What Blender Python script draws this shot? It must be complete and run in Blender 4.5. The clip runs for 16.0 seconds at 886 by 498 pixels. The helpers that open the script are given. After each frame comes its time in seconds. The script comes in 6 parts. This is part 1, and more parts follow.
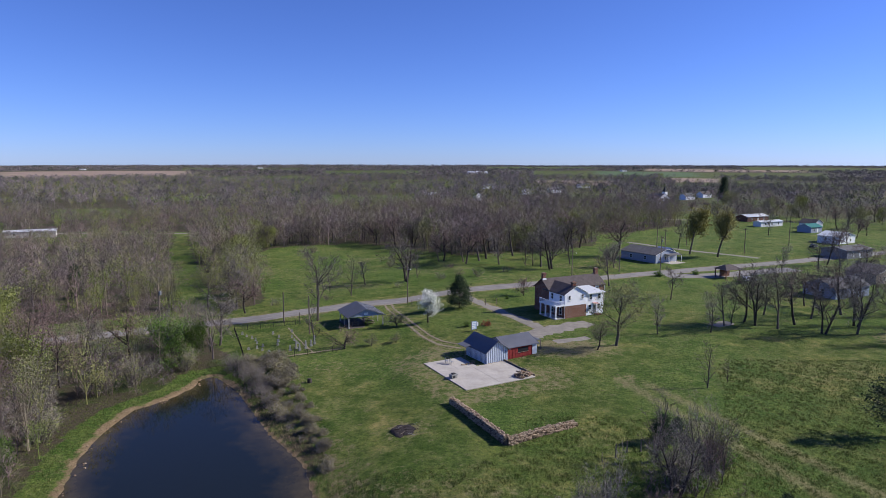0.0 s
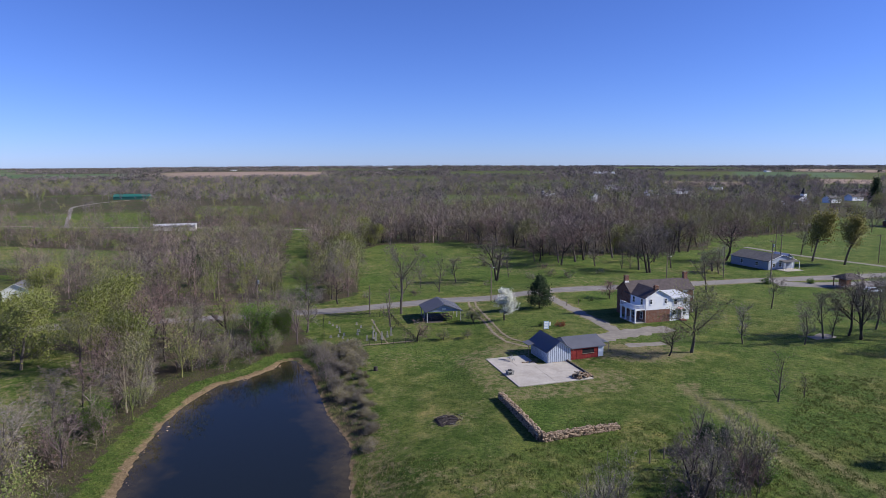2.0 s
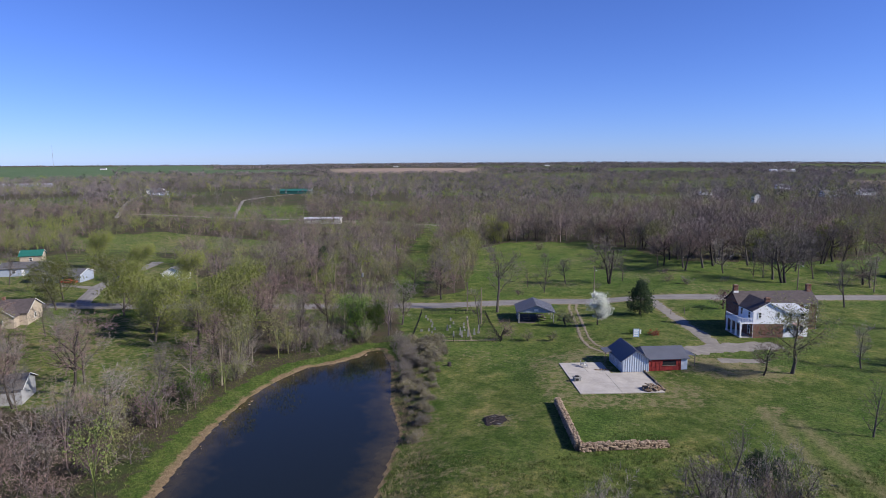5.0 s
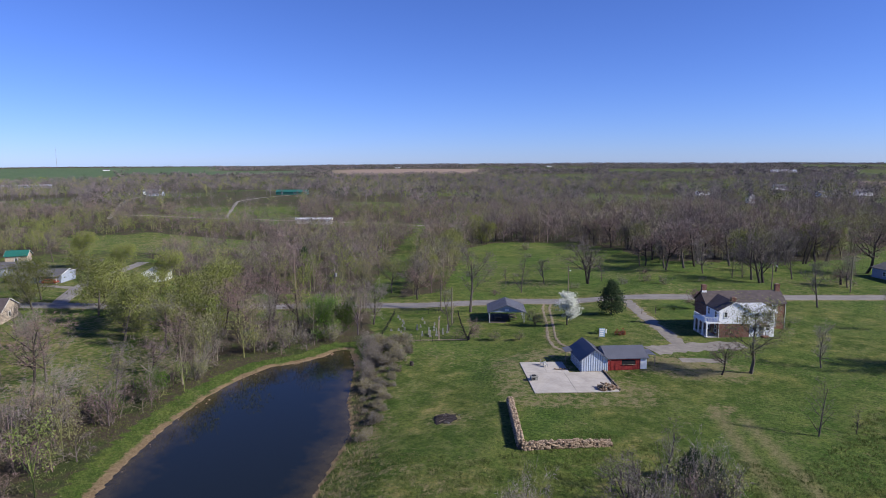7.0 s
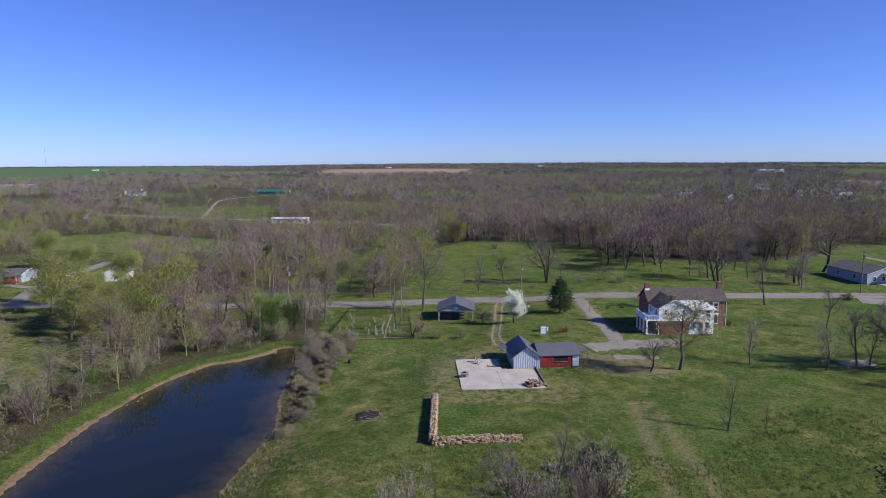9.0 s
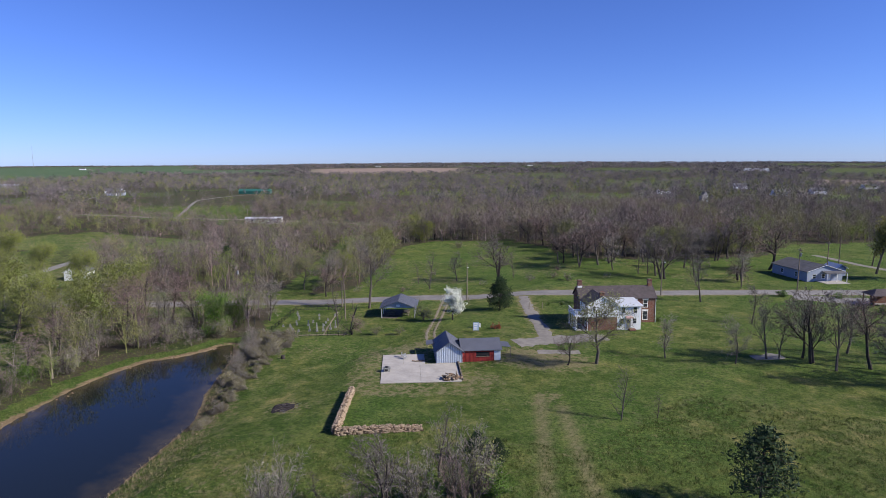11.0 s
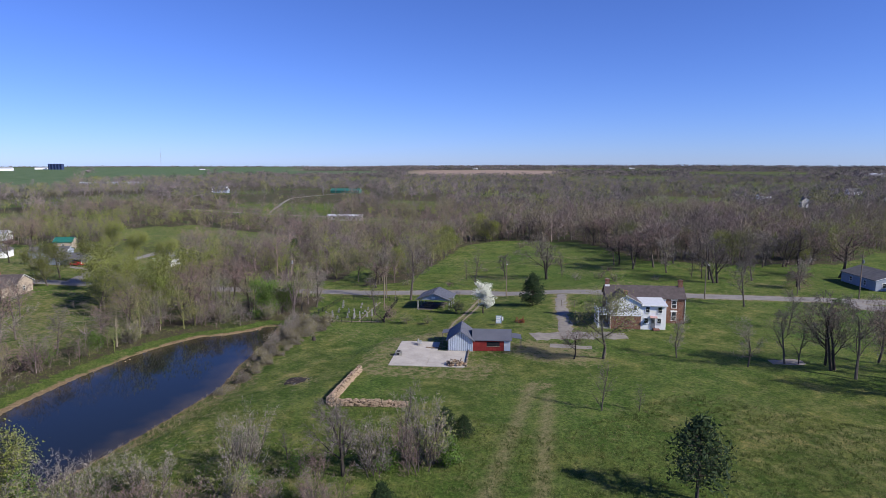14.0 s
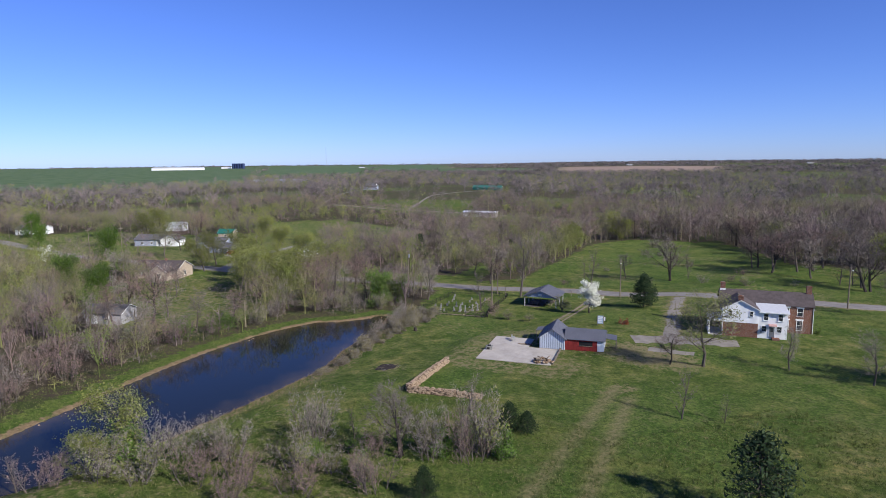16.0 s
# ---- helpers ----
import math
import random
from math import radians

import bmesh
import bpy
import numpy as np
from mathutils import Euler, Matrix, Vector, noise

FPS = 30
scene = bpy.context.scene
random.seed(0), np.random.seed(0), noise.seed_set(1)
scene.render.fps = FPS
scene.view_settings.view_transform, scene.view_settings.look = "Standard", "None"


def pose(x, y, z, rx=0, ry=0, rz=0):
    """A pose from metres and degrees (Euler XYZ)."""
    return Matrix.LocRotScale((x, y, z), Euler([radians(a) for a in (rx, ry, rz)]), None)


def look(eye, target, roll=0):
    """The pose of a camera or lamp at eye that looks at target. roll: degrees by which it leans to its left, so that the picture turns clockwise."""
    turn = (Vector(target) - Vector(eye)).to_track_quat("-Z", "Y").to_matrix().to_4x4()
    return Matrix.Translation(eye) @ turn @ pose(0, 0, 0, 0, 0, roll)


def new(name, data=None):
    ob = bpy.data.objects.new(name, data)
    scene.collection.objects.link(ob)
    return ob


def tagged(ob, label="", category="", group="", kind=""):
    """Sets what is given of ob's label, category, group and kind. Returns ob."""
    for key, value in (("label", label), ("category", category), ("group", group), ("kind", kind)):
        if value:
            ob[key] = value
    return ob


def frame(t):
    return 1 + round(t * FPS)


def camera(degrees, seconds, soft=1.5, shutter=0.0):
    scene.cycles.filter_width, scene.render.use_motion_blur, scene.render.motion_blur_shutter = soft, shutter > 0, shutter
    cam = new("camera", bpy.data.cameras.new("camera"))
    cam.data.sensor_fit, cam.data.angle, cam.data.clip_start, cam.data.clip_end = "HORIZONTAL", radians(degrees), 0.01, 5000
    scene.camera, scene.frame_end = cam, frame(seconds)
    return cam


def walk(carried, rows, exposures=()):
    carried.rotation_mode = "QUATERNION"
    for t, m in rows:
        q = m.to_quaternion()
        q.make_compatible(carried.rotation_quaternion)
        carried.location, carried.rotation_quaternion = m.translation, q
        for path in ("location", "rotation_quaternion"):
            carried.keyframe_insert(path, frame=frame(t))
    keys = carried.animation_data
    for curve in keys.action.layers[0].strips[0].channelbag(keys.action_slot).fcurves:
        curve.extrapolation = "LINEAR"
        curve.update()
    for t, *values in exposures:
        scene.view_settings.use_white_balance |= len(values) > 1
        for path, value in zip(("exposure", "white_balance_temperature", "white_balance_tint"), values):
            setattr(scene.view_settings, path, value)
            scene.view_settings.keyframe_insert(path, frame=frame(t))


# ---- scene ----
cam = camera(70.2, 16.0, 0.5)
PATH = [
    (0, (2.498, 0.436, 33.065), (2.456, 2.417, 32.793), 0.1),
    (0.5, (5.097, 0.108, 32.48), (5.027, 2.09, 32.218), 0.4),
    (1, (7.765, -0.14, 32.379), (7.626, 1.838, 32.119), 0.3),
    (1.5, (10.404, -0.539, 32.546), (10.135, 1.425, 32.281), 0.2),
    (2, (13.216, -1.045, 32.919), (12.78, 0.888, 32.649), -0.1),
    (2.5, (16.152, -1.464, 33.328), (15.574, 0.431, 33.054), -0.3),
    (3, (18.556, -1.389, 33.603), (17.867, 0.468, 33.325), -0.3),
    (3.5, (20.826, -0.881, 33.595), (20.039, 0.937, 33.318), -0.3),
    (3.7, (21.636, -0.502, 33.642), (20.813, 1.299, 33.36), -0.0),
    (6, (30.376, 3.701, 33.74), (29.468, 5.461, 33.461), -0.2),
    (6.5, (31.893, 4.344, 33.659), (30.983, 6.103, 33.381), -0.2),
    (7, (33.47, 5.21, 33.48), (32.562, 6.97, 33.203), -0.2),
    (7.5, (35.367, 6.214, 33.646), (34.459, 7.974, 33.365), -0.4),
    (8, (37.537, 7.239, 33.595), (36.63, 8.999, 33.313), -0.3),
    (8.5, (40.062, 8.063, 33.5), (39.161, 9.827, 33.22), -0.3),
    (9, (42.788, 8.853, 33.373), (41.899, 10.622, 33.095), -0.2),
    (11.5, (57.779, 11.069, 33.803), (56.914, 12.85, 33.523), -0.2),
    (12, (60.677, 11.416, 33.717), (59.815, 13.199, 33.439), -0.1),
    (12.5, (63.505, 11.677, 33.466), (62.645, 13.461, 33.191), 0.1),
    (13, (66.074, 11.838, 33.149), (65.206, 13.619, 32.879), 0.2),
    (13.5, (68.467, 12.233, 32.935), (67.515, 13.971, 32.667), 0.2),
    (14, (70.639, 12.91, 32.963), (69.504, 14.534, 32.69), 0.1),
    (14.5, (73.03, 13.971, 33.163), (71.792, 15.517, 32.885), -0.1),
    (15, (75.305, 15.06, 33.128), (73.986, 16.538, 32.85), -0.2),
    (15.5, (77.379, 16.465, 33.063), (75.965, 17.853, 32.785), -0.4),
    (16, (79.447, 18.376, 32.973), (77.96, 19.684, 32.692), -0.5),
]
walk(cam, [(t, look(eye, target, roll)) for t, eye, target, roll in PATH])

# ---- sun and sky ----
SUN = Vector((0.836, 0.13, 0.545)).normalized()
world = bpy.data.worlds.new("sky")
scene.world = world
world.use_nodes = True
wn = world.node_tree.nodes
sky = wn.new("ShaderNodeTexSky")
sky.sky_type = "NISHITA"
sky.sun_disc = False
sky.sun_elevation = math.asin(SUN.z)
sky.sun_rotation = math.atan2(SUN.x, SUN.y)
sky.altitude = 250
sky.air_density, sky.dust_density, sky.ozone_density = 0.8, 0.1, 4.0
tone = wn.new("ShaderNodeMix")
tone.data_type, tone.blend_type = "RGBA", "MULTIPLY"
tone.inputs[0].default_value = 1.0
tone.inputs[7].default_value = (0.67, 0.83, 1.49, 1)  # the clear blue of this day's air
world.node_tree.links.new(sky.outputs[0], tone.inputs[6])
world.node_tree.links.new(tone.outputs[2], wn["Background"].inputs[0])
wn["Background"].inputs[1].default_value = 0.08
lamp = bpy.data.lights.new("sun", "SUN")
lamp.energy, lamp.angle, lamp.color = 5.0, radians(0.53), (1.0, 0.95, 0.87)
sun = new("sun", lamp)
sun.matrix_world = look(SUN * 200, (0, 0, 0))
scene.view_settings.exposure = 0.34

# ---- materials ----


class Nodes:
    """A material with its node tree and a few short ways to add nodes."""

    def __init__(self, name, rough=0.8, metal=0.0, spec=0.3):
        self.mat = bpy.data.materials.new(name)
        self.mat.use_nodes = True
        self.tree = self.mat.node_tree
        self.bsdf = self.tree.nodes["Principled BSDF"]
        self.bsdf.inputs["Roughness"].default_value = rough
        self.bsdf.inputs["Metallic"].default_value = metal
        self.bsdf.inputs["Specular IOR Level"].default_value = spec
        self.coord = self.tree.nodes.new("ShaderNodeTexCoord")

    def link(self, a, b):
        self.tree.links.new(a, b)

    def noise(self, scale, detail=4, rough=0.6, stretch=None, space="Object"):
        n = self.tree.nodes.new("ShaderNodeTexNoise")
        n.inputs["Scale"].default_value = scale
        n.inputs["Detail"].default_value = detail
        n.inputs["Roughness"].default_value = rough
        src = self.coord.outputs[space]
        if stretch:
            m = self.tree.nodes.new("ShaderNodeMapping")
            m.inputs["Scale"].default_value = stretch
            self.link(src, m.inputs[0])
            src = m.outputs[0]
        self.link(src, n.inputs["Vector"])
        return n.outputs[0]

    def ramp(self, src, stops):
        r = self.tree.nodes.new("ShaderNodeValToRGB")
        while len(r.color_ramp.elements) < len(stops):
            r.color_ramp.elements.new(0.5)
        for e, (p, c) in zip(r.color_ramp.elements, stops):
            e.position = p
            e.color = (*c, 1) if len(c) == 3 else c
        self.link(src, r.inputs[0])
        return r.outputs[0]

    def mix(self, fac, a, b, mode="MIX"):
        m = self.tree.nodes.new("ShaderNodeMix")
        m.data_type = "RGBA"
        m.blend_type = mode
        for slot, v in ((0, fac), (6, a), (7, b)):
            if isinstance(v, (int, float)):
                m.inputs[slot].default_value = v
            elif isinstance(v, tuple):
                m.inputs[slot].default_value = (*v, 1)
            else:
                self.link(v, m.inputs[slot])
        return m.outputs[2]

    def math(self, op, a, b=0.0, c=0.0):
        m = self.tree.nodes.new("ShaderNodeMath")
        m.operation = op
        m.use_clamp = op in ("MULTIPLY_ADD",)
        for i, v in enumerate((a, b, c)):
            if isinstance(v, (int, float)):
                m.inputs[i].default_value = v
            else:
                self.link(v, m.inputs[i])
        return m.outputs[0]

    def attr(self, name):
        a = self.tree.nodes.new("ShaderNodeAttribute")
        a.attribute_name = name
        return a

    def split(self, name):
        s = self.tree.nodes.new("ShaderNodeSeparateColor")
        self.link(self.attr(name).outputs["Color"], s.inputs[0])
        return s.outputs

    def bump(self, height, strength, distance):
        b = self.tree.nodes.new("ShaderNodeBump")
        b.inputs["Strength"].default_value = strength
        b.inputs["Distance"].default_value = distance
        self.link(height, b.inputs["Height"])
        self.link(b.outputs[0], self.bsdf.inputs["Normal"])

    def color(self, src):
        if isinstance(src, tuple):
            self.bsdf.inputs["Base Color"].default_value = (*src, 1)
        else:
            self.link(src, self.bsdf.inputs["Base Color"])
        return self


def plain(name, c, rough=0.7, metal=0.0, vary=0.25, scale=1.5, bump=0.0, spec=0.3, streak=None):
    """A worn painted, stony or wooden surface: two scales of variation round one colour."""
    n = Nodes(name, rough, metal, spec)
    lo = tuple(v * (1 - vary) for v in c)
    hi = tuple(min(1, v * (1 + vary)) for v in c)
    a = n.ramp(n.noise(scale, 5, 0.65, streak), [(0.3, lo), (0.7, hi)])
    b = n.ramp(n.noise(scale * 9, 3), [(0.3, (1 - vary * 0.5,) * 3), (0.7, (1, 1, 1))])
    n.color(n.mix(1.0, a, b, "MULTIPLY"))
    if bump:
        n.bump(n.noise(scale * 9, 3), 0.5, bump)
    return n.mat


def per_piece(name, stops, rough=0.85, scale=4.0, bump=0.02):
    """Pieces of one kind, each with its own shade."""
    n = Nodes(name, rough)
    info = n.tree.nodes.new("ShaderNodeObjectInfo")
    a = n.ramp(info.outputs["Random"], stops)
    b = n.ramp(n.noise(scale, 5), [(0.3, (0.65,) * 3), (0.7, (1.1,) * 3)])
    n.color(n.mix(1.0, a, b, "MULTIPLY"))
    n.bump(n.noise(scale * 3, 4), 0.6, bump)
    return n.mat


def foliage(name, stops, rough=0.7, thin=0.25, tint=False):
    """Leaves or twigs: each small piece takes its own shade; light passes through leaves."""
    n = Nodes(name, rough, 0, 0.2)
    geo = n.tree.nodes.new("ShaderNodeNewGeometry")
    c = n.ramp(geo.outputs["Random Per Island"], stops)
    if tint:
        c = n.mix(1.0, c, n.attr("tint").outputs["Color"], "MULTIPLY")
    n.color(c)
    if thin:
        t = n.tree.nodes.new("ShaderNodeBsdfTranslucent")
        m = n.tree.nodes.new("ShaderNodeMixShader")
        m.inputs[0].default_value = thin
        n.link(c, t.inputs[0])
        n.link(n.bsdf.outputs[0], m.inputs[1])
        n.link(t.outputs[0], m.inputs[2])
        n.link(m.outputs[0], n.tree.nodes["Material Output"].inputs[0])
    return n.mat


def ground_material():
    n = Nodes("ground", 0.95, 0, 0.1)
    za, zb = n.split("zone_a"), n.split("zone_b")
    big = n.noise(0.035, 5, 0.6)
    mid = n.noise(0.35, 6, 0.7)
    fine = n.noise(1.9, 7, 0.85)
    grass = n.ramp(mid, [(0.32, (0.048, 0.078, 0.016)), (0.5, (0.095, 0.124, 0.031)), (0.66, (0.185, 0.184, 0.070))])
    lush = n.ramp(fine, [(0.32, (0.044, 0.078, 0.017)), (0.68, (0.113, 0.165, 0.039))])
    c = n.mix(n.ramp(big, [(0.42, (0, 0, 0)), (0.6, (1, 1, 1))]), grass, lush)
    c = n.mix(n.math("MULTIPLY", zb[2], 0.75), c, lush)
    # tufts and thin spots
    c = n.mix(1.0, c, n.ramp(fine, [(0.30, (0.34, 0.40, 0.34)), (0.48, (0.92, 0.95, 0.92)), (0.70, (1.6, 1.48, 1.3))]), "MULTIPLY")
    dry = n.ramp(fine, [(0.3, (0.13, 0.115, 0.05)), (0.7, (0.30, 0.26, 0.14))])
    # mottling of a few metres: clover-dark and straw-pale places
    blot = n.noise(0.16, 6, 0.75)
    c = n.mix(1.0, c, n.ramp(blot, [(0.36, (0.66, 0.80, 0.62)), (0.5, (1.0, 1.0, 1.0)), (0.64, (1.5, 1.26, 1.36))]), "MULTIPLY")
    patch = n.math("MULTIPLY_ADD", n.math("SUBTRACT", n.noise(0.8, 6, 0.8), n.ramp(n.noise(0.045, 3), [(0.35, (0.62,) * 3), (0.65, (0.47,) * 3)])), 5.0, 0.0)
    c = n.mix(n.math("MULTIPLY", patch, 0.62), c, dry)
    edge = n.math("SUBTRACT", n.noise(0.8, 5, 0.75), 0.5)

    def zone(src, gain=4.0, soft=2.2):
        return n.math("MULTIPLY_ADD", n.math("ADD", n.math("SUBTRACT", src, 0.5), n.math("MULTIPLY", edge, soft)), gain, 0.5)

    c = n.mix(n.math("MULTIPLY", n.attr("mown").outputs["Fac"], n.ramp(fine, [(0.3, (0.45,) * 3), (0.6, (0.95,) * 3)])), c, dry)
    litter = n.ramp(fine, [(0.25, (0.040, 0.034, 0.022)), (0.6, (0.090, 0.074, 0.050)), (0.8, (0.15, 0.125, 0.088))])
    litter = n.mix(n.ramp(n.noise(0.16, 4), [(0.5, (0, 0, 0)), (0.62, (0.7, 0.7, 0.7))]), litter, (0.045, 0.075, 0.018))
    c = n.mix(zone(za[0], 3.0), c, litter)
    c = n.mix(zone(za[1], 3.0, 2.6), c, dry)
    bank = n.ramp(n.noise(1.7, 6, 0.8), [(0.3, (0.14, 0.095, 0.05)), (0.65, (0.34, 0.25, 0.15)), (0.8, (0.42, 0.36, 0.26))])
    c = n.mix(zone(za[2], 5.0, 1.2), c, bank)
    soil = n.ramp(n.noise(0.02, 4), [(0.3, (0.25, 0.18, 0.14)), (0.7, (0.34, 0.26, 0.205))])
    c = n.mix(zb[0], c, soil)
    # far crop green, paled and greyed with distance haze in the colour
    crop = n.ramp(n.noise(0.012, 4, 0.5, (1, 4, 1)), [(0.3, (0.065, 0.115, 0.05)), (0.7, (0.125, 0.165, 0.085))])
    c = n.mix(zb[1], c, crop)
    n.color(c)
    h = n.math("ADD", fine, n.math("MULTIPLY", n.noise(9.0, 3, 0.8), 0.5))
    n.bump(h, 1.0, 0.3)
    return n.mat


def road_material():
    n = Nodes("road_surface", 0.9, 0, 0.2)
    c = n.ramp(n.noise(0.25, 6, 0.7), [(0.3, (0.20, 0.185, 0.175)), (0.7, (0.30, 0.28, 0.262))])
    c = n.mix(1.0, c, n.ramp(n.noise(6.0, 4, 0.8), [(0.3, (0.8,) * 3), (0.7, (1.1,) * 3)]), "MULTIPLY")
    side = n.attr("across").outputs["Fac"]
    track = n.ramp(side, [(0.0, (1.1, 1.05, 0.95)), (0.2, (0.85,) * 3), (0.35, (1.0,) * 3), (0.5, (0.85,) * 3), (0.65, (1.0,) * 3), (0.8, (0.85,) * 3), (1.0, (1.1, 1.05, 0.95))])
    n.color(n.mix(1.0, c, track, "MULTIPLY"))
    return n.mat


def water_material():
    n = Nodes("pond_water", 0.04, 0, 0.5)
    n.bsdf.inputs["IOR"].default_value = 1.33
    mud = n.ramp(n.noise(0.3, 5, 0.7), [(0.35, (0.035, 0.028, 0.014)), (0.7, (0.075, 0.058, 0.028))])
    shallow = n.math("MULTIPLY_ADD", n.math("ADD", n.attr("shallow").outputs["Fac"], n.math("MULTIPLY", n.math("SUBTRACT", n.noise(0.25, 5, 0.7), 0.5), 0.9)), 1.6, -0.35)
    n.color(n.mix(shallow, (0.010, 0.013, 0.012), mud))
    n.bump(n.noise(1.4, 3, 0.6), 0.035, 0.05)
    return n.mat


def brick_material():
    n = Nodes("old_red_brick", 0.9)
    t = n.tree.nodes.new("ShaderNodeTexBrick")
    m = n.tree.nodes.new("ShaderNodeMapping")
    m.inputs["Rotation"].default_value = (math.pi / 2, 0, 0)
    add = n.tree.nodes.new("ShaderNodeVectorMath")
    add.operation = "MULTIPLY_ADD"
    sep = n.tree.nodes.new("ShaderNodeSeparateXYZ")
    com = n.tree.nodes.new("ShaderNodeCombineXYZ")
    n.link(n.coord.outputs["Object"], sep.inputs[0])
    n.link(n.math("ADD", sep.outputs[0], sep.outputs[1]), com.inputs[0])
    n.link(sep.outputs[2], com.inputs[1])
    n.link(com.outputs[0], t.inputs["Vector"])
    t.inputs["Scale"].default_value = 1.0
    t.inputs["Brick Width"].default_value, t.inputs["Row Height"].default_value = 0.21, 0.075
    t.inputs["Mortar Size"].default_value = 0.008
    t.inputs["Color1"].default_value = (0.21, 0.080, 0.046, 1)
    t.inputs["Color2"].default_value = (0.145, 0.058, 0.037, 1)
    t.inputs["Mortar"].default_value = (0.26, 0.22, 0.19, 1)
    stain = n.ramp(n.noise(0.8, 5, 0.7), [(0.3, (0.72, 0.7, 0.68)), (0.7, (1.15, 1.12, 1.1))])
    n.color(n.mix(1.0, t.outputs["Color"], stain, "MULTIPLY"))
    n.bump(t.outputs["Fac"], -0.4, 0.01)
    return n.mat


GROUND, ROAD, WATER, BRICK = ground_material(), road_material(), water_material(), brick_material()
GRAVEL = plain("gravel", (0.235, 0.212, 0.185), 0.95, vary=0.22, scale=0.7, bump=0.02)
CONCRETE = plain("patio_concrete", (0.42, 0.385, 0.345), 0.9, vary=0.2, scale=0.3)
SIDING = plain("white_siding", (0.78, 0.79, 0.80), 0.55, vary=0.05, scale=0.8)
TRIM = plain("white_trim", (0.80, 0.80, 0.79), 0.5, vary=0.05)
SHINGLE = plain("brown_shingles", (0.088, 0.072, 0.072), 0.9, vary=0.25, scale=1.2, bump=0.01)
GREYROOF = plain("grey_shingles", (0.115, 0.112, 0.118), 0.92, vary=0.25, scale=1.0)
METAL = plain("slate_metal_roof", (0.105, 0.110, 0.135), 0.6, 0.0, vary=0.10, scale=0.6, spec=0.5)
WHITEROOF = plain("pale_metal_roof", (0.58, 0.60, 0.63), 0.55, 0.1, vary=0.08)
GREENROOF = plain("green_metal_roof", (0.03, 0.17, 0.13), 0.45, 0.2, vary=0.15)
BOARD = plain("pale_blue_boards", (0.55, 0.60, 0.66), 0.7, vary=0.12, streak=(1, 1, 0.2))
BATTEN = plain("grey_blue_battens", (0.20, 0.24, 0.30), 0.7, vary=0.2)
REDWALL = plain("red_boards", (0.25, 0.030, 0.026), 0.7, vary=0.25, streak=(3, 3, 0.3))
GREYWALL = plain("blue_grey_siding", (0.30, 0.34, 0.42), 0.6, vary=0.08)
TANWALL = plain("tan_stone_wall", (0.42, 0.35, 0.28), 0.9, vary=0.35, scale=2.2, bump=0.03)
WOOD = plain("weathered_wood", (0.22, 0.18, 0.14), 0.9, vary=0.3, streak=(4, 4, 0.4))
POLEWOOD = plain("pole_wood", (0.20, 0.16, 0.125), 0.9, vary=0.25, streak=(4, 4, 0.3))
# near-black for flat panels that stand in for the shade inside hollows
DARK = plain("interior_shade_black", (0.02, 0.02, 0.022), 0.9, vary=0.2)
IRON = plain("black_iron", (0.03, 0.03, 0.032), 0.6, 0.5, vary=0.3)
STEEL = plain("grey_steel", (0.35, 0.36, 0.37), 0.45, 0.6, vary=0.15)
MARBLE = plain("pale_gravestone", (0.25, 0.245, 0.23), 0.8, vary=0.22, scale=2.5)
ASH = plain("ash_and_charcoal", (0.038, 0.030, 0.030), 0.95, vary=0.6, scale=2.0, bump=0.05)
STONE = per_piece("rubble_stone", [(0.0, (0.13, 0.085, 0.055)), (0.5, (0.27, 0.185, 0.12)), (1.0, (0.42, 0.32, 0.225))])
DIRT = plain("rut_dirt", (0.25, 0.205, 0.14), 0.95, vary=0.3, scale=0.8)
BARK = plain("grey_bark", (0.105, 0.088, 0.076), 0.95, vary=0.3, scale=2.0, bump=0.03, streak=(3, 3, 0.5))
DARKBARK = plain("dark_bark", (0.055, 0.045, 0.040), 0.95, vary=0.3, scale=2.0, streak=(3, 3, 0.5))
TWIG = foliage("bare_twigs", [(0, (0.10, 0.083, 0.075)), (0.6, (0.17, 0.145, 0.13)), (1, (0.25, 0.215, 0.19))], thin=0)
TWIGPALE = foliage("pale_twigs", [(0, (0.17, 0.148, 0.128)), (0.6, (0.27, 0.237, 0.205)), (1, (0.37, 0.33, 0.285))], thin=0)
TWIGRED = foliage("reddish_twigs", [(0, (0.14, 0.092, 0.082)), (0.6, (0.22, 0.155, 0.138)), (1, (0.31, 0.22, 0.195))], thin=0)
BUD = foliage("spring_leaves", [(0, (0.13, 0.155, 0.035)), (0.6, (0.195, 0.22, 0.055)), (1, (0.28, 0.29, 0.09))])
BUDOLIVE = foliage("olive_buds", [(0, (0.13, 0.145, 0.05)), (1, (0.24, 0.245, 0.095))])
GOLDBUD = foliage("golden_catkins", [(0, (0.17, 0.16, 0.045)), (1, (0.30, 0.27, 0.085))])
LEAF = foliage("green_leaves", [(0, (0.06, 0.12, 0.02)), (1, (0.14, 0.23, 0.04))])
NEEDLE = foliage("dark_needles", [(0, (0.012, 0.028, 0.012)), (0.7, (0.03, 0.055, 0.02)), (1, (0.055, 0.08, 0.03))], thin=0.1)
DRYOLIVE = foliage("dry_olive_leaves", [(0, (0.14, 0.13, 0.06)), (0.6, (0.21, 0.19, 0.095)), (1, (0.32, 0.28, 0.16))])
BLOSSOM = foliage("white_blossom", [(0, (0.62, 0.64, 0.52)), (1, (0.85, 0.85, 0.80))], thin=0.3)
PINKBUD = foliage("mauve_blossom", [(0, (0.19, 0.09, 0.12)), (1, (0.32, 0.17, 0.21))])
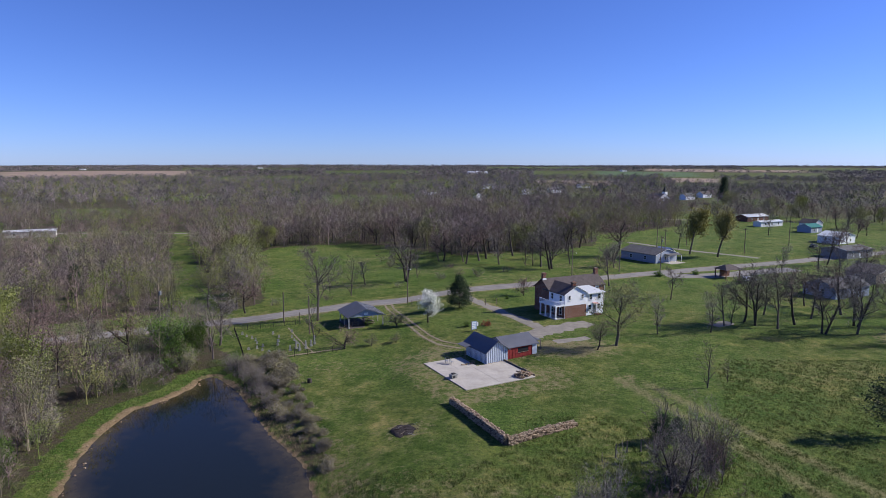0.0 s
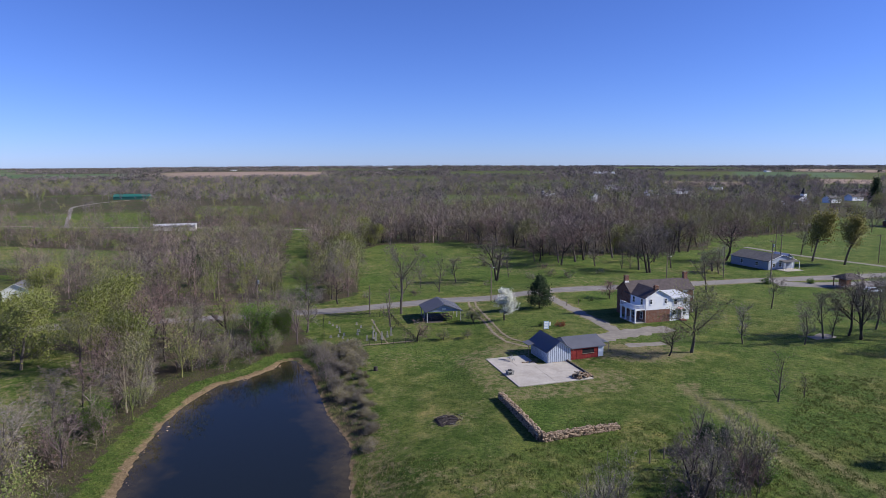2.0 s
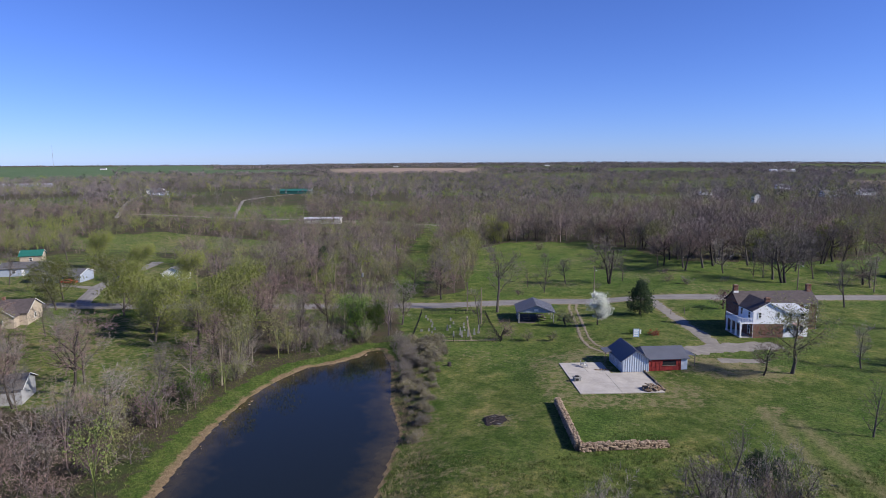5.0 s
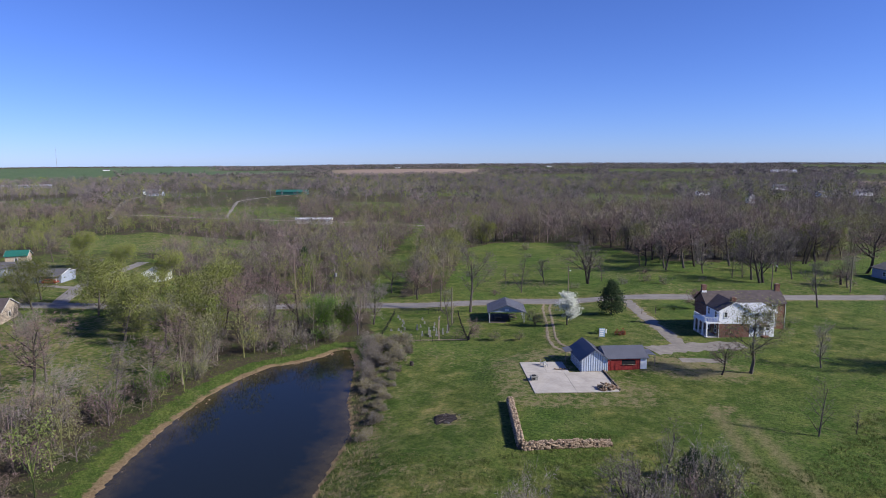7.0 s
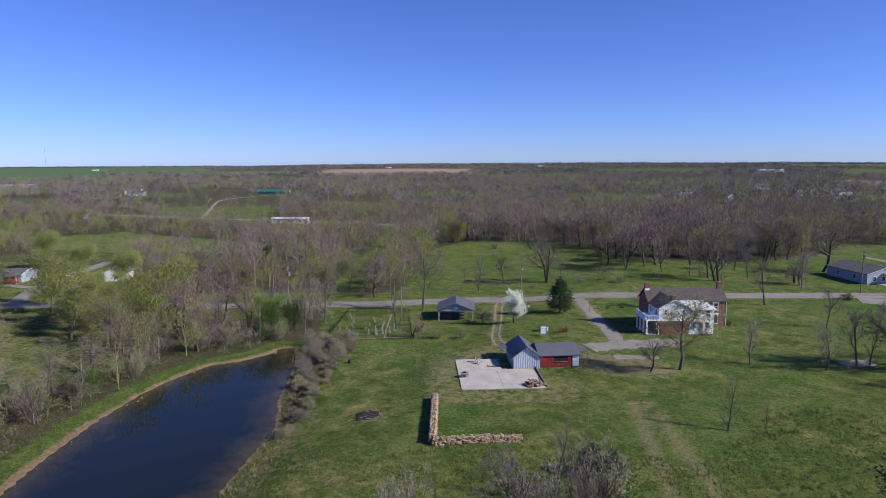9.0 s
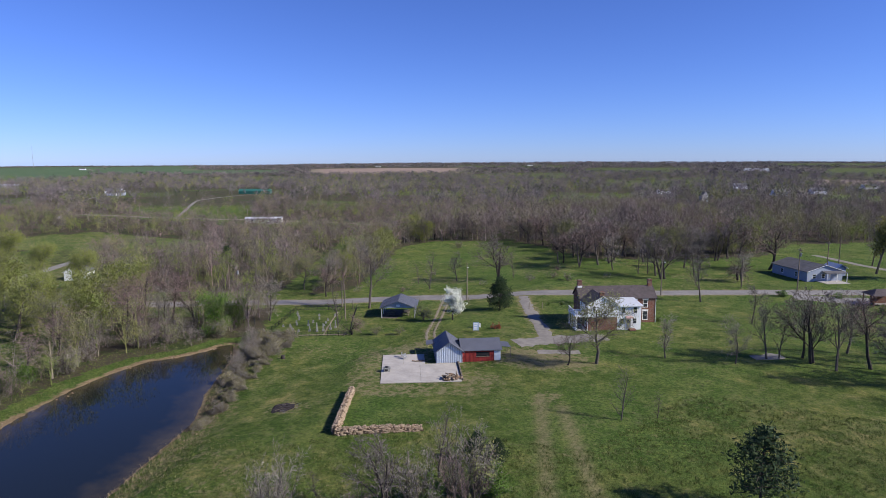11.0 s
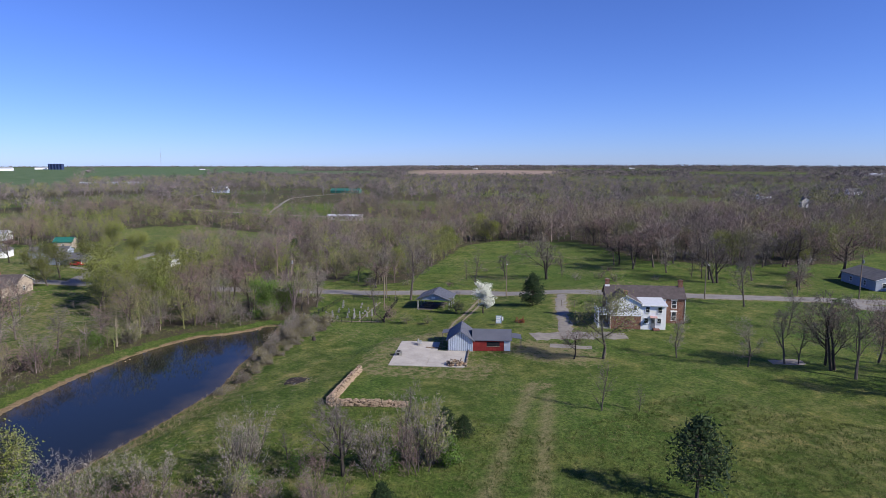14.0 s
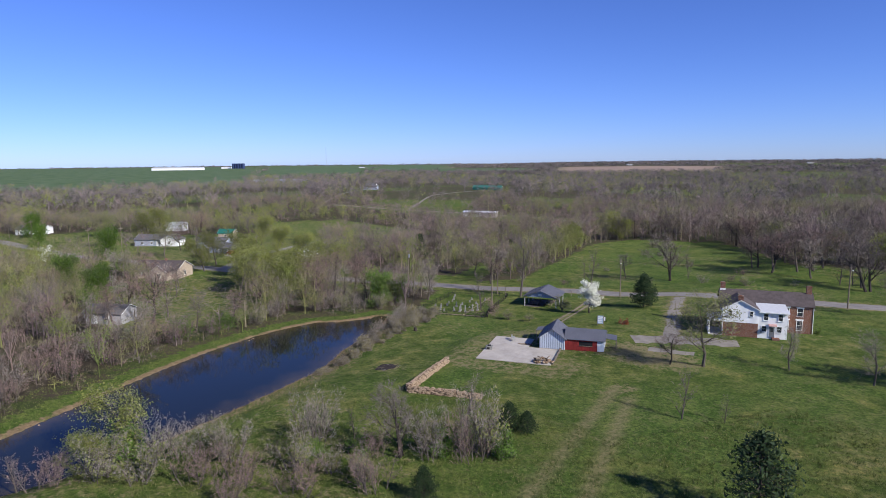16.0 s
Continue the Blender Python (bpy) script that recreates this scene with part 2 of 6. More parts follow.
RUSSET = foliage("russet_leaves", [(0, (0.16, 0.045, 0.02)), (1, (0.33, 0.11, 0.04))])
TUFT = foliage("grass_blades", [(0, (0.062, 0.095, 0.021)), (0.65, (0.115, 0.148, 0.037)), (1, (0.25, 0.235, 0.105))], thin=0.15)
STRAW = foliage("dry_stalks", [(0, (0.18, 0.14, 0.08)), (1, (0.34, 0.27, 0.17))], thin=0.1)
WOODS = foliage("woodland_twigs", [(0, (0.55, 0.55, 0.55)), (1, (1.25, 1.25, 1.25))], thin=0, tint=True)
WOODLEAF = foliage("woodland_leaves", [(0, (0.65, 0.65, 0.65)), (1, (1.25, 1.25, 1.25))], thin=0.2, tint=True)


def glass_material():
    n = Nodes("window_glass", 0.06, 0, 0.6)
    n.color(n.ramp(n.noise(1.0, 2), [(0.3, (0.02, 0.024, 0.03)), (0.7, (0.045, 0.05, 0.06))]))
    return n.mat


GLASS = glass_material()
PAINTS = {}


def paint(name, c, rough=0.5, vary=0.08):
    if name not in PAINTS:
        PAINTS[name] = plain(name, c, rough, vary=vary)
    return PAINTS[name]


# ---- building helpers ----


def finish(bm, mat, name="part", smooth=False):
    me = bpy.data.meshes.new(name)
    bm.normal_update()
    bm.to_mesh(me)
    bm.free()
    me.materials.append(mat)
    if smooth:
        me.polygons.foreach_set("use_smooth", [True] * len(me.polygons))
    return me


def part(name, bm, mat, parent, label="", smooth=False):
    """One mesh under a thing or under one of its parts."""
    me = bm if isinstance(bm, bpy.types.Mesh) else finish(bm, mat, name, smooth)
    ob = new(name, me)
    ob.parent = parent
    if label:
        ob["label"] = label
    return ob


def thing(name, m, label, category, group="", kind=""):
    ob = new(name)
    ob.empty_display_size = 0.5
    ob.matrix_world = m
    return tagged(ob, label, category, group, kind)


def mesh_thing(name, bm, mat, label, category, m=None, group="", kind="", smooth=False):
    me = bm if isinstance(bm, bpy.types.Mesh) else finish(bm, mat, name, smooth)
    ob = new(name, me)
    if m is not None:
        ob.matrix_world = m
    return tagged(ob, label, category, group, kind)


def box(x0, y0, z0, x1, y1, z1, bm=None, bevel=0.0):
    bm = bm or bmesh.new()
    v = [bm.verts.new((x, y, z)) for z in (z0, z1) for x, y in ((x0, y0), (x1, y0), (x1, y1), (x0, y1))]
    faces = [bm.faces.new([v[i] for i in q]) for q in ((3, 2, 1, 0), (4, 5, 6, 7), (0, 1, 5, 4), (1, 2, 6, 5), (2, 3, 7, 6), (3, 0, 4, 7))]
    if bevel:
        bmesh.ops.bevel(bm, geom=list({e for f in faces for e in f.edges}), offset=bevel, segments=1, affect="EDGES")
    return bm


def prism(profile, a, b, axis="y", bm=None):
    """A closed outline (two coordinates) drawn out from a to b along an axis."""
    bm = bm or bmesh.new()

    def at(p, d):
        return {"x": (d, p[0], p[1]), "y": (p[0], d, p[1]), "z": (p[0], p[1], d)}[axis]

    lo = [bm.verts.new(at(p, a)) for p in profile]
    hi = [bm.verts.new(at(p, b)) for p in profile]
    n = len(profile)
    bm.faces.new(lo)
    bm.faces.new(hi[::-1])
    for i in range(n):
        bm.faces.new((lo[(i + 1) % n], lo[i], hi[i], hi[(i + 1) % n]))
    bmesh.ops.recalc_face_normals(bm, faces=bm.faces)
    return bm


def tube(p, q, r0, r1=None, sides=8, bm=None):
    bm = bm or bmesh.new()
    p, q = Vector(p), Vector(q)
    r1 = r0 if r1 is None else r1
    d = (q - p).normalized()
    a = d.orthogonal().normalized()
    b = d.cross(a)
    rings = []
    for c, r in ((p, r0), (q, r1)):
        rings.append([bm.verts.new(c + (a * math.cos(t) + b * math.sin(t)) * r) for t in (2 * math.pi * i / sides for i in range(sides))])
    for i in range(sides):
        j = (i + 1) % sides
        bm.faces.new((rings[0][i], rings[0][j], rings[1][j], rings[1][i]))
    bm.faces.new(rings[0][::-1])
    bm.faces.new(rings[1])
    return bm


def rubble(rng, r, squash=0.7):
    bm = bmesh.new()
    bmesh.ops.create_icosphere(bm, subdivisions=1, radius=r)
    for v in bm.verts:
        v.co = Vector((v.co.x * 1.2, v.co.y, v.co.z * squash)) * rng.uniform(0.75, 1.2)
    return bm


def window(parent, m, w, h, label="", frame_mat=None, bars=True):
    """A sash window: frame, sill and two panes, set in a wall that faces -y in its own frame."""
    win = new("window")
    win.parent = parent
    win.matrix_local = m
    if label:
        win["label"] = label
    f = bmesh.new()
    t = 0.09
    for q in ((-w / 2 - t, -h / 2 - t, -w / 2, h / 2 + t), (w / 2, -h / 2 - t, w / 2 + t, h / 2 + t), (-w / 2, h / 2, w / 2, h / 2 + t), (-w / 2, -0.03, w / 2, 0.03)):
        box(q[0], -0.06, q[1], q[2], 0.02, q[3], f)
    part("window_frame", f, frame_mat or TRIM, win)
    part("window_sill", box(-w / 2 - 0.14, -0.11, -h / 2 - t - 0.05, w / 2 + 0.14, 0.02, -h / 2 - t), frame_mat or TRIM, win)
    for z in (-h / 4, h / 4):
        part("pane", box(-w / 2, -0.02, z - h / 4 + 0.02, w / 2, 0.0, z + h / 4 - 0.02), GLASS, win)
    return win


FACE = {"s": 0, "e": 90, "n": 180, "w": -90}


def wall_window(parent, x, y, z, w, h, face="s", **more):
    return window(parent, pose(x, y, z, 0, 0, FACE[face]), w, h, **more)


def gable_roof(x0, x1, y0, y1, eave, ridge, thick=0.12, over=0.3, along="x", bm=None):
    """Two slabs that meet at a ridge along x or y."""
    bm = bm or bmesh.new()
    if along == "y":
        x0, x1, y0, y1 = y0, y1, x0, x1
    mid, half = (y0 + y1) / 2, (y1 - y0) / 2
    drop = (ridge - eave) / half * over
    axis = "x" if along == "x" else "y"
    for s in (-1, 1):
        e = (mid + s * (half + over), eave - drop)
        prism([e, (mid, ridge), (mid, ridge + thick), (e[0], e[1] + thick)], x0 - over, x1 + over, axis, bm)
    return bm


def seams(roof, x0, x1, y0, y1, eave, ridge, thick=0.12, over=0.3, along="x", gap=0.55):
    """The standing seams of a metal roof, each a strip of its own."""
    if along == "y":
        x0, x1, y0, y1 = y0, y1, x0, x1
    mid, half = (y0 + y1) / 2, (y1 - y0) / 2
    drop = (ridge - eave) / half * over
    n = int((x1 - x0 + 2 * over) / gap)
    for s in (-1, 1):
        e = (mid + s * (half + over), eave - drop)
        for i in range(n + 1):
            c = x0 - over + 0.03 + i * ((x1 - x0 + 2 * over - 0.06) / n)
            part("seam", prism([(e[0], e[1] + thick), (mid, ridge + thick), (mid, ridge + thick + 0.028), (e[0], e[1] + thick + 0.028)], c - 0.02, c + 0.02, along), METAL, roof)

# ---- the lie of the land ----
WATER_Z = -3.9
POND = [(-39.5, 105), (-33, 98), (-28, 90), (-23.4, 82.5), (-19, 77), (-16, 73), (-13.4, 66), (-10.8, 59.5), (-8, 52), (-5, 43), (-2.5, 33), (-3, 22), (-9, 15), (-17, 20),
        (-21.2, 28), (-26, 36), (-31, 44.5), (-36, 53.5), (-41, 64), (-44.8, 75), (-46, 84), (-45.6, 90), (-42.5, 94), (-40.8, 99.5), (-41.2, 103.5)]
ROAD_LINE = [(-900, -160), (-420, 30), (-290, 54), (-200, 72), (-140, 97), (-100, 115), (-57.5, 137.5), (-25, 155), (1.5, 166.5), (38.5, 183), (61, 194), (95, 209), (135, 228), (200, 260), (330, 315), (700, 480)]


def smooth(a, b, x):
    u = np.clip((x - a) / (b - a), 0, 1)
    return u * u * (3 - 2 * u)


def polyline_distance(x, y, pts, closed=False):
    """The distance to a line of points and how far along it the nearest place lies (0 to 1)."""
    best = np.full(np.shape(x), 1e9)
    ends = list(zip(pts, pts[1:] + pts[:1] if closed else pts[1:]))
    for (ax, ay), (bx, by) in ends:
        dx, dy = bx - ax, by - ay
        t = np.clip(((x - ax) * dx + (y - ay) * dy) / (dx * dx + dy * dy), 0, 1)
        best = np.minimum(best, np.hypot(x - ax - t * dx, y - ay - t * dy))
    return best


def inside(x, y, pts):
    hit = np.zeros(np.shape(x), bool)
    for (ax, ay), (bx, by) in zip(pts, pts[1:] + pts[:1]):
        if ay != by:
            hit ^= ((ay > y) != (by > y)) & (x < (bx - ax) * (y - ay) / (by - ay) + ax)
    return hit


def pond_distance(x, y):
    d = polyline_distance(x, y, POND, True)
    return np.where(inside(x, y, POND), -d, d)


def waves(x, y, size, seed=0.0):
    """A cheap smooth wavy value, -1 to 1."""
    a = np.sin(x / size + 1.3 + seed) * np.cos(y / size * 0.9 + 2.1 * seed)
    b = np.sin((x * 0.7 + y) / size * 1.9 + seed * 3) * np.cos((y * 0.6 - x) / size * 1.7 + 0.4)
    return (a + 0.7 * b) / 1.5


def height(x, y):
    x, y = np.asarray(x, float), np.asarray(y, float)
    z = -1.0 - 1.6 * smooth(7, -15, x) - 0.9 * smooth(-15, -50, x)
    z = z + (-1.12 - z) * smooth(15.5, 9.5, np.hypot(x - 6.0, y - 101.5))
    far = np.hypot(x, y - 60)
    z = z + 0.12 * waves(x, y, 9) * smooth(30, 60, np.hypot(x - 10, y - 110)) + smooth(250, 700, far) * 1.5 * waves(x, y, 140, 0.7)
    west = smooth(math.radians(26), math.radians(62), np.arctan2(-x, y))
    z = z + smooth(1200, 4600, far) * (11 - 31 * west + 4 * waves(x, y, 500, 2.0))
    z = z + 5.5 * (1 - smooth(90, 300, np.hypot(x + 420, y - 420)))
    d = pond_distance(x, y)
    rim = WATER_Z + (z - WATER_Z) * smooth(-1.5, 8.5, d)
    return np.where(d < 0, WATER_Z - np.minimum(1.6, 0.3 * -d) + 0.0 * rim, np.maximum(rim, WATER_Z + 0.12 * np.minimum(d, 1)))


def ground_z(x, y):
    return float(height(np.array([x]), np.array([y]))[0])


# ---- where woods, fields and worn ground lie ----
MEADOW = [(-58, 142), (-48, 163), (-62, 200), (-80, 246), (-76, 268), (-45, 284), (-18, 262), (4, 232), (30, 240), (60, 262), (70, 300), (110, 330), (150, 380), (230, 360), (230, 200), (135, 150), (118, 100), (90, 40), (40, -40), (-30, -40),
          (-8, 10), (-2, 30), (-4, 45), (-9, 58), (-14, 75), (-22, 86), (-31, 100), (-38, 112), (-48, 126)]
YARDS = [[(-62, 55), (-58, 80), (-72, 92), (-85, 100), (-118, 99), (-140, 84), (-120, 62), (-90, 52)],
         [(-150, 92), (-105, 108), (-128, 142), (-160, 156), (-225, 140), (-300, 100), (-300, 60), (-200, 70)],
         [(-185, 178), (-150, 198), (-170, 226), (-250, 226), (-270, 190), (-235, 168)],
         [(-180, 284), (-176, 306), (-215, 322), (-240, 300), (-225, 280)],
         [(130, 360), (190, 400), (215, 540), (150, 545), (150, 430)],
         [(150, 480), (215, 480), (205, 530), (165, 535)]]
HILLSIDE = [(-215, 300), (-300, 400), (-345, 500), (-420, 520), (-530, 450), (-520, 390), (-400, 350), (-330, 300), (-260, 270)]
FIREBREAK = [(-58, 146), (-72, 174), (-84, 199), (-112, 257), (-138, 318)]
BACK_LANE = [(-330, 268), (-262, 286), (-205, 309), (-172, 319), (-140, 322), (-80, 332)]
SIDE_STREET = [(-130, 102), (-139, 111), (-149, 120), (-158, 136), (-172, 160)]
# open land far off: from and to in degrees left of north, from and to in metres
MEADOWS_FAR = [(-4, 3, 400, 520), (6, 14, 560, 720), (-14, -8, 600, 700), (22, 30, 640, 760), (14, 22, 1250, 1700), (2, 10, 900, 1150), (-36, -18, 1000, 1250), (-30, -6, 1500, 2300), (4, 12, 1900, 2500), (38, 46, 1200, 1500), (-40, -24, 2700, 3900), (14, 24, 2700, 3300), (-12, -2, 2900, 3500), (58, 70, 520, 640), (40, 47, 700, 800), (52, 64, 225, 290), (30, 36, 440, 520), (12, 18, 380, 430), (66, 78, 400, 470), (-26, -20, 560, 640), (2, 8, 1250, 1330), (48, 56, 600, 660), (24, 30, 1000, 1090)]
SOIL_FAR = [(24, 37, 1750, 2600), (-13, -5.5, 1000, 1200), (-22, -17, 1200, 1500), (47, 52, 2300, 3200), (-28, -16, 2450, 2900)]
CROP_FAR = [(47, 54, 2000, 4600), (54, 64, 1300, 4600), (64, 88, 950, 4600), (-20, -12, 1700, 2300), (40, 48, 1900, 2600)]


def sectors(x, y, items):
    a = np.degrees(np.arctan2(25 - x, y - 10)) + 0.8 * waves(x, y, 160, 0.3)
    r = np.hypot(x - 25, y - 10) * (1 + 0.03 * waves(x, y, 210, 1.7))
    m = np.zeros(np.shape(x))
    for a0, a1, r0, r1 in items:
        m = np.maximum(m, smooth(a0 - 0.6, a0 + 0.6, a) * smooth(a1 + 0.6, a1 - 0.6, a) * smooth(r0 * 0.98, r0 * 1.02, r) * smooth(r1 * 1.02, r1 * 0.98, r))
    return m


def wooded(x, y):
    """How wooded a place is, 0 to 1."""
    x, y = np.asarray(x, float), np.asarray(y, float)
    open_land = inside(x, y, MEADOW) | (pond_distance(x, y) < 4.5) | (polyline_distance(x, y, ROAD_LINE) < 7)
    for yard in YARDS:
        open_land |= inside(x, y, yard)
    road_gap = polyline_distance(x, y, ROAD_LINE)
    open_land |= (x < -62) & (x > -320) & (road_gap < 15)
    open_land |= polyline_distance(x, y, FIREBREAK) < 4.5
    open_land |= (polyline_distance(x, y, BACK_LANE) < 6) | (polyline_distance(x, y, SIDE_STREET) < 8)
    r = np.hypot(x, y)
    w = np.where(open_land, 0.0, np.where(inside(x, y, HILLSIDE), 0.14, 1.0))
    w = w * (1 - sectors(x, y, MEADOWS_FAR)) * (1 - sectors(x, y, SOIL_FAR)) * (1 - sectors(x, y, CROP_FAR))
    patchy = smooth(-0.75, -0.35, waves(x, y, 130, 1.1) + 0.4 * waves(x, y, 47, 0.2))
    w = w * np.where(r > 420, patchy, 1.0)
    right = (x > 60) & (y < 520) & (y > 150)
    return np.where(right, w * smooth(-0.35, 0.1, waves(x, y, 40, 0.3) + 0.1), w)


DRIVE = [(3.5, 163), (7.5, 154), (12, 144.5), (16.5, 136), (20.5, 128)]
DRIVE_LOW = [(31, 133), (25, 129.3), (20, 125.2), (16.2, 121.6)]
TRACKS = [[(-14.2, 158), (-12.9, 152), (-6.9, 136), (-2.6, 124), (0.5, 118.5), (5.5, 115.5)], [(-15.8, 158), (-14.6, 152), (-8.4, 136), (-4.2, 124), (-1, 117.5), (3.5, 113.8)]]
MOWN = [[(28.6, 97), (32.4, 86), (36, 75.5), (39.2, 66.5), (46, 46)], [(32.4, 95), (37, 84.5), (40.8, 76), (44, 69), (53, 47)]]


def ground_mesh():
    def steps(lo, a, b, hi, fine, grow):
        mid = list(np.arange(a, b + fine, fine))
        left, right, s = [], [], fine
        p = a
        while p > lo:
            s *= grow
            p -= s
            left.append(max(p, lo))
        p, s = mid[-1], fine
        while p < hi:
            s *= grow
            p += s
            right.append(min(p, hi))
        return np.array(left[::-1] + mid + right)

    xs = steps(-4900, -62, 92, 4900, 1.0, 1.045)
    ys = steps(-1500, 22, 172, 4950, 1.0, 1.04)
    X, Y = np.meshgrid(xs, ys)
    x, y = X.ravel(), Y.ravel()
    z = height(x, y)
    nx, ny = len(xs), len(ys)
    i = (np.arange(ny - 1)[:, None] * nx + np.arange(nx - 1)[None, :]).ravel()
    faces = np.stack([i, i + 1, i + 1 + nx, i + nx], 1)
    me = bpy.data.meshes.new("ground")
    me.vertices.add(len(x))
    me.vertices.foreach_set("co", np.stack([x, y, z], 1).ravel().astype(np.float32))
    me.loops.add(faces.size)
    me.loops.foreach_set("vertex_index", faces.ravel().astype(np.int32))
    me.polygons.add(len(faces))
    me.polygons.foreach_set("loop_start", np.arange(0, faces.size, 4, dtype=np.int32))
    me.update(calc_edges=True)
    me.polygons.foreach_set("use_smooth", [True] * len(faces))
    d = pond_distance(x, y)
    fields = np.maximum(sectors(x, y, MEADOWS_FAR), np.maximum(sectors(x, y, SOIL_FAR), sectors(x, y, CROP_FAR)))
    litter = np.maximum(wooded(x, y) * 0.95, 0.45 * sectors(x, y, MEADOWS_FAR))
    litter = np.maximum(litter, 0.72 * (1 - fields) * smooth(430, 480, np.hypot(x, y)) * ~inside(x, y, MEADOW))
    west = (x < -18 - (y - 60) * 0.33)
    litter = np.maximum(litter, np.where(~west & (y > 72), (1 - smooth(1.5, 7.5, d)) * 0.62, 0))
    worn = 0.36 * smooth(-0.2, 0.7, waves(x, y, 8, 0.9)) * (inside(x, y, MEADOW) & (y > 168) & (x < 60))
    mown = np.zeros(len(x))
    for line in MOWN:
        mown = np.maximum(mown, 1 - smooth(0.3, 1.25, polyline_distance(x, y, line)))
    for line in TRACKS:
        worn = np.maximum(worn, 0.5 * (1 - smooth(0.3, 1.5, polyline_distance(x, y, line))))
    worn = np.maximum(worn, 0.62 * (1 - smooth(1.0, 4.0, polyline_distance(x, y, DRIVE))))
    worn = np.maximum(worn, 0.72 * (1 - smooth(2.5, 10, np.hypot((x - 23) / 1.6, y - 114.5))))
    worn = np.maximum(worn, 0.6 * (1 - smooth(2, 5, np.hypot(x + 1, (y - 112) / 1.5))))
    worn = np.maximum(worn, 0.5 * (1 - smooth(1, 3.5, np.hypot(x - 29.5, (y - 97) / 1.6))))
    worn = np.maximum(worn, 0.48 * (1 - smooth(5.0, 7.4, polyline_distance(x, y, [(-3, 107), (4.3, 92.2), (15.8, 98.4)]))))
    worn = np.maximum(worn, 0.55 * (1 - smooth(3.2, 5.6, polyline_distance(x, y, ROAD_LINE))))
    worn = np.maximum(worn, 0.5 * (1 - smooth(2, 4.5, np.hypot(x + 3.8, y - 79))))
    worn = np.maximum(worn, 0.7 * (1 - smooth(0.8, 1.15, np.hypot((x - 104) / 20, (y - 120) / 12))))
    worn = np.maximum(worn, 0.40 * smooth(74, 60, y + 0.25 * x) * inside(x, y, MEADOW) * (0.75 + 0.4 * waves(x, y, 5, 0.2)))
    worn = np.maximum(worn, 0.44 * (1 - smooth(4.0, 9.0, d)) * (~west & inside(x, y, MEADOW)))
    worn = np.maximum(worn, 0.42 * smooth(0.2, 0.9, waves(x, y, 17, 0.35)) * (inside(x, y, MEADOW) & (y < 150)))
    for yard in YARDS[:3]:
        worn = np.maximum(worn, 0.43 * inside(x, y, yard) * (0.85 + 0.3 * waves(x, y, 11, 0.6)))
    bank = np.where(west, (1 - smooth(0.5, 2.8, d)) * (0.74 + 0.3 * waves(x, y, 2.6, 0.5)), (1 - smooth(0.2, 0.9, d)) * 0.85)
    soil, crop = sectors(x, y, SOIL_FAR), sectors(x, y, CROP_FAR)
    lush = np.where(west & (d < 12) & (d > 0), 1.0, 0.0) + (inside(x, y, MEADOW) & (y > 170)) * 0.5
    for name, cols in (("zone_a", (litter, worn, bank)), ("zone_b", (soil, crop, lush))):
        a = me.attributes.new(name, "FLOAT_COLOR", "POINT")
        a.data.foreach_set("color", np.stack([*cols, np.ones(len(x))], 1).ravel().astype(np.float32))
    a = me.attributes.new("mown", "FLOAT", "POINT")
    a.data.foreach_set("value", mown.astype(np.float32))
    me.materials.append(GROUND)
    ob = new("ground", me)
    tagged(ob, "spring grass field with dry patches and leaf litter", "ground", kind="structure")


ground_mesh()


def ribbon(name, line, width, mat, label, lift=0.05, step=1.5, ragged=0.15, category="road", seed=1):
    """A strip of road or gravel laid along a line, with uneven edges."""
    rng = random.Random(seed)
    pts = []
    for (ax, ay), (bx, by) in zip(line, line[1:]):
        n = max(1, int(math.hypot(bx - ax, by - ay) / step))
        pts += [(ax + (bx - ax) * i / n, ay + (by - ay) * i / n) for i in range(n)]
    pts.append(line[-1])
    for _ in range(6):
        pts = [pts[0]] + [((a[0] + 2 * b[0] + c[0]) / 4, (a[1] + 2 * b[1] + c[1]) / 4) for a, b, c in zip(pts, pts[1:], pts[2:])] + [pts[-1]]
    bm = bmesh.new()
    rows, sides = [], [0, 0.12, 0.25, 0.5, 0.75, 0.88, 1]
    for i, p in enumerate(pts):
        a, b = pts[max(0, i - 1)], pts[min(len(pts) - 1, i + 1)]
        l = math.hypot(b[0] - a[0], b[1] - a[1])
        nx, ny = -(b[1] - a[1]) / l, (b[0] - a[0]) / l
        w = [width / 2 + rng.uniform(-ragged, ragged) for _ in range(2)]
        row = []
        for s in sides:
            off = (s - 0.5) * 2 * (w[0] if s < 0.5 else w[1])
            x, y = p[0] + nx * off, p[1] + ny * off
            row.append(bm.verts.new((x, y, ground_z(x, y) + (lift if 0 < s < 1 else -0.03))))
        rows.append(row)
    for r, q in zip(rows, rows[1:]):
        for i in range(len(sides) - 1):
            bm.faces.new((r[i], q[i], q[i + 1], r[i + 1]))
    bmesh.ops.recalc_face_normals(bm, faces=bm.faces)
    me = finish(bm, mat, name, True)
    a = me.attributes.new("across", "FLOAT", "POINT")
    a.data.foreach_set("value", sides * len(pts))
    ob = tagged(new(name, me), label, category, kind="structure")
    if sum(p.normal.z for p in me.polygons) < 0:
        me.flip_normals()
    return ob


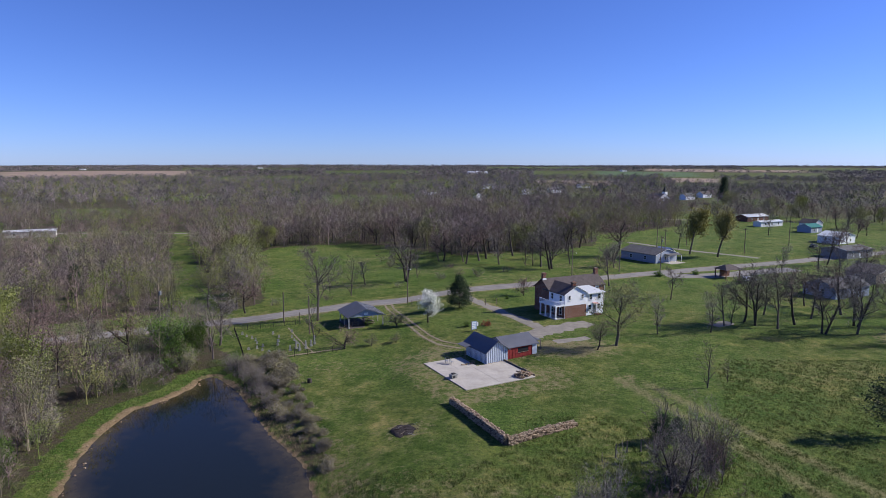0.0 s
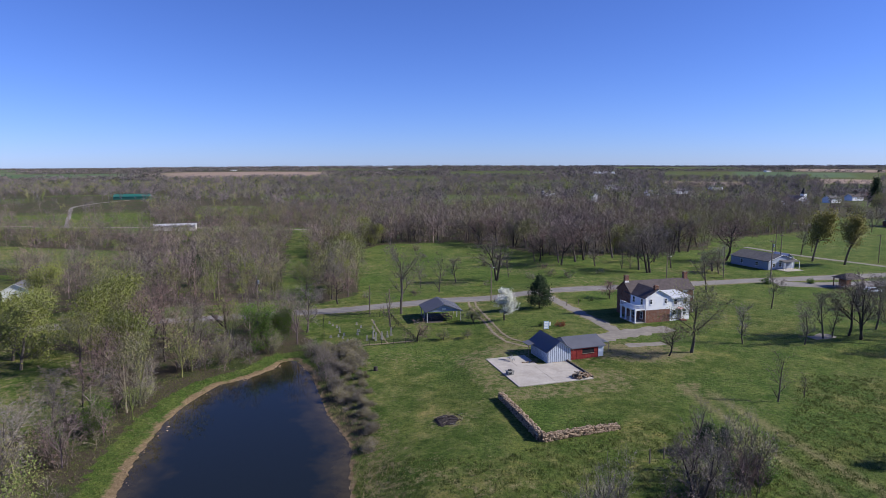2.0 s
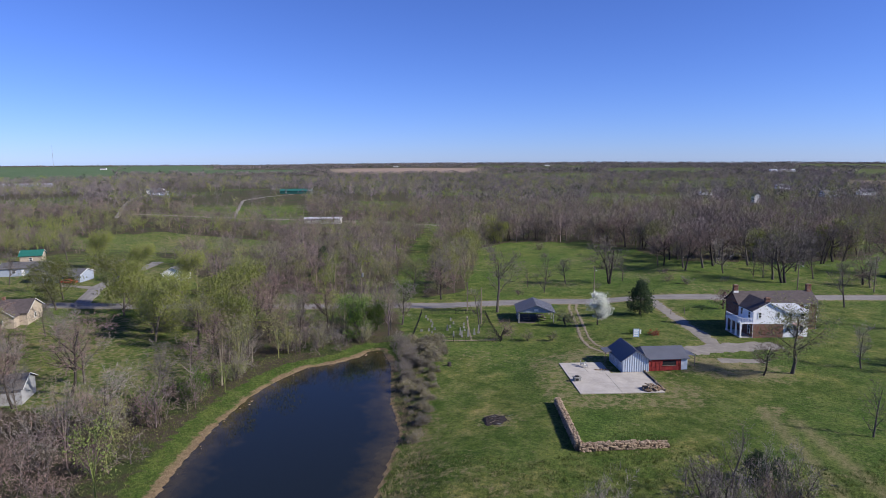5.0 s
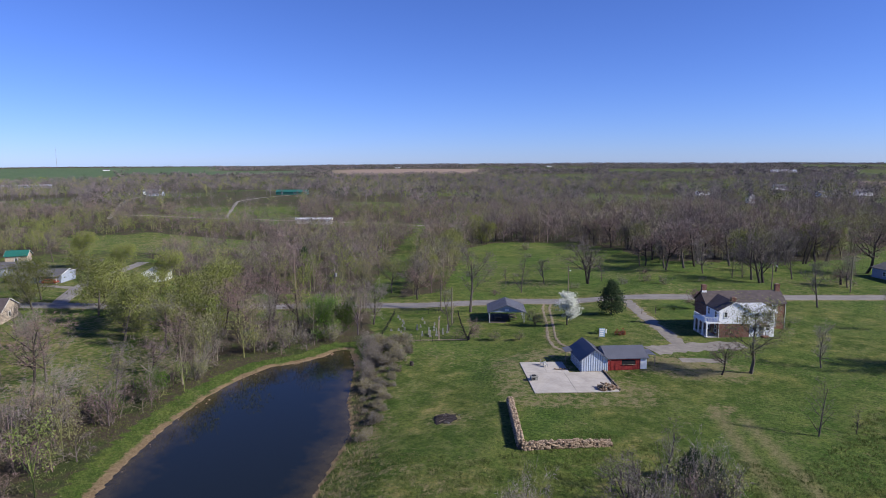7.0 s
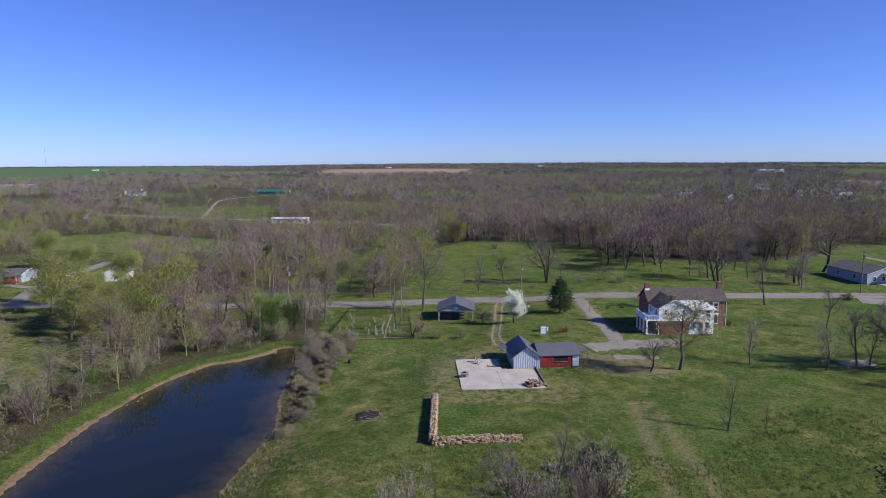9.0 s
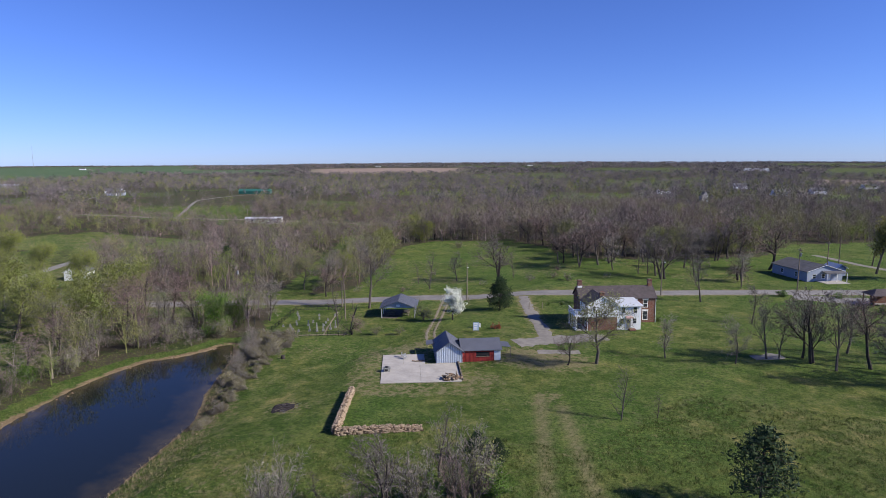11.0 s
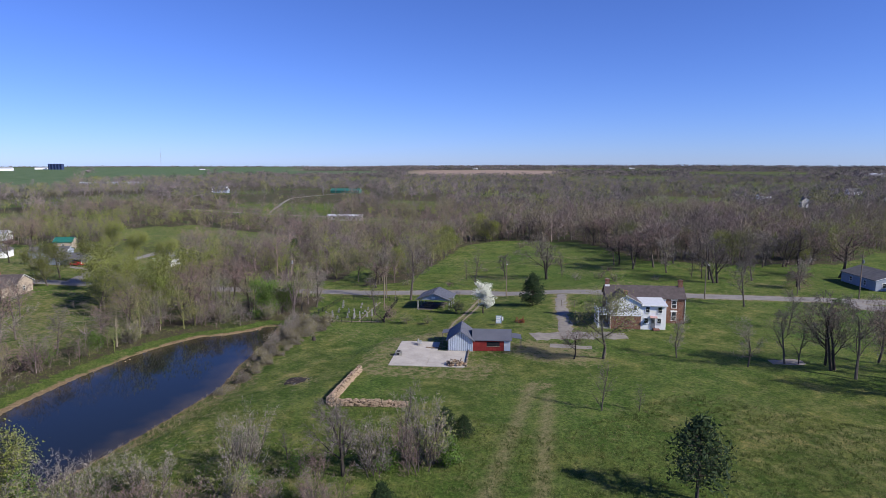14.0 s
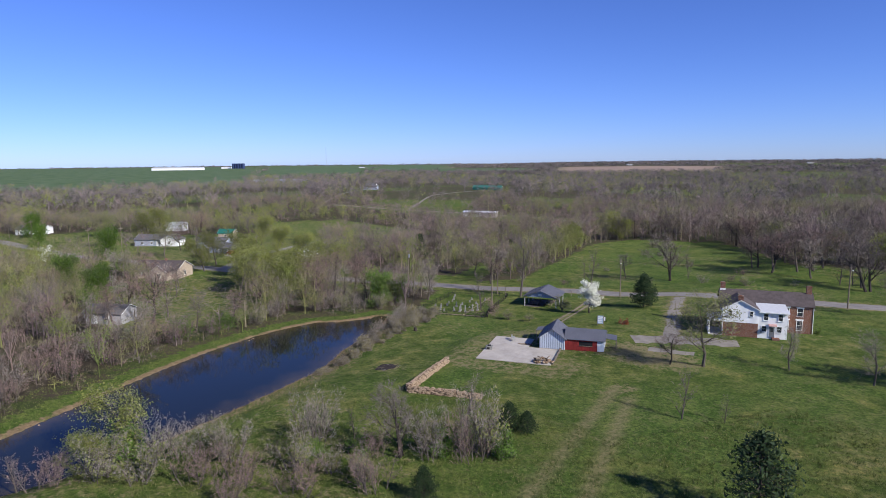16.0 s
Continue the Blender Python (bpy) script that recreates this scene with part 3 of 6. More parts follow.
ribbon("road", [p for p in ROAD_LINE if -430 < p[0] < 340], 6.4, ROAD, "pale worn asphalt country road", 0.07, 4)
ribbon("driveway", DRIVE, 2.8, GRAVEL, "pale gravel driveway", 0.05, 1.2, 0.45, seed=3)
ribbon("driveway_apron", DRIVE_LOW, 5.4, GRAVEL, "broad pale gravel apron between house and shed", 0.06, 1.0, 0.7, seed=4)
ribbon("gravel_pad", [(21.5, 118.2), (28.5, 121.4)], 2.4, GRAVEL, "bare pale gravel pad in the grass", 0.04, 1.0, 0.3, seed=5)
ribbon("gravel_pad", [(56.5, 131.2), (61.5, 134.0)], 3.0, GRAVEL, "bare pale gravel pad under the grove", 0.04, 1.0, 0.6, seed=15)
ribbon("lane", [(77, 272), (92, 250), (112, 228)], 3.2, GRAVEL, "narrow pale lane across the lawn", 0.06, 3, 0.2, seed=6)
ribbon("lane", [(105, 392), (140, 384), (190, 372)], 3.2, GRAVEL, "narrow pale lane across the lawn", 0.06, 3, 0.2, seed=7)
ribbon("parking_lot", [(66, 190), (80, 191), (96, 198), (112, 204)], 8, ROAD, "pale paved lot beside the road", 0.06, 3, 0.4, seed=8)
ribbon("lane", BACK_LANE, 4.0, GRAVEL, "pale country lane along the hillside", 0.08, 4, 0.2, seed=9)
ribbon("lane", [(-262, 287), (-300, 330), (-345, 380), (-362, 430), (-362, 460)], 2.4, GRAVEL, "pale gravel lane over the hillside", 0.1, 5, 0.3, seed=11)
ribbon("lane", [(-320, 250), (-380, 300), (-440, 352), (-480, 398)], 2.6, GRAVEL, "pale gravel lane over the hillside", 0.1, 5, 0.3, seed=10)
ribbon("side_street", SIDE_STREET, 4.6, ROAD, "pale side street between the houses", 0.06, 3, 0.2, seed=12)
ribbon("lane", [(-148, 118.5), (-155, 117), (-160, 116)], 3.2, GRAVEL, "gravel drive to a house", 0.05, 2, 0.3, seed=13)
ribbon("grave_path", [(-34.5, 135), (-29.5, 125), (-24.3, 115.4)], 0.4, DIRT, "narrow bare path through the graveyard", 0.04, 1.0, 0.12, "path", 14)
ribbon("grave_path", [(-35.2, 111.6), (-27.5, 114.6), (-19.6, 118.2)], 0.6, DIRT, "worn earth line along the graveyard fence", 0.04, 1.0, 0.15, "path", 16)


for k, line in enumerate(TRACKS):
    ribbon("rut", line, 0.6, DIRT, "bare earth wheel rut in the grass", 0.035, 0.7, 0.14, "track", 20 + k)


def pond():
    bm = bmesh.new()
    xs, ys = np.arange(-49, 1, 1.0), np.arange(11, 110, 1.0)
    d = {}
    for x in xs:
        for y in ys:
            d[x, y] = float(pond_distance(np.array([x]), np.array([y]))[0])
    verts, shallow = {}, []
    for x in xs[:-1]:
        for y in ys[:-1]:
            q = [(x, y), (x + 1, y), (x + 1, y + 1), (x, y + 1)]
            if min(d[k] for k in q) < 1.2:
                for k in q:
                    if k not in verts:
                        verts[k] = bm.verts.new((*k, WATER_Z))
                        shallow.append(math.exp(min(0, d[k]) / 3.0))
                bm.faces.new([verts[k] for k in q])
    me = finish(bm, WATER, "pond", True)
    a = me.attributes.new("shallow", "FLOAT", "POINT")
    a.data.foreach_set("value", shallow)
    tagged(new("water", me), "still dark pond with brown muddy shallows", "pond", kind="structure")


pond()

# ---- trees ----


class Growth:
    """Grows a tree as tapered limbs and thin twigs, in a unit of one metre."""

    def __init__(self, seed):
        self.rng = random.Random(seed)
        self.v, self.f = [], []
        self.tv, self.tf = [], []
        self.tips = []

    def limb(self, p, q, r0, r1, sides):
        d = (q - p).normalized()
        a = d.orthogonal().normalized()
        b = d.cross(a)
        n = len(self.v)
        for c, r in ((p, r0), (q, r1)):
            for i in range(sides):
                t = 2 * math.pi * i / sides
                self.v.append(c + (a * math.cos(t) + b * math.sin(t)) * r)
        for i in range(sides):
            j = (i + 1) % sides
            self.f.append((n + i, n + j, n + sides + j, n + sides + i))

    def twig(self, p, d, length, w):
        side = d.cross(Vector((self.rng.uniform(-1, 1), self.rng.uniform(-1, 1), self.rng.uniform(-1, 1)))).normalized() * w
        n = len(self.tv)
        self.tv += [p - side, p + side, p + d * length]
        self.tf.append((n, n + 1, n + 2))
        self.tips.append(p + d * length * self.rng.uniform(0.4, 1.0))

    def wander(self, d, amount, up=0.0):
        r = self.rng
        return (d + Vector((r.gauss(0, 1), r.gauss(0, 1), r.gauss(0, 1))) * amount + Vector((0, 0, up))).normalized()

    def grow(self, p, d, length, radius, level, spec):
        r = self.rng
        segs = 4 if level == 0 else 3 if level == 1 else 2
        sides = 6 if level == 0 else 4 if level == 1 else 3
        kids = spec["kids"][level] if level < len(spec["kids"]) else 0
        last = level >= len(spec["kids"]) - 1
        made = 0
        for s in range(segs):
            e = self.wander(d, spec["bend"], spec["up"])
            q = p + e * (length / segs)
            r0 = radius * (1 - 0.75 * s / segs)
            r1 = radius * (1 - 0.75 * (s + 1) / segs)
            self.limb(p, q, r0, r1, sides)
            frac = (s + 1) / segs
            want = kids * max(0.0, (frac - spec["bare"][min(level, 2)]) / (1 - spec["bare"][min(level, 2)]))
            while made < want:
                made += 1
                at = p.lerp(q, r.random())
                out = Vector((r.gauss(0, 1), r.gauss(0, 1), r.gauss(0, 0.5)))
                out = (out - e * out.dot(e)).normalized()
                k = (e * spec["along"] + out * r.uniform(0.6, 1.1)).normalized()
                l = length * spec["ratio"] * r.uniform(0.7, 1.15) * (1.25 - 0.5 * frac)
                if last:
                    self.twig(at, k, l * spec["twig"], spec["width"])
                    for _ in range(spec["fine"]):
                        self.twig(at + k * l * spec["twig"] * r.uniform(0.15, 0.8), self.wander(k, 0.55, 0.1), l * spec["twig"] * r.uniform(0.4, 0.8), spec["width"] * 0.7)
                else:
                    self.grow(at, k, l, r1 * r.uniform(0.5, 0.7), level + 1, spec)
            p, d = q, e
        if last:
            self.twig(p, d, length * 0.4, spec["width"])

    def meshes(self, name, bark, twig):
        out = []
        for v, f, m, n in ((self.v, self.f, bark, name + "_trunk"), (self.tv, self.tf, twig, name + "_crown")):
            me = bpy.data.meshes.new(n)
            me.from_pydata([tuple(c) for c in v], [], f)
            me.materials.append(m)
            out.append(me)
        return out

    def leaves(self, name, count, size, mat, spread=0.3):
        r = self.rng
        v, f = [], []
        for _ in range(count):
            c = r.choice(self.tips) + Vector((r.gauss(0, 1), r.gauss(0, 1), r.gauss(0, 1))) * spread
            a = Vector((r.gauss(0, 1), r.gauss(0, 1), r.gauss(0, 1))).normalized()
            b = a.orthogonal().normalized()
            s = size * r.uniform(0.6, 1.4)
            n = len(v)
            v += [c - a * s, c + b * s * 0.6, c + a * s, c - b * s * 0.6]
            f.append((n, n + 1, n + 2, n + 3))
        me = bpy.data.meshes.new(name)
        me.from_pydata([tuple(c) for c in v], [], f)
        me.materials.append(mat)
        return me


def spec(kids, ratio=0.55, bend=0.12, up=0.06, bare=(0.3, 0.15, 0.1), along=0.75, twig=1.0, width=0.018, fine=2):
    return dict(kids=kids, ratio=ratio, bend=bend, up=up, bare=bare, along=along, twig=twig, width=width, fine=fine)


# kind: seed, height of the main stem, its radius, how it grows, bark, twigs, leaves (count, size, material, spread), stems
KINDS = {
    "bare": (7, 7.0, 0.18, spec([8, 6, 5, 3], 0.58, 0.11, 0.12, (0.36, 0.15, 0.1), 0.95, 1.0, 0.024 * 0.8, 4), BARK, TWIG, None, 1),
    "bare_b": (19, 7.4, 0.165, spec([8, 6, 5, 3], 0.6, 0.13, 0.16, (0.33, 0.15, 0.1), 1.05, 1.0, 0.024 * 0.8, 4), BARK, TWIGPALE, None, 1),
    "bare_c": (29, 6.6, 0.18, spec([9, 6, 5, 3], 0.6, 0.16, 0.08, (0.3, 0.15, 0.1), 0.85, 1.0, 0.024 * 0.8, 4), DARKBARK, TWIGRED, None, 1),
    "forked_bare": (31, 6.8, 0.15, spec([6, 5, 5, 3], 0.6, 0.15, 0.14, (0.34, 0.15, 0.1), 1.0, 1.0, 0.024 * 0.8, 4), DARKBARK, TWIG, None, 2),
    "sapling": (37, 5.2, 0.10, spec([12, 6, 4], 0.42, 0.07, 0.12, (0.2, 0.1, 0.1), 0.9, 1.0, 0.014), BARK, TWIG, None, 1),
    "thicket": (41, 3.4, 0.05, spec([6, 5, 4], 0.52, 0.12, 0.14, (0.1, 0.1, 0.05), 0.9, 1.1, 0.013, 2), BARK, TWIGPALE, None, 6),
    "thicket_red": (43, 3.0, 0.045, spec([6, 5, 4], 0.52, 0.13, 0.16, (0.1, 0.1, 0.05), 0.95, 1.1, 0.013, 2), BARK, TWIGRED, None, 7),
    "thicket_bud": (47, 3.2, 0.045, spec([6, 5, 4], 0.5, 0.12, 0.14, (0.1, 0.1, 0.05), 0.9, 1.1, 0.014, 2), BARK, TWIGPALE, (700, 0.07, BUDOLIVE, 0.15), 7),
    "thicket_green": (51, 2.6, 0.06, spec([6, 5, 3], 0.55, 0.15, 0.1, (0.08, 0.1, 0.05), 0.8, 1.0, 0.014, 2), BARK, TWIG, (2200, 0.10, LEAF, 0.2), 7),
    "budding": (53, 7.2, 0.18, spec([9, 7, 5, 3], 0.58, 0.12, 0.12, (0.28, 0.15, 0.1), 0.8, 1.0, 0.017), BARK, TWIG, (3200, 0.075, BUDOLIVE, 0.3), 1),
    "lime": (59, 7.0, 0.22, spec([9, 7, 5, 3], 0.58, 0.12, 0.12, (0.25, 0.15, 0.1), 0.85, 1.0, 0.017), BARK, TWIGPALE, (5600, 0.115, BUD, 0.5), 1),
    "leafy": (61, 5.6, 0.20, spec([10, 7, 5, 3], 0.56, 0.12, 0.12, (0.15, 0.1, 0.1), 0.8, 1.0, 0.017), BARK, TWIG, (6000, 0.125, LEAF, 0.5), 1),
    "golden": (67, 9.0, 0.26, spec([14, 7, 5, 3], 0.45, 0.08, 0.16, (0.28, 0.15, 0.1), 1.0, 1.0, 0.02), BARK, TWIGPALE, (3400, 0.19, GOLDBUD, 0.45), 1),
    "bank_brush": (57, 2.2, 0.04, spec([7, 6, 4], 0.6, 0.2, 0.04, (0.05, 0.05, 0.05), 0.6, 1.0, 0.02, 2), BARK, TWIGPALE, (520, 0.13, DRYOLIVE, 0.25), 7),
    "orchard": (71, 2.3, 0.16, spec([7, 7, 6], 0.85, 0.2, 0.02, (0.35, 0.1, 0.1), 0.45, 0.9, 0.014, 3), DARKBARK, TWIGRED, None, 1),
    "orchard_bud": (73, 1.6, 0.10, spec([7, 7, 5], 0.8, 0.2, 0.08, (0.25, 0.1, 0.1), 0.6, 0.9, 0.012, 2), BARK, TWIG, (900, 0.06, BUDOLIVE, 0.12), 1),
    "pear": (79, 4.2, 0.14, spec([12, 7, 5, 3], 0.5, 0.12, 0.12, (0.25, 0.1, 0.05), 0.75, 1.0, 0.014), DARKBARK, TWIG, (2300, 0.115, BLOSSOM, 0.22), 1),
    "mauve": (83, 2.4, 0.12, spec([8, 7, 6], 0.7, 0.16, 0.06, (0.25, 0.1, 0.1), 0.7, 0.9, 0.013, 2), DARKBARK, TWIGRED, (900, 0.055, PINKBUD, 0.1), 1),
}
HEIGHTS, PROTOS = {}, {}


def grow_kind(kind):
    seed, h, r, sp, bark, twig, leaf, stems = KINDS[kind]
    g = Growth(seed)
    cuts = [(0, 0)]
    for i in range(stems):
        a = g.rng.uniform(0, 6.28)
        lean = 0.0 if stems == 1 else 0.16 if stems == 2 else g.rng.uniform(0.1, 0.6)
        off = Vector((math.cos(a), math.sin(a), 0)) * (0 if stems == 1 else 0.2 if stems == 2 else g.rng.uniform(0.1, 1.1))
        d = Vector((math.cos(a) * lean, math.sin(a) * lean, 1)).normalized()
        g.grow(off - Vector((0, 0, 0.3)), d, h * (g.rng.uniform(0.7, 1.1) if stems > 1 else 1), r, 0, sp)
        cuts.append((len(g.v), len(g.f)))
    trunk, crown = g.meshes(kind, bark, twig)
    parts = {"trunk": [trunk], "crown": [crown]}
    if stems > 1:
        bpy.data.meshes.remove(trunk)
        parts = {"stem": [], "crown": [crown]}
        for (v0, f0), (v1, f1) in zip(cuts, cuts[1:]):
            me = bpy.data.meshes.new(kind + "_stem")
            me.from_pydata([tuple(c) for c in g.v[v0:v1]], [], [tuple(i - v0 for i in f) for f in g.f[f0:f1]])
            me.materials.append(bark)
            parts["stem"].append(me)
    if leaf:
        parts["foliage"] = [g.leaves(kind + "_foliage", *leaf)]
    top = sorted(c.z for c in g.tv)
    HEIGHTS[kind] = top[int(len(top) * 0.995)]
    return parts


def plant(kind, x, y, h, label, category="tree", name="tree", turn=None, wide=1.0, group=""):
    """A tree or bush of a kind at a place, h metres high."""
    if kind not in PROTOS:
        PROTOS[kind] = grow_kind(kind)
    s = h / HEIGHTS[kind]
    turn = (x * 37 + y * 53) % 360 if turn is None else turn
    ob = thing(name, pose(x, y, ground_z(x, y) - 0.02, 0, 0, turn) @ Matrix.Diagonal((s * wide, s * wide, s, 1)), label, category, group)
    for n, meshes in PROTOS[kind].items():
        for me in meshes:
            part(n, me, None, ob)
    return ob


def conifer(x, y, h, w, label, seed, sparse=False, name="conifer"):
    """An evergreen: a stem with drooping boughs, each clad in small needle sprays."""
    rng = random.Random(seed)
    root = thing(name, pose(x, y, ground_z(x, y) - 0.02), label, "tree")
    stem = bmesh.new()
    tube((0, 0, -0.3), (0.06, 0, h * 0.5), 0.022 * h, 0.014 * h, 7, stem)
    tube((0.06, 0, h * 0.5), (0, 0, h * 0.95), 0.014 * h, 0.004 * h, 6, stem)
    v, f = [], []
    boughs = 90 if sparse else 150
    for i in range(boughs):
        t = (i + rng.random()) / boughs
        z = h * ((0.22 if sparse else 0.08) + (0.78 if sparse else 0.9) * t)
        reach = w / 2 * (math.sin(math.pi * min(1, 0.28 + t * 0.75)) ** 0.8) * rng.uniform(0.55, 1.12)
        if not sparse:
            reach = w / 2 * (1.02 - t ** 2.2) * rng.uniform(0.7, 1.1) * (0.75 if t < 0.08 else 1)
        a = rng.uniform(0, 6.283)
        out = Vector((math.cos(a), math.sin(a), 0))
        tip = Vector((0, 0, z)) + out * reach + Vector((0, 0, reach * rng.uniform(-0.15, 0.35)))
        tube((0, 0, z - reach * 0.1), tip, 0.006 * h, 0.002 * h, 3, stem)
        for _ in range(26 if sparse else 34):
            k = rng.uniform(0.25, 1.0) ** 0.7
            c = Vector((0, 0, z)).lerp(tip, k) + Vector((rng.gauss(0, 1), rng.gauss(0, 1), rng.gauss(0, 0.8))) * (0.045 * h if sparse else 0.05 * h)
            d = Vector((rng.gauss(0, 1), rng.gauss(0, 1), rng.gauss(0.5, 0.8))).normalized()
            b = d.orthogonal().normalized()
            s = rng.uniform(0.12, 0.3) * (h / 8)
            n = len(v)
            v += [c - b * s * 0.4, c + d * s * 1.4, c + b * s * 0.4, c - d * s * 0.5]
            f.append((n, n + 1, n + 2, n + 3))
    part("trunk", stem, DARKBARK, root)
    me = bpy.data.meshes.new("crown")
    me.from_pydata([tuple(c) for c in v], [], f)
    me.materials.append(NEEDLE)
    part("crown", me, None, root)
    return root


# ---- woods in the distance, too many to count ----


def template(seed, twigs, h=10.0, w=7.0, leafy=0.0, slim=0.045, length=(0.7, 1.7), limbs=8, lobes=9, low=0.3):
    """One far tree: stem, limbs and a rounded, lumpy crown of fine twigs, part of them leaf sprays."""
    rng = random.Random(seed)
    tri = []

    def slip(p, q, width):
        side = (q - p).cross(Vector((rng.gauss(0, 1), rng.gauss(0, 1), rng.gauss(0, 1)))).normalized() * width
        tri.append((p - side, p + side, q))

    mid = Vector((0, 0, h * (low + 1) / 2))
    half = Vector((w / 2, w / 2, h * (1 - low) / 2))
    for i in range(2):
        a = i * 1.6
        slip(Vector((math.cos(a) * 0.1, math.sin(a) * 0.1, -0.6)), Vector((0, 0, h * 0.75)), 0.11)
    heads = []
    for i in range(lobes):
        a, z = i * 2.4 + rng.uniform(-0.4, 0.4), rng.uniform(-0.75, 0.8)
        k = math.sqrt(max(0.0, 1 - z * z)) * rng.uniform(0.45, 0.8)
        heads.append((mid + Vector((math.cos(a) * k * half.x, math.sin(a) * k * half.y, z * half.z * 0.8)), rng.uniform(0.32, 0.5)))
    for i in range(limbs):
        c, k = heads[i % lobes]
        slip(Vector((0, 0, h * rng.uniform(0.15, 0.4))), c, max(0.06, slim))
    for i in range(twigs):
        c, k = heads[rng.randrange(lobes)]
        d = Vector((rng.gauss(0, 1), rng.gauss(0, 1), rng.gauss(0.15, 1))).normalized()
        r = rng.random() ** 0.5 * k
        p = c + Vector((d.x * half.x, d.y * half.y, d.z * half.z)) * r
        if rng.random() < leafy:
            e = Vector((rng.gauss(0, 1), rng.gauss(0, 1), rng.gauss(0, 1))).normalized() * length[0] * rng.uniform(0.35, 0.7)
            slip(p, p + e, max(0.13, slim * 1.6))
        else:
            e = ((p - mid).normalized() + Vector((rng.gauss(0, 0.5), rng.gauss(0, 0.5), rng.gauss(0.45, 0.5)))).normalized()
            slip(p, p + e * rng.uniform(*length), slim)
    return np.array([[tuple(c) for c in t] for t in tri], float)


def scatter(name, places, templates, palette, mat, label, category, seed):
    """Joins many turned, scaled copies of the templates into one mesh, each tree with its own tint."""
    rng = np.random.default_rng(seed)
    chunks, tints = [], []
    for x, y, s, tall in places:
        t = templates[rng.integers(len(templates))]
        a = rng.uniform(0, 6.283)
        c, sn = math.cos(a), math.sin(a)
        p = t.reshape(-1, 3) @ np.array([[c, sn, 0], [-sn, c, 0], [0, 0, 1]])
        p = p * (s, s, s * tall) + (x, y, 0)
        chunks.append(p)
        drift = 0.5 + 0.38 * float(waves(x, y, 33, seed)) + rng.normal(0, 0.28)
        lo, hi = palette[int(drift * len(palette)) % len(palette)]
        k = rng.random()
        tints.append(np.repeat([np.array(lo) * (1 - k) + np.array(hi) * k], len(p), 0))
    pz = np.array([p[:2] for p in places])
    zs = height(pz[:, 0], pz[:, 1])
    for p, z in zip(chunks, zs):
        p[:, 2] += z
    v = np.concatenate(chunks)
    n = len(v) // 3
    me = bpy.data.meshes.new(name)
    me.vertices.add(len(v))
    me.vertices.foreach_set("co", v.ravel().astype(np.float32))
    me.loops.add(len(v))
    me.loops.foreach_set("vertex_index", np.arange(len(v), dtype=np.int32))
    me.polygons.add(n)
    me.polygons.foreach_set("loop_start", np.arange(0, len(v), 3, dtype=np.int32))
    me.update(calc_edges=True)
    col = me.attributes.new("tint", "FLOAT_COLOR", "POINT")
    col.data.foreach_set("color", np.concatenate([np.concatenate(tints), np.ones((len(v), 1))], 1).ravel().astype(np.float32))
    me.materials.append(mat)
    return tagged(new(name, me), label, category, kind="stuff")


def spots(rng, count, near, far, left, right, power=1.0):
    """Wooded places in a sector round the south-west corner, thinning outwards."""
    a = np.radians(rng.uniform(-right, left, count))
    r = near + (far - near) * rng.random(count) ** power
    x, y = 25 - np.sin(a) * r, 10 + np.cos(a) * r
    keep = rng.random(count) < wooded(x, y)
    return x[keep], y[keep]


BARE_TINTS = [((0.125, 0.102, 0.090), (0.19, 0.156, 0.140)), ((0.165, 0.126, 0.122), (0.25, 0.195, 0.188)), ((0.16, 0.134, 0.118), (0.24, 0.20, 0.178)), ((0.20, 0.140, 0.128), (0.28, 0.205, 0.188)), ((0.165, 0.138, 0.10), (0.235, 0.20, 0.148)), ((0.19, 0.172, 0.10), (0.25, 0.23, 0.13))]
# far twig colours with distance haze mixed in: paler, purple-grey
HAZY_FAR_TINTS = [((0.17, 0.145, 0.145), (0.24, 0.205, 0.205)), ((0.20, 0.16, 0.16), (0.28, 0.225, 0.225)), ((0.15, 0.128, 0.132), (0.21, 0.18, 0.186)), ((0.20, 0.175, 0.15), (0.27, 0.235, 0.20))]
BUD_TINTS = [((0.20, 0.20, 0.085), (0.27, 0.27, 0.10)), ((0.17, 0.215, 0.05), (0.27, 0.31, 0.075)), ((0.20, 0.188, 0.105), (0.26, 0.24, 0.125)), ((0.14, 0.18, 0.05), (0.21, 0.25, 0.075))]
# dark evergreen, then a purple-grey that holds haze for the horizon woods
DARK_TINTS = [((0.035, 0.055, 0.032), (0.06, 0.085, 0.046)), ((0.11, 0.095, 0.102), (0.16, 0.14, 0.148))]
MID = [template(i, 235, 10, 7.8 + 0.5 * (i % 3), low=0.06 + 0.05 * (i % 4)) for i in range(8)]
NEAR = [template(100 + i, 430, 10, 7.4, slim=0.019, length=(0.6, 1.6), limbs=14, lobes=13, low=0.06) for i in range(5)]
NEAR_BUD = [template(110 + i, 620, 10, 6.8, 0.7, 0.022, (0.4, 1.0), 12, 12, 0.08) for i in range(4)]
MID_BUD = [template(20 + i, 250, 10, 7.4, 0.6, low=0.1) for i in range(5)]
LOW = [template(40 + i, 80, 3.6, 4.6, 0.4 * (i > 1), 0.04, (0.5, 1.2), 5, 6, 0.05) for i in range(4)]
FAR = [template(60 + i, 62, 9.5, 9.0, 0.3 * (i % 3 == 2), 0.16, (1.0, 2.2), 4, 7, 0.15) for i in range(6)]
FARTHEST = [template(80 + i, 15, 8.5, 15.0, 0.5, 1.1, (2.0, 4.0), 2, 5, 0.0) for i in range(4)]
rng = np.random.default_rng(5)


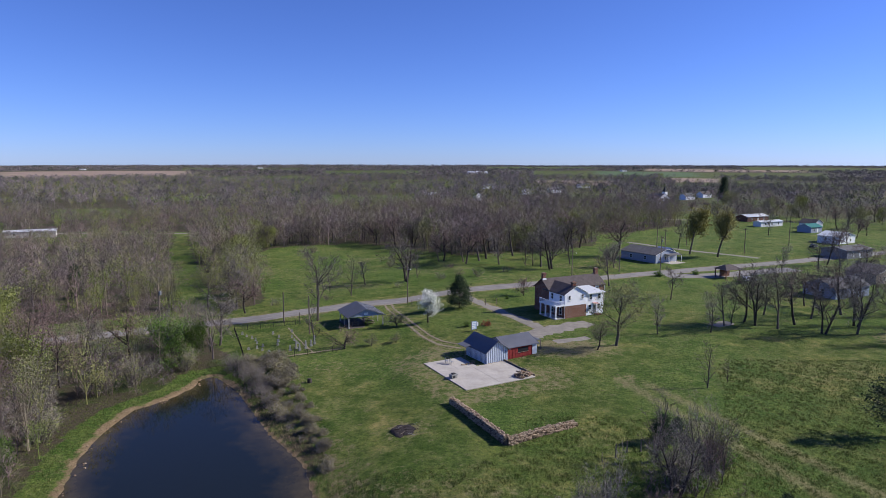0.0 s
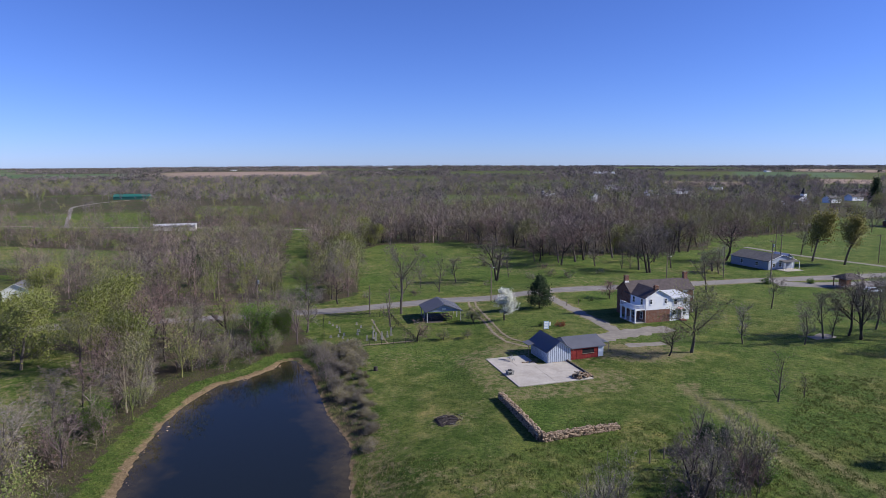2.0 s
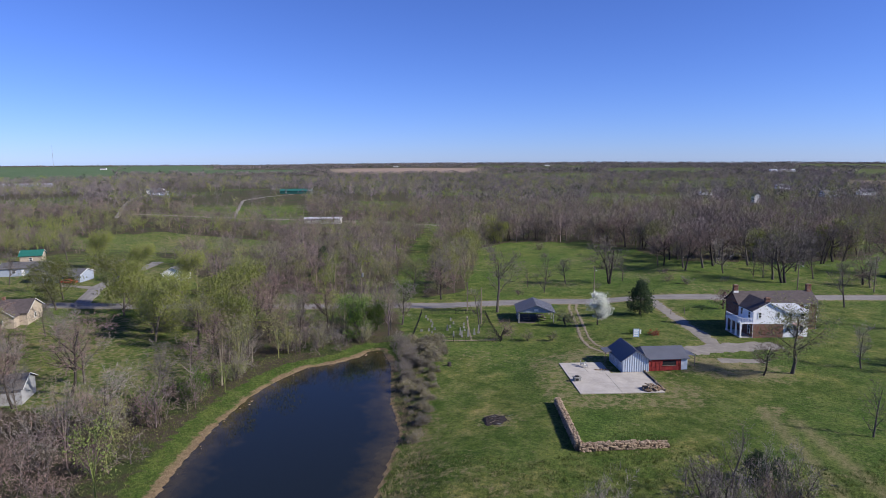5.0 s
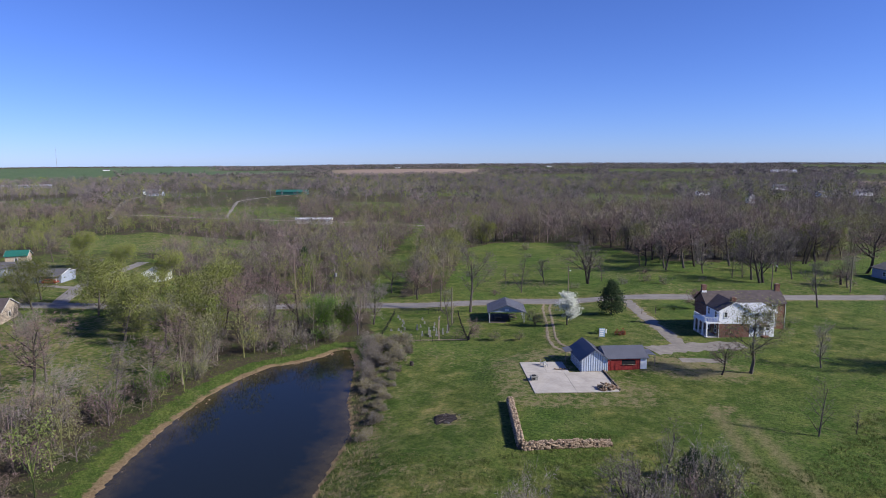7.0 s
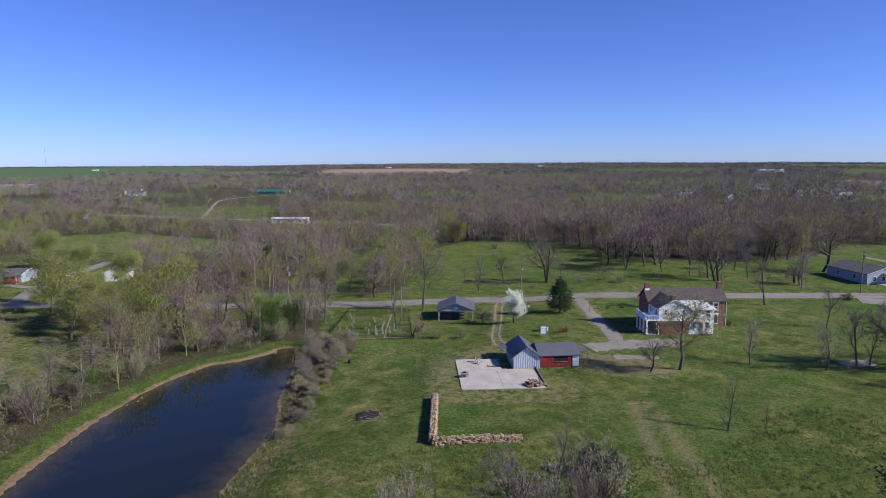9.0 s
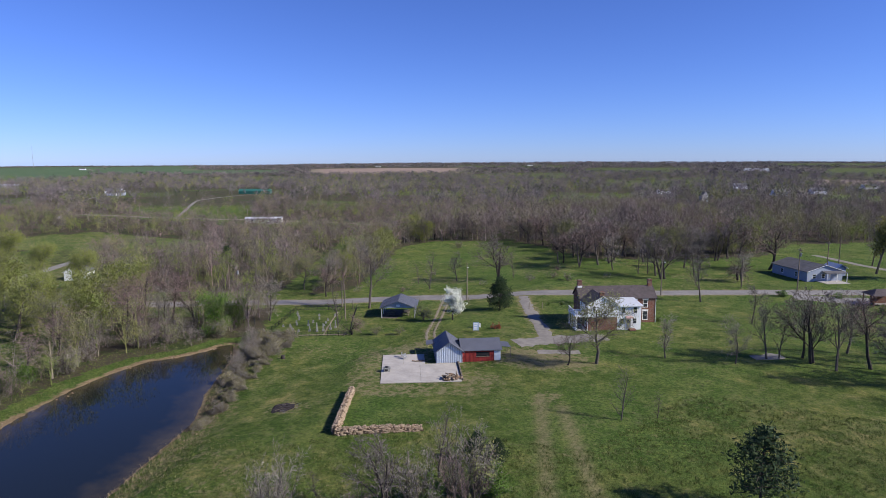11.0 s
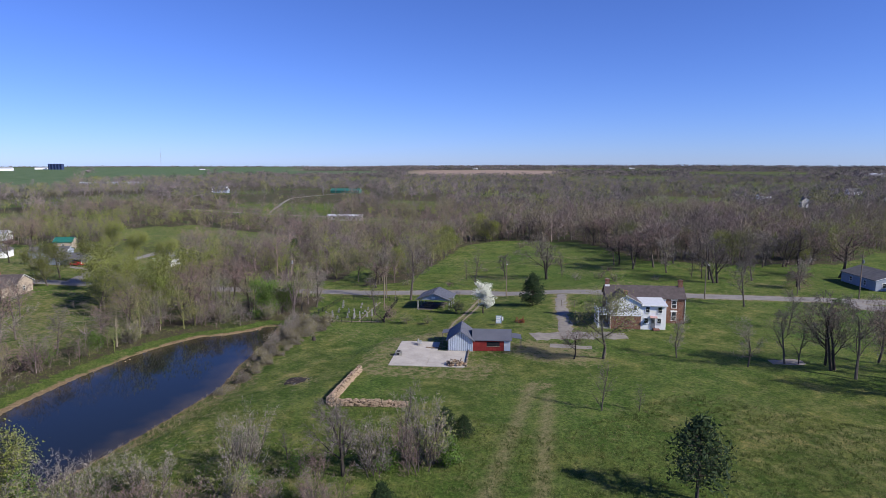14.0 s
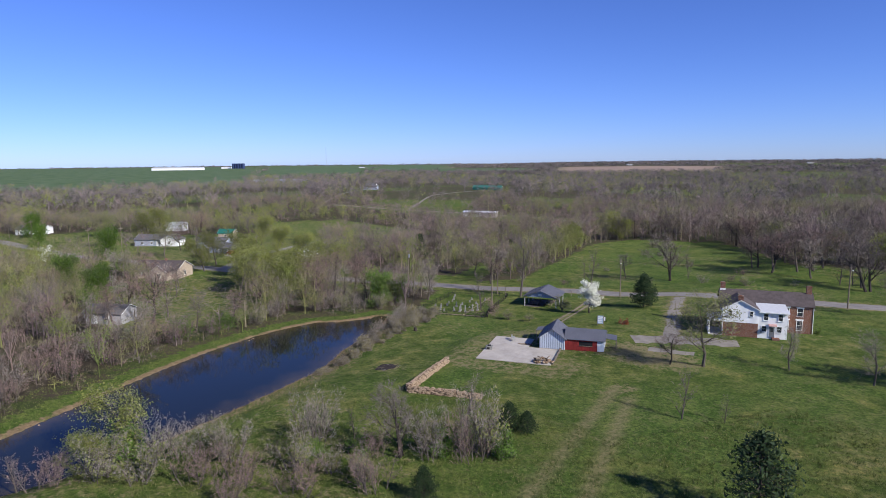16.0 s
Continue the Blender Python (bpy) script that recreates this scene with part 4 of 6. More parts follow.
def woods():
    def rows(x, y, lo, hi, flat=(0.9, 1.15)):
        return [(a, b, s, t) for a, b, s, t in zip(x, y, lo + (hi - lo) * rng.random(len(x)) ** 1.4, rng.uniform(*flat, len(x)))]

    x, y = spots(rng, 8600, 60, 470, 86, 42, 0.62)
    near = np.hypot(x + 20, y - 70) < 110
    pick = rng.random(len(x)) < 0.26 + 0.34 * waves(x, y, 40, 0.9) + 0.24 * ((x < -40) & (y < 240))

    def stand(name, where, lo, hi, shapes, tints, mat, label, seed):
        back = 0.2 * ((x > -85) & (y > 225)) - 0.22 * ((x < -115) & (y > 150))
        scatter(name, [(a, b, s + back[k], t) for k, (a, b, s, t) in zip(np.nonzero(where)[0], rows(x[where], y[where], lo, hi))], shapes, tints, mat, label, "woodland", seed)

    stand("bare_woodland", ~pick & ~near, 0.7, 1.35, MID, BARE_TINTS, WOODS, "leafless purple-brown woodland in early spring", 1)
    stand("budding_woodland", pick & ~near, 0.6, 1.2, MID_BUD, BUD_TINTS, WOODLEAF, "woodland trees with fresh lime-green buds", 2)
    stand("pondside_wood", ~pick & near, 0.55, 1.2, NEAR, BARE_TINTS[:5], WOODS, "bare reddish-brown trees beside the pond", 6)
    stand("budding_pondside_wood", pick & near, 0.5, 1.1, NEAR_BUD, BUD_TINTS, WOODLEAF, "pondside trees in fresh yellow-green bud", 7)
    x, y = spots(rng, 5200, 50, 360, 86, 42, 0.7)
    scatter("undergrowth", rows(x, y, 0.5, 1.0), LOW, BARE_TINTS + BUD_TINTS[:1], WOODS, "tangled brown undergrowth below the trees", "undergrowth", 3)
    x, y = spots(rng, 17000, 440, 1500, 88, 44, 0.75)
    scatter("far_woodland", rows(x, y, 0.65, 1.4), FAR, HAZY_FAR_TINTS + BUD_TINTS[:2] + HAZY_FAR_TINTS[:3] + DARK_TINTS + BUD_TINTS[:1] + HAZY_FAR_TINTS[1:], WOODS, "far leafless woodland with green patches", "woodland", 4)
    x, y = spots(rng, 26000, 1400, 4850, 90, 46, 0.85)
    scatter("distant_woodland", rows(x, y, 0.7, 1.4, (0.7, 1.05)), FARTHEST, HAZY_FAR_TINTS + DARK_TINTS[1:] * 2 + DARK_TINTS[:1] + HAZY_FAR_TINTS, WOODS, "dark woodland along the horizon", "woodland", 5)


woods()

# ---- house ----
AX = 29.0


def house():
    gx, gy = 26.3, 136.4
    root = thing("farmhouse", pose(gx, gy, ground_z(gx, gy), 0, 0, AX), "two-storey old brick house with white-sided rear wing and porch", "house")
    L, M0, M1, W, A1 = 16.3, 5.6, 11.0, 6.2, 11.2
    # main brick block
    main = bmesh.new()
    prism([(M0, -0.4), (M1, -0.4), (M1, 5.5), ((M0 + M1) / 2, 7.5), (M0, 5.5)], 0, L, "x", main)
    part("wall", main, BRICK, root, "dark red brick walls")
    part("roof", gable_roof(0, L, M0, M1, 5.5, 7.5, 0.14, 0.28, "x"), SHINGLE, root, "dark brown shingled roof")
    for x, y, top in ((0.45, (M0 + M1) / 2, 9.0), (L - 0.45, (M0 + M1) / 2, 9.0), (3.1, 0.9, 7.9)):
        c = box(x - 0.45, y - 0.33, top - 2.4, x + 0.45, y + 0.33, top - 0.25)
        box(x - 0.53, y - 0.41, top - 0.25, x + 0.53, y + 0.41, top - 0.1, c)
        box(x - 0.36, y - 0.24, top - 0.1, x + 0.36, y + 0.24, top, c)
        ch = part("chimney", c, BRICK, root, "brick chimney with corbelled cap")
    part("flashing", box(0.45 - 0.5, M0 + 2.3, 7.35, 0.95, M0 + 2.42, 7.75), TRIM, root, "pale flashing at the chimney")
    # rear wing: brick below, white siding above
    part("wall", box(0.03, 0.03, -0.4, W, M0, 2.75), BRICK, root, "brick ground floor of the wing")
    up = bmesh.new()
    prism([(0, 2.75), (W, 2.75), (W, 5.35), (W / 2, 7.0), (0, 5.35)], 0, M0, "y", up)
    part("wall", up, SIDING, root, "white horizontal siding")
    for i in range(21):
        z = 2.76 + i * 0.2
        half = W / 2 if z < 5.35 else max(0.0, W / 2 * (7.0 - z) / 1.65)
        if half > 0.2:
            part("clapboard", prism([(-0.03, z), (0.0, z), (0.0, z + 0.19)], W / 2 - half, W / 2 + half, "x"), SIDING, root)
    part("roof", gable_roof(0, W, 0, M0 + 2.0, 5.35, 7.0, 0.14, 0.25, "y"), SHINGLE, root, "dark brown shingled roof of the wing")
    fascia = bmesh.new()
    for s in (-1, 1):
        e = (W / 2 + s * (W / 2 + 0.25), 5.35 - 0.13)
        prism([e, (W / 2, 7.0), (W / 2, 7.14), (e[0], e[1] + 0.14)], -0.29, -0.255, "y", fascia)
    part("bargeboard", fascia, TRIM, root, "white bargeboard")
    for x in (1.35, 5.0):
        wall_window(root, x, -0.03, 4.55, 0.5, 0.95)
    # white addition
    part("wall", prism([(0.12, -0.4), (0.12, 5.05), (M0, 5.45), (M0, -0.4)], W, A1, "x"), SIDING, root, "white two-storey addition")
    part("roof", prism([(-0.25, 5.02), (-0.25, 5.16), (M0, 5.62), (M0, 5.48)], W + 0.05, A1 + 0.25, "x"), WHITEROOF, root, "low white metal roof")
    for x in (7.5, 9.95):
        wall_window(root, x, 0.1, 4.15, 0.72, 1.15)
    for x in (7.25, 9.85):
        wall_window(root, x, 0.1, 1.85, 0.72, 1.05)
    door = part("door", box(8.15, 0.02, 0.35, 9.05, 0.12, 2.4), paint("storm_door_grey", (0.16, 0.17, 0.19)), root, "dark grey back door")
    part("door_frame", box(8.03, 0.04, 0.3, 8.15, 0.13, 2.55, box(9.05, 0.04, 0.3, 9.17, 0.13, 2.55, box(8.15, 0.04, 2.4, 9.05, 0.13, 2.55))), TRIM, root)
    part("pane", box(8.35, 0.0, 1.35, 8.85, 0.02, 2.15), GLASS, door)
    part("handle", box(8.22, -0.05, 1.3, 8.27, 0.02, 1.4), STEEL, door)
    part("awning", prism([(-0.85, 2.6), (0.12, 2.8), (0.12, 2.86), (-0.85, 2.66)], 7.95, 9.35, "x"), paint("faded_red_awning", (0.45, 0.28, 0.26)), root, "small faded red awning")
    part("stoop", box(8.6, -1.0, -0.3, 9.9, 0.1, 0.32, bevel=0.03), BRICK, root, "brick back step")
    part("meter_box", box(6.6, -0.08, 1.0, 6.9, 0.1, 1.5), STEEL, root)
    # windows of the brick block
    for x in (11.75, 14.1):
        for z, h in ((4.2, 1.45), (1.65, 1.75)):
            wall_window(root, x, M0, z, 0.9, h)
            part("lintel", box(x - 0.7, M0 - 0.05, z + h / 2 + 0.1, x + 0.7, M0 + 0.02, z + h / 2 + 0.34), TRIM, root, "pale stone lintel")
    for y in (M0 + 1.4, M1 - 1.4):
        wall_window(root, L, y, 4.2, 0.8, 1.4, "e")
        wall_window(root, L, y, 1.65, 0.8, 1.6, "e")
    for x in (2.2, 5.2, 8.15, 11.1, 14.1):
        wall_window(root, x, M1, 4.2, 0.9, 1.45, "n")
    # porch with balcony on the west side
    deck = box(-2.5, -0.1, 2.85, 0, M0 + 0.3, 3.1)
    part("porch_roof", deck, TRIM, root, "white flat porch roof used as a balcony")
    part("porch_floor", box(-2.4, 0, -0.4, 0, M0 + 0.2, 0.15), CONCRETE, root)
    for y in (0.1, 1.9, 3.75, 5.6):
        c = box(-2.4, y - 0.13, 0.15, -2.14, y + 0.13, 2.85)
        box(-2.46, y - 0.19, 0.15, -2.08, y + 0.19, 0.35, c)
        box(-2.46, y - 0.19, 2.65, -2.08, y + 0.19, 2.849, c)
        part("post", c, TRIM, root)
    rail = box(-2.45, -0.05, 3.95, -2.35, 5.85, 4.02)
    box(-2.345, -0.05, 3.95, 0, 0.05, 4.02, rail)
    part("handrail", rail, TRIM, root, "white balcony rail")
    for i in range(20):
        y = -0.02 + i * 0.305
        part("baluster", box(-2.43, y, 3.1, -2.37, y + 0.06, 3.95), TRIM, root)
    for i in range(7):
        x = -2.1 + i * 0.3
        part("baluster", box(x, -0.03, 3.1, x + 0.06, 0.03, 3.95), TRIM, root)
    for y in (1.3, 4.3):
        wall_window(root, 0.0, y, 4.35, 0.75, 1.25, "w")
        wall_window(root, 0.03, y, 1.5, 0.8, 1.4, "w")
    part("downspout", tube((0.05, -0.06, 0), (0.05, -0.06, 5.2), 0.05, sides=6), TRIM, root)
    part("downspout", tube((L + 0.06, M0 - 0.06, 0), (L + 0.06, M0 - 0.06, 5.3), 0.05, sides=6), TRIM, root)
    part("gutter", box(W + 0.05, -0.37, 4.98, A1 + 0.2, -0.26, 5.1), TRIM, root)


house()


# ---- shed and patio ----
def shed():
    gx, gy = 7.7, 104.6
    root = thing("shed", pose(gx, gy, ground_z(gx, gy), 0, 0, 31), "low shed with slate metal roof, pale boards and red front", "shed")
    W, D, L = 4.5, 6.4, 11.3
    part("wall", prism([(0, -0.5), (W, -0.5), (W, 2.15), (W / 2, 3.72), (0, 2.15)], 0, D, "y"), BOARD, root, "pale blue-white board walls")
    for i in range(12):
        x = 0.12 + i * (W - 0.24) / 11
        top = 2.15 + 1.4 * (1 - abs(x - W / 2) / (W / 2)) - 0.06
        part("batten", box(x - 0.035, -0.045, 0, x + 0.035, 0, top), BATTEN, root)
    for i in range(16):
        y = 0.2 + i * (D - 0.4) / 15
        part("batten", box(-0.035, y - 0.03, 0, 0, y + 0.03, 2.1), BATTEN, root)
    seams(part("roof", gable_roof(0, W, 0, D + 0.6, 2.15, 3.75, 0.08, 0.35, "y"), METAL, root, "dark slate-blue ribbed metal roof"), 0, W, 0, D + 0.6, 2.15, 3.75, 0.08, 0.35, "y")
    part("wall", prism([(0.55, -0.5), (0.55, 2.1), (3.7, 3.25), (6.6, 2.1), (6.6, -0.5)], W, L, "x"), BOARD, root, "pale blue metal end wall")
    seams(part("roof", gable_roof(W + 0.1, L, 0.55, 6.6, 2.1, 3.27, 0.08, 0.3, "x"), METAL, root, "slate-blue ribbed metal roof of the long part"), W + 0.1, L, 0.55, 6.6, 2.1, 3.27, 0.08, 0.3, "x")
    red = box(W + 0.02, 0.47, -0.4, 7.0, 0.55, 2.05)
    box(9.35, 0.47, -0.4, 10.15, 0.55, 2.05, red)
    box(7.0, 0.47, -0.4, 9.35, 0.55, 0.95, red)
    box(7.0, 0.47, 1.75, 9.35, 0.55, 2.05, red)
    part("front", red, REDWALL, root, "red-painted board front")
    # no hole behind: this black panel paints the shade inside the hatch
    part("hatch_shade_panel", box(7.0, 0.52, 0.95, 9.35, 0.545, 1.75), DARK, root, "dark open hatch")
    part("shelf", box(7.0, 0.36, 0.9, 9.35, 0.52, 0.95), WOOD, root)
    for x in (5.2, 5.9, 6.6, 9.8):
        part("board", box(x - 0.04, 0.44, -0.3, x + 0.04, 0.47, 2.0), REDWALL, root)
    for x in (W + 0.08, 10.1):
        part("corner_board", box(x - 0.06, 0.42, -0.3, x + 0.06, 0.47, 2.05), paint("dark_red_trim", (0.16, 0.02, 0.02)), root)
    # canopy at the far end and behind
    part("canopy", prism([(L, 2.2), (L + 2.1, 1.95), (L + 2.1, 2.02), (L, 2.28)], 2.0, 5.2, "y"), METAL, root, "small metal canopy")
    for y in (2.1, 5.1):
        part("post", box(L + 1.95, y - 0.06, -0.3, L + 2.07, y + 0.06, 1.96), WOOD, root)
    part("canopy", prism([(-1.4, 2.0), (-0.2, 2.2), (-0.2, 2.27), (-1.4, 2.07)], 4.6, 7.2, "y"), METAL, root, "small metal canopy")
    part("post", box(-1.35, 4.7, -0.3, -1.24, 4.81, 2.0), WOOD, root)
    part("foundation_stones", box(-0.05, -0.08, -0.3, W + 0.05, -0.02, 0.12), TANWALL, root)


shed()


def on_ground(x, y, turn=0.0, lift=0.0):
    return pose(x, y, ground_z(x, y) + lift, 0, 0, turn)


def patio():
    root = thing("patio", on_ground(4.1, 92.0, 29.5), "bare sunlit concrete patio slab beside the shed", "patio", kind="structure")
    z0 = -1.1 - ground_z(4.1, 92.0)
    for x0, x1, y0, y1 in ((0, 12.9, 0, 9.0), (0, 7.4, 9.03, 14.5)):
        nx, ny = 2, 2
        for i in range(nx):
            for j in range(ny):
                a, b = x0 + (x1 - x0) * i / nx, x0 + (x1 - x0) * (i + 1) / nx
                c, d = y0 + (y1 - y0) * j / ny, y0 + (y1 - y0) * (j + 1) / ny
                part("slab", box(a + 0.01, c + 0.01, -1.2, b - 0.01, d - 0.01, z0 + 0.1, bevel=0.015), CONCRETE, root)
    return root.matrix_world @ Matrix.Translation((0, 0, z0 + 0.1))


TOP = patio()


def stones(root, count, place, rng, sizes=(0.16, 0.3), name="stone"):
    shapes = [finish(rubble(rng, 1.0, rng.uniform(0.55, 0.8)), STONE, "rubble") for _ in range(6)]
    for i in range(count):
        x, y, z = place(i)
        s = rng.uniform(*sizes)
        ob = part(name, rng.choice(shapes), None, root)
        ob.matrix_local = pose(x, y, z, rng.uniform(-15, 15), rng.uniform(-15, 15), rng.uniform(0, 360)) @ Matrix.Scale(s, 4)


def curb():
    rng = random.Random(4)
    root = thing("retaining_wall", TOP @ pose(13.1, 0.6, 0), "low dark stone edging wall beside the patio", "wall")
    part("core", box(-0.12, 0, -0.8, 0.12, 9.4, 0.22, bevel=0.03), plain("dark_edging_stone", (0.12, 0.105, 0.09), 0.95, vary=0.35, scale=2), root)
    stones(root, 16, lambda i: (rng.uniform(-0.05, 0.1), rng.uniform(0, 9), 0.2), rng, (0.08, 0.14))


curb()


def stone_pile():
    rng = random.Random(8)
    root = thing("stone_pile", TOP @ pose(11.4, 1.3, 0), "heap of pale rubble and cut logs on the patio", "rubble pile")

    def place(i):
        a, r = rng.uniform(0, 6.28), rng.random() ** 0.6 * 1.5
        return math.cos(a) * r * 1.2, math.sin(a) * r * 0.8, 0.1 + max(0, 0.75 - r * 0.5) * rng.random()

    stones(root, 60, place, rng, (0.15, 0.3))
    for i in range(7):
        x, y, a = rng.uniform(-1.2, 1.2), rng.uniform(-0.7, 0.7), rng.uniform(0, 3.14)
        d = Vector((math.cos(a), math.sin(a), rng.uniform(-0.1, 0.25))) * 0.55
        c = Vector((x, y, 0.55 + 0.2 * rng.random()))
        part("log", tube(c - d, c + d, 0.12, 0.1, 7), WOOD, root, "cut log")


stone_pile()


def stone_row():
    rng = random.Random(9)
    root = thing("stone_row", TOP @ pose(6.2, 10.4, 0), "short row of pale stones at the foot of the shed", "stones")
    stones(root, 14, lambda i: (i * 0.19 - 0.9, rng.uniform(-0.3, 0.2), 0.1), rng, (0.14, 0.2))


stone_row()


def grill():
    root = thing("outdoor_grill", TOP @ pose(0.9, 5.6, 0, 0, 0, 8), "small pale stone grill on the patio", "grill")
    part("base", box(-0.55, -0.4, 0, 0.55, 0.4, 0.55, bevel=0.04), MARBLE, root)
    # flat black panel painted as the shaded fire hole, base is solid
    part("fire_box", box(-0.4, -0.42, 0.12, 0.1, -0.4, 0.45), DARK, root)
    part("top", box(-0.62, -0.46, 0.55, 0.62, 0.46, 0.65, bevel=0.02), MARBLE, root)
    part("lid", box(-0.3, -0.25, 0.65, 0.3, 0.25, 0.82, bevel=0.06), IRON, root, "dark iron lid")


grill()


def chair_on_patio(x, y, turn):
    root = thing("garden_chair", TOP @ pose(x, y, 0, 0, 0, turn), "light metal garden chair by the shed", "chair", "chairs by the shed")
    part("seat", box(-0.25, -0.25, 0.42, 0.25, 0.25, 0.46), STEEL, root)
    part("backrest", box(-0.25, 0.22, 0.46, 0.25, 0.26, 0.95), STEEL, root)
    for a in (-0.22, 0.22):
        for b in (-0.22, 0.22):
            part("leg", box(a - 0.02, b - 0.02, 0, a + 0.02, b + 0.02, 0.42), STEEL, root)


chair_on_patio(4.0, 11.8, 30)
chair_on_patio(3.6, 12.8, 70)


# ---- dry stone wall ----
def dry_wall():
    rng = random.Random(12)
    root = thing("stone_wall", pose(0, 0, 0), "L-shaped ruined dry stone wall of tan rubble", "stone wall")
    legs = [((2.0, 87.2), (8.8, 73.4), 1.2), ((8.8, 73.4), (18.2, 79.5), 0.95)]
    core = bmesh.new()
    spots_ = []
    for (ax, ay), (bx, by), h in legs:
        l = math.hypot(bx - ax, by - ay)
        n = int(l / 0.8)
        ux, uy = (bx - ax) / l, (by - ay) / l
        for i in range(n):
            p, q = (ax + (bx - ax) * i / n, ay + (by - ay) * i / n), (ax + (bx - ax) * (i + 1) / n, ay + (by - ay) * (i + 1) / n)
            z = min(ground_z(*p), ground_z(*q))
            t = i / n
            tall = h * (1 - 0.45 * t ** 3 if h < 1.2 else 0.75 + 0.25 * t)
            ring = []
            for (x, y) in (p, q):
                for s in (-0.36, 0.36):
                    for zz, k in ((z - 0.3, 1.1), (z + tall - 0.12, 0.72)):
                        ring.append(core.verts.new((x - uy * s * k, y + ux * s * k, zz)))
            a = ring
            for f in ((0, 1, 5, 4), (2, 6, 7, 3), (1, 3, 7, 5), (0, 4, 6, 2), (0, 2, 3, 1), (4, 5, 7, 6)):
                core.faces.new([a[k] for k in f])
            for side in (-1, 1):
                for layer in range(3):
                    for _ in range(6):
                        f = (i + rng.random()) / n
                        x, y = ax + (bx - ax) * f, ay + (by - ay) * f
                        o = side * (0.4 - 0.05 * layer)
                        spots_.append((x - uy * o, y + ux * o, z + tall * (0.06 + 0.30 * layer + 0.26 * rng.random())))
            for _ in range(7):
                f = (i + rng.random()) / n
                o = rng.uniform(-0.3, 0.3)
                spots_.append((ax + (bx - ax) * f - uy * o, ay + (by - ay) * f + ux * o, z + tall - 0.22 + 0.24 * rng.random()))
    bmesh.ops.recalc_face_normals(core, faces=core.faces)
    # core coloured darker than the stones, to paint the shade in their gaps
    part("core", core, plain("shaded_rubble", (0.16, 0.12, 0.085), 0.95, vary=0.5, scale=3.5, bump=0.05), root)
    rng.shuffle(spots_)
    near = spots_[:300]
    stones(root, len(near), lambda i: near[i], rng, (0.10, 0.22))
    rest = bmesh.new()
    for p in spots_[300:]:
        b = rubble(rng, rng.uniform(0.09, 0.19))
        me = bpy.data.meshes.new("tmp")
        b.to_mesh(me)
        b.free()
        me.transform(pose(*p, rng.uniform(-20, 20), 0, rng.uniform(0, 360)))
        rest.from_mesh(me)
        bpy.data.meshes.remove(me)
    if len(rest.verts):
        tagged(part("stones", rest, STONE, root), kind="stuff")


dry_wall()


def fire_pit():
    rng = random.Random(21)
    gx, gy = -3.8, 79.1
    root = thing("fire_pit", on_ground(gx, gy), "burnt patch with ash, charred sticks and bare earth", "fire pit")
    bm = bmesh.new()
    c = bm.verts.new((0, 0, 0.12))
    rings = []
    for r, z in ((1.0, 0.10), (1.8, 0.04), (2.3, -0.1)):
        rings.append([bm.verts.new((math.cos(a) * r * rng.uniform(0.8, 1.15), math.sin(a) * r * 0.95 * rng.uniform(0.8, 1.15), z + rng.uniform(-0.04, 0.05))) for a in (i * 0.3142 for i in range(20))])
    for i in range(20):
        j = (i + 1) % 20
        bm.faces.new((c, rings[0][i], rings[0][j]))
        for p, q in zip(rings, rings[1:]):
            bm.faces.new((p[i], q[i], q[j], p[j]))
    part("ash", bm, ASH, root)
    for i in range(46):
        a, r, b = rng.uniform(0, 6.28), rng.random() ** 0.7 * 1.9, rng.uniform(0, 6.28)
        p = Vector((math.cos(a) * r, math.sin(a) * r, 0.14))
        d = Vector((math.cos(b), math.sin(b), rng.uniform(0, 0.5))) * rng.uniform(0.2, 0.6)
        part("stick", tube(p - d * 0.5, p + d, 0.04, 0.02, 4), WOOD if i % 8 == 0 else MARBLE if i % 8 == 4 else DARKBARK, root)


fire_pit()


# ---- pavilion ----
def pavilion():
    root = thing("picnic_pavilion", on_ground(-20.6, 132.8, 25), "open picnic pavilion with slate metal gable roof", "pavilion")
    W, D = 7.7, 7.6
    seams(part("roof", gable_roof(0, W, 0, D, 2.6, 4.1, 0.09, 0.5, "y"), METAL, root, "slate-blue ribbed metal roof"), 0, W, 0, D, 2.6, 4.1, 0.09, 0.5, "y")
    for y in (0.02, D - 0.06):
        part("gable", prism([(-0.1, 2.45), (W + 0.1, 2.45), (W / 2, 4.0)], y, y + 0.05, "y"), GREYWALL, root, "dark blue-grey gable end")
    part("beam", box(-0.1, 0.0, 2.3, 0.1, D, 2.5), WOOD, root)
    part("beam", box(W - 0.1, 0.0, 2.3, W + 0.1, D, 2.5), WOOD, root)
    for x in (0, W):
        for y in (0.1, D / 2, D - 0.1):
            part("post", box(x - 0.09, y - 0.09, -0.4, x + 0.09, y + 0.09, 2.3), paint("pale_post", (0.5, 0.5, 0.48)), root)
    part("sign", box(W / 2 - 0.45, -0.06, 2.75, W / 2 + 0.45, 0.0, 3.25), TRIM, root, "small white sign")
    # floor colour is darkened to hold the shade under the roof
    part("floor", box(-0.2, -0.2, -0.6, W + 0.2, D + 0.2, 0.06), plain("shade_dark_floor", (0.10, 0.085, 0.075), 0.95, vary=0.3), root, "dark packed earth floor")


pavilion()


